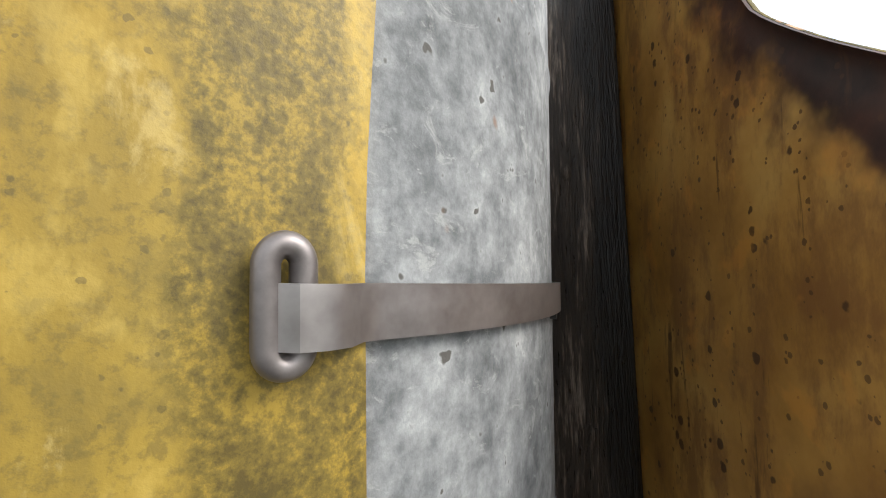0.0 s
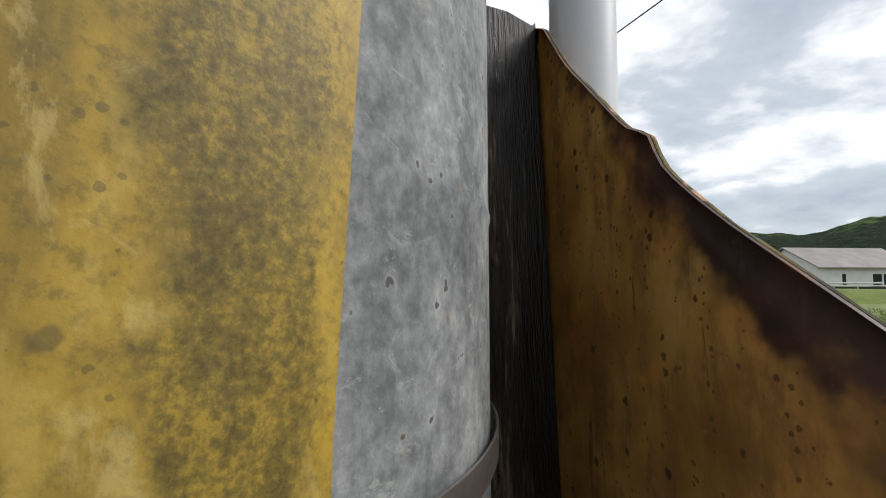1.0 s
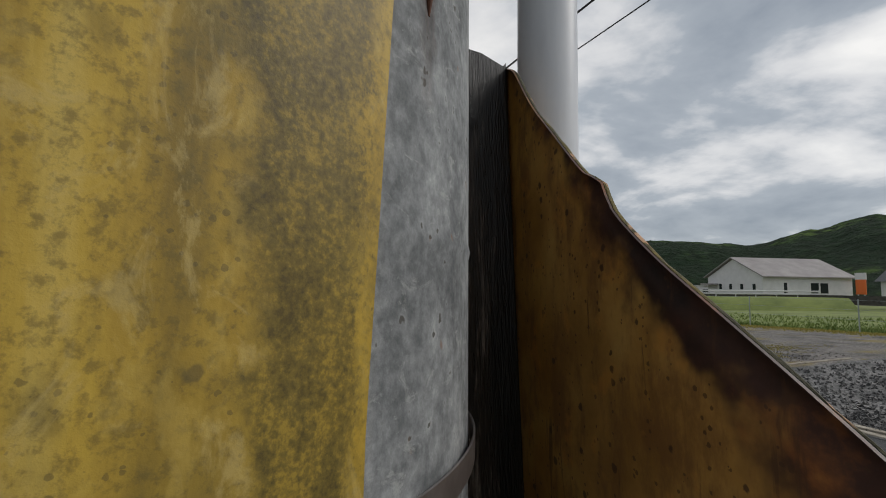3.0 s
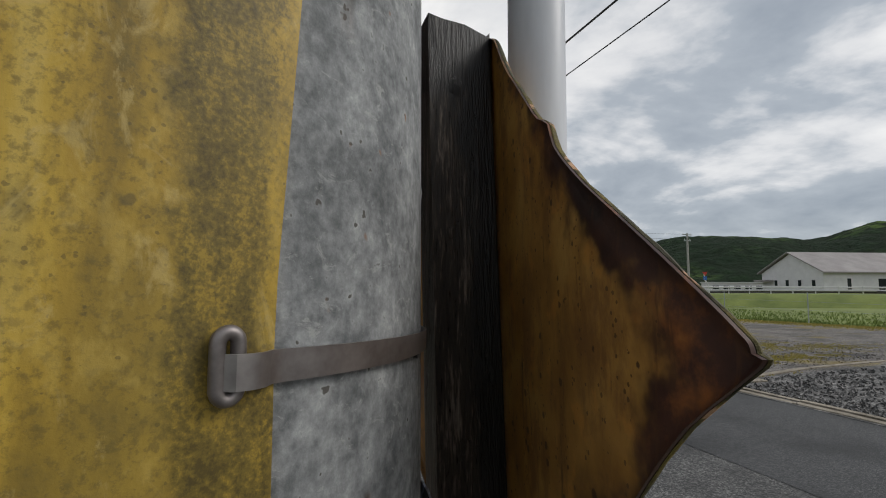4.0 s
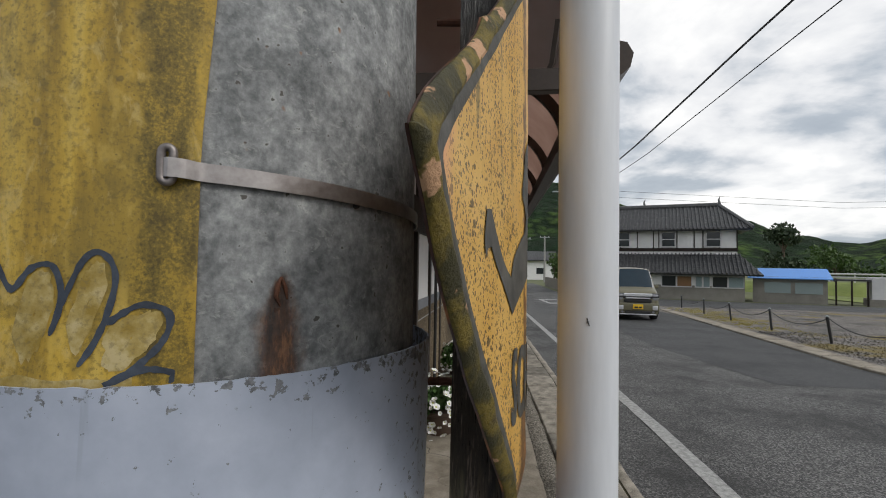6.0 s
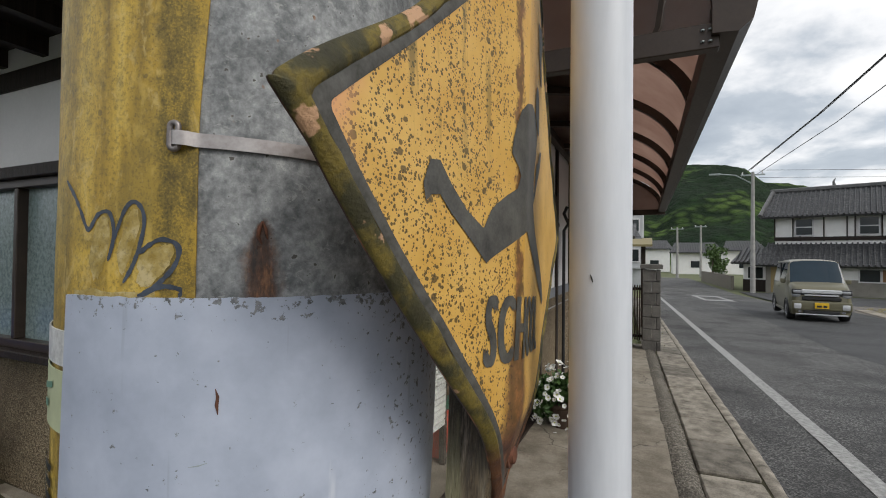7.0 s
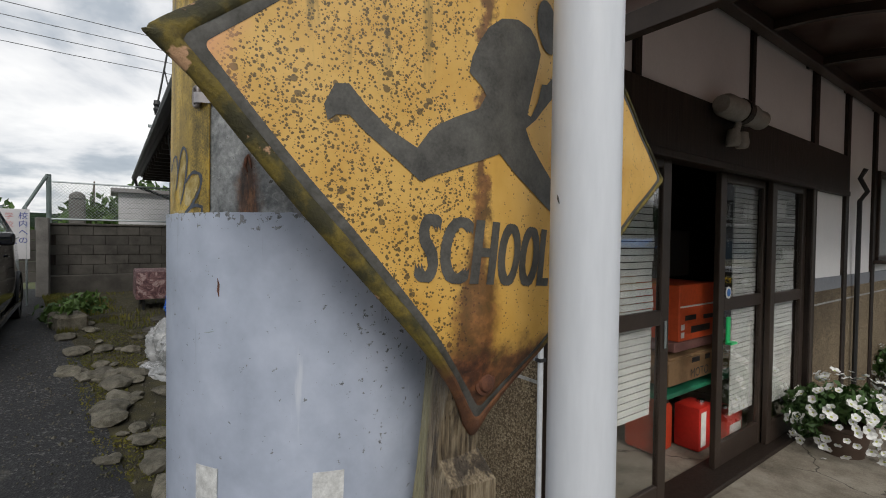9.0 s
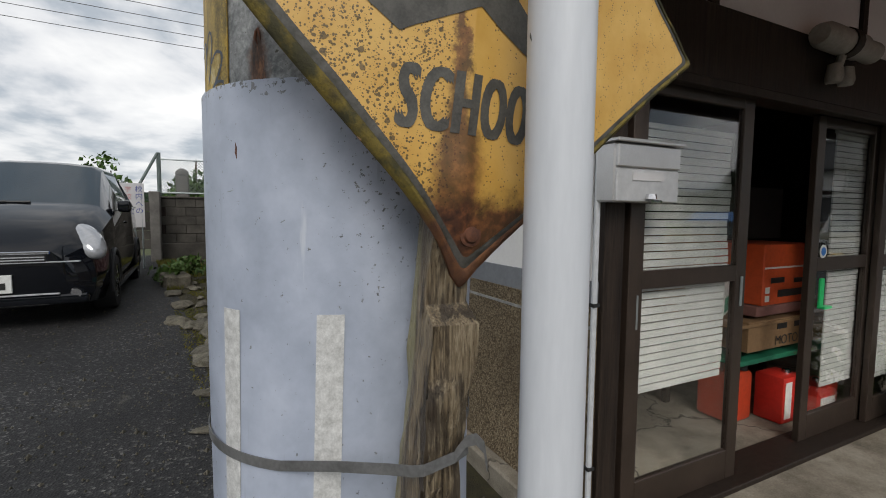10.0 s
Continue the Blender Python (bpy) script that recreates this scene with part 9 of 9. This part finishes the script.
carton(-1.6, -1.25, 2.98, 3.26, 0.68, 0.9, WHITEP, "white and green printed box leaning", [(0.1, 0.9, 0.1, 0.5, plain("green_print", (0.03, 0.25, 0.13), 0.5))], 24)
carton(-1.75, -1.4, 2.75, 3.25, 0.68, 1.2, KRAFT, "tall brown carton in the dark", [(0.3, 0.7, 0.1, 0.2, WHITEP)])
carton(-1.9, -1.5, 3.4, 4.2, 1.13, 1.5, plain("dark_card", (0.05, 0.04, 0.035), 0.8), "dark files stacked on a box")
bench = thing("work_bench", (-1.35, 3.6, 0.0), "low bench with a green top", "bench")
part("top", boxed(-1.65, -1.08, 3.05, 4.3, 0.44, 0.47, bevel=0.004), plain("bench_green", (0.02, 0.18, 0.10), 0.5), bench)
part("shelf", boxed(-1.65, -1.09, 3.0, 4.3, 0.66, 0.678, bevel=0.003), KRAFT, bench)
for x in (-1.6, -1.14):
    for y in (3.1, 4.25):
        part("leg", boxed(x - 0.02, x + 0.02, y - 0.02, y + 0.02, 0.035, 0.66), "dark_wood", bench)
can = thing("fuel_can", (-1.15, 3.12, 0.04), "red-orange plastic fuel can on the floor", "can")
REDO = plain("can_red", (0.62, 0.07, 0.025), 0.45)
part("tank", boxed(-1.40, -1.16, 3.12, 3.34, 0.04, 0.36, bevel=0.04, seg=3), REDO, can)
part("handle", tube(bmesh.new(), [(-1.35, 3.22, 0.34), (-1.34, 3.22, 0.41), (-1.24, 3.22, 0.41), (-1.23, 3.22, 0.34)], 0.014, 8), REDO, can)
part("cap", lathe(bmesh.new(), [(0.0, 0.40), (0.03, 0.395), (0.032, 0.36)], (-1.2, 3.28, 0), 12), "black", can)
tin = thing("oil_tin", (-1.1, 3.6, 0.04), "red oil tin with a white label", "tin")
part("case", boxed(-1.2, -1.03, 3.42, 3.64, 0.04, 0.33, bevel=0.012, seg=2), RED, tin)
part("label", boxed(-1.029, -1.027, 3.44, 3.51, 0.07, 0.30), WHITEP, tin, smooth=False)
part("cap", lathe(bmesh.new(), [(0.0, 0.355), (0.025, 0.35), (0.027, 0.33)], (-1.1, 3.58, 0), 12), CHROME, tin)
tin2 = thing("oil_tin", (-1.05, 3.8, 0.04), "small red tin with white print", "tin")
part("case", boxed(-1.12, -0.98, 3.70, 3.95, 0.04, 0.25, bevel=0.01, seg=2), RED, tin2)
part("label", boxed(-0.979, -0.977, 3.74, 3.92, 0.10, 0.17), WHITEP, tin2, smooth=False)
part("cap", lathe(bmesh.new(), [(0.0, 0.275), (0.02, 0.27), (0.022, 0.25)], (-1.05, 3.83, 0), 10), CHROME, tin2)
crate_word = bpy.data.curves.new("lettering", "FONT")
crate_word.body, crate_word.size = "MOTO", 0.085
word_ob = new("lettering", crate_word)
bpy.context.view_layer.update()
word_mesh = bpy.data.meshes.new_from_object(word_ob.evaluated_get(bpy.context.evaluated_depsgraph_get()))
bpy.data.objects.remove(word_ob)
bm = bmesh.new()
bm.from_mesh(word_mesh)
part("lettering", placed(bm, Matrix.Translation((-1.095, 3.42, 0.495)) @ Matrix.Rotation(math.pi / 2, 4, "Z") @ Matrix.Rotation(math.pi / 2, 4, "X")), "black", moto, "black hand-painted word MOTO", smooth=False)
for goods in [ob for ob in scene.objects if ob.name.split(".")[0] in ("carton", "work_bench", "fuel_can", "oil_tin")]:
    goods.location += Vector((0.12, -0.25, 0.03 if goods.name.startswith("carton") else 0.0))
st = thing("door_sticker", (FX - 0.06, 3.02, 1.0), "round white and blue sticker on the door glass", "sticker")
part("disc", tube(bmesh.new(), [(FX - 0.056, 3.10, 1.13), (FX - 0.054, 3.10, 1.13)], 0.037, 20), WHITEP, st)
part("mark", tube(bmesh.new(), [(FX - 0.0535, 3.10, 1.13), (FX - 0.0525, 3.10, 1.13)], 0.024, 16), plain("sticker_blue", (0.02, 0.16, 0.5), 0.4), st)
hook = thing("green_clip", (FX - 0.06, 3.02, 0.9), "bright green plastic holder on the door", "holder")
part("plate", boxed(FX - 0.06, FX - 0.045, 3.08, 3.12, 0.82, 0.98, bevel=0.004), plain("clip_green", (0.02, 0.55, 0.16), 0.4), hook)
part("foot", boxed(FX - 0.06, FX - 0.02, 3.08, 3.16, 0.81, 0.825, bevel=0.003), bpy.data.materials["clip_green"], hook)

# ---------------------------------------------------------------- white petunias in pots
PETAL = worn("white_petal", (0.72, 0.72, 0.70), (0.84, 0.84, 0.82), 0.6, 40, 200, 0.1, 0.001)
HEART = plain("flower_heart", (0.45, 0.50, 0.12), 0.6)
me = bpy.data.meshes.new("bloom")
bm = bmesh.new()
ringv = []
for k in range(20):
    a = 2 * math.pi * k / 20
    r = 0.034 * (0.88 + 0.14 * abs(math.cos(2.5 * a)))
    ringv.append(bm.verts.new((r * math.cos(a), r * math.sin(a), 0.004 + 0.004 * math.sin(5 * a))))
inn = [bm.verts.new((0.009 * math.cos(2 * math.pi * k / 20), 0.009 * math.sin(2 * math.pi * k / 20), -0.006)) for k in range(20)]
for k in range(20):
    bm.faces.new((ringv[k], ringv[(k + 1) % 20], inn[(k + 1) % 20], inn[k]))
cap = bm.faces.new(inn)
cap.material_index = 1
bm.to_mesh(me)
bm.free()
me.materials.append(PETAL)
me.materials.append(HEART)
BUSHLEAF = worn("petunia_leaves", (0.02, 0.055, 0.012), (0.075, 0.15, 0.03), 0.6, 9, 60, 0, 0.01)


def petunia(at, size, blooms, seed, label):
    rnd = random.Random(seed)
    a = Vector(at)
    p = thing("petunia_pot", at, label, "flower pot", "petunias")
    part("pot", lathe(bmesh.new(), [(0.0, 0.0), (0.11, 0.0), (0.15, 0.2), (0.165, 0.21), (0.165, 0.235), (0.15, 0.235), (0.14, 0.2), (0, 0.2)], a, 20), plain("pot_brown", (0.08, 0.05, 0.035), 0.7), p)
    bm = bmesh.new()
    c = a + Vector((0, 0, size[2] * 0.55 + 0.04))
    for k in range(16):
        d = Vector((rnd.uniform(-1, 1), rnd.uniform(-1, 1), rnd.uniform(-0.5, 1))).normalized() * 0.62
        leaf_cloud(bm, c + Vector((d.x * size[0], d.y * size[1], d.z * size[2] * 0.6)), (size[0] * 0.42, size[1] * 0.42, size[2] * 0.3), 120, 0.055, rnd)
    tagged(part("leaves", bm, BUSHLEAF, p, smooth=False), kind="stuff")
    for _ in range(blooms):
        d = Vector((rnd.uniform(-0.6, 1), rnd.uniform(-1, 0.6), rnd.uniform(-0.55, 1))).normalized()
        q = c + Vector((d.x * size[0] * 0.98, d.y * size[1] * 0.98, d.z * size[2] * 0.66)) * rnd.uniform(0.84, 1.16)
        f = d + Vector((rnd.uniform(-0.5, 0.5), rnd.uniform(-0.5, 0.5), rnd.uniform(-0.3, 0.5)))
        e = f.to_track_quat("Z", "Y").to_euler()
        s = rnd.uniform(0.5, 0.98)
        shared("bloom", me, p, q, e, (s, s, s))


petunia((-0.37, 4.02, 0.0), (0.33, 0.33, 0.42), 165, 31, "white petunias spilling over a pot by the wall")
petunia((-0.43, 6.45, -0.02), (0.29, 0.32, 0.36), 110, 32, "white petunias in a pot along the wall")
petunia((-0.50, 7.3, -0.04), (0.2, 0.24, 0.25), 20, 33, "small white petunias at the wall")
can2 = thing("watering_can", (-0.28, 5.35, 0.02), "grey watering can with a long pale handle", "watering can")
part("body", lathe(bmesh.new(), [(0.0, 0.0), (0.09, 0.0), (0.10, 0.02), (0.10, 0.13), (0.06, 0.18), (0.0, 0.19)], (-0.16, 5.15, 0.03), 18), GREYP, can2)
part("stick", tube(bmesh.new(), [(-0.16, 5.15, 0.16), (-0.08, 5.25, 0.62)], 0.012, 6), plain("pale_stick", (0.55, 0.52, 0.45), 0.6), can2)
bush = thing("shrub", (-0.4, 8.2, -0.1), "small leafy shrub by the gate", "shrub")
bm = bmesh.new()
rnd = random.Random(41)
for k in range(9):
    leaf_cloud(bm, (-0.35 + rnd.uniform(-0.2, 0.25), 8.35 + rnd.uniform(-0.15, 0.15), 0.12 + rnd.uniform(0, 0.22)), (0.16, 0.14, 0.12), 60, 0.07, rnd)
tagged(part("leaves", bm, LEAF, bush, smooth=False), kind="stuff")
part("stem", tube(bmesh.new(), [(-0.35, 8.35, -0.12), (-0.33, 8.35, 0.15)], 0.015, 6), BARK, bush)
bm = bmesh.new()
for _ in range(900):
    y = rnd.choice((rnd.uniform(4, 26), rnd.uniform(8.5, 12)))
    x = 0.575 - 0.045 * y + 0.19 + rnd.gauss(0, 0.02) if y < 8.4 else 0.62 - 0.045 * y + rnd.gauss(0.1, 0.12)
    p = Vector((x, y, ground_z(0, y) + 0.01))
    w = Vector((rnd.uniform(-1, 1), rnd.uniform(-1, 1), 0)).normalized() * 0.008
    h = rnd.uniform(0.008, 0.05) * (1 if y > 8 else 0.35)
    bm.faces.new([bm.verts.new(p - w), bm.verts.new(p + w), bm.verts.new(p + w * rnd.uniform(-3, 3) + Vector((0, 0, h)))])
tagged(part("gutter_weeds", bm, MOSSB, smooth=False), "small weeds in the gutter joints", "weeds", kind="stuff")
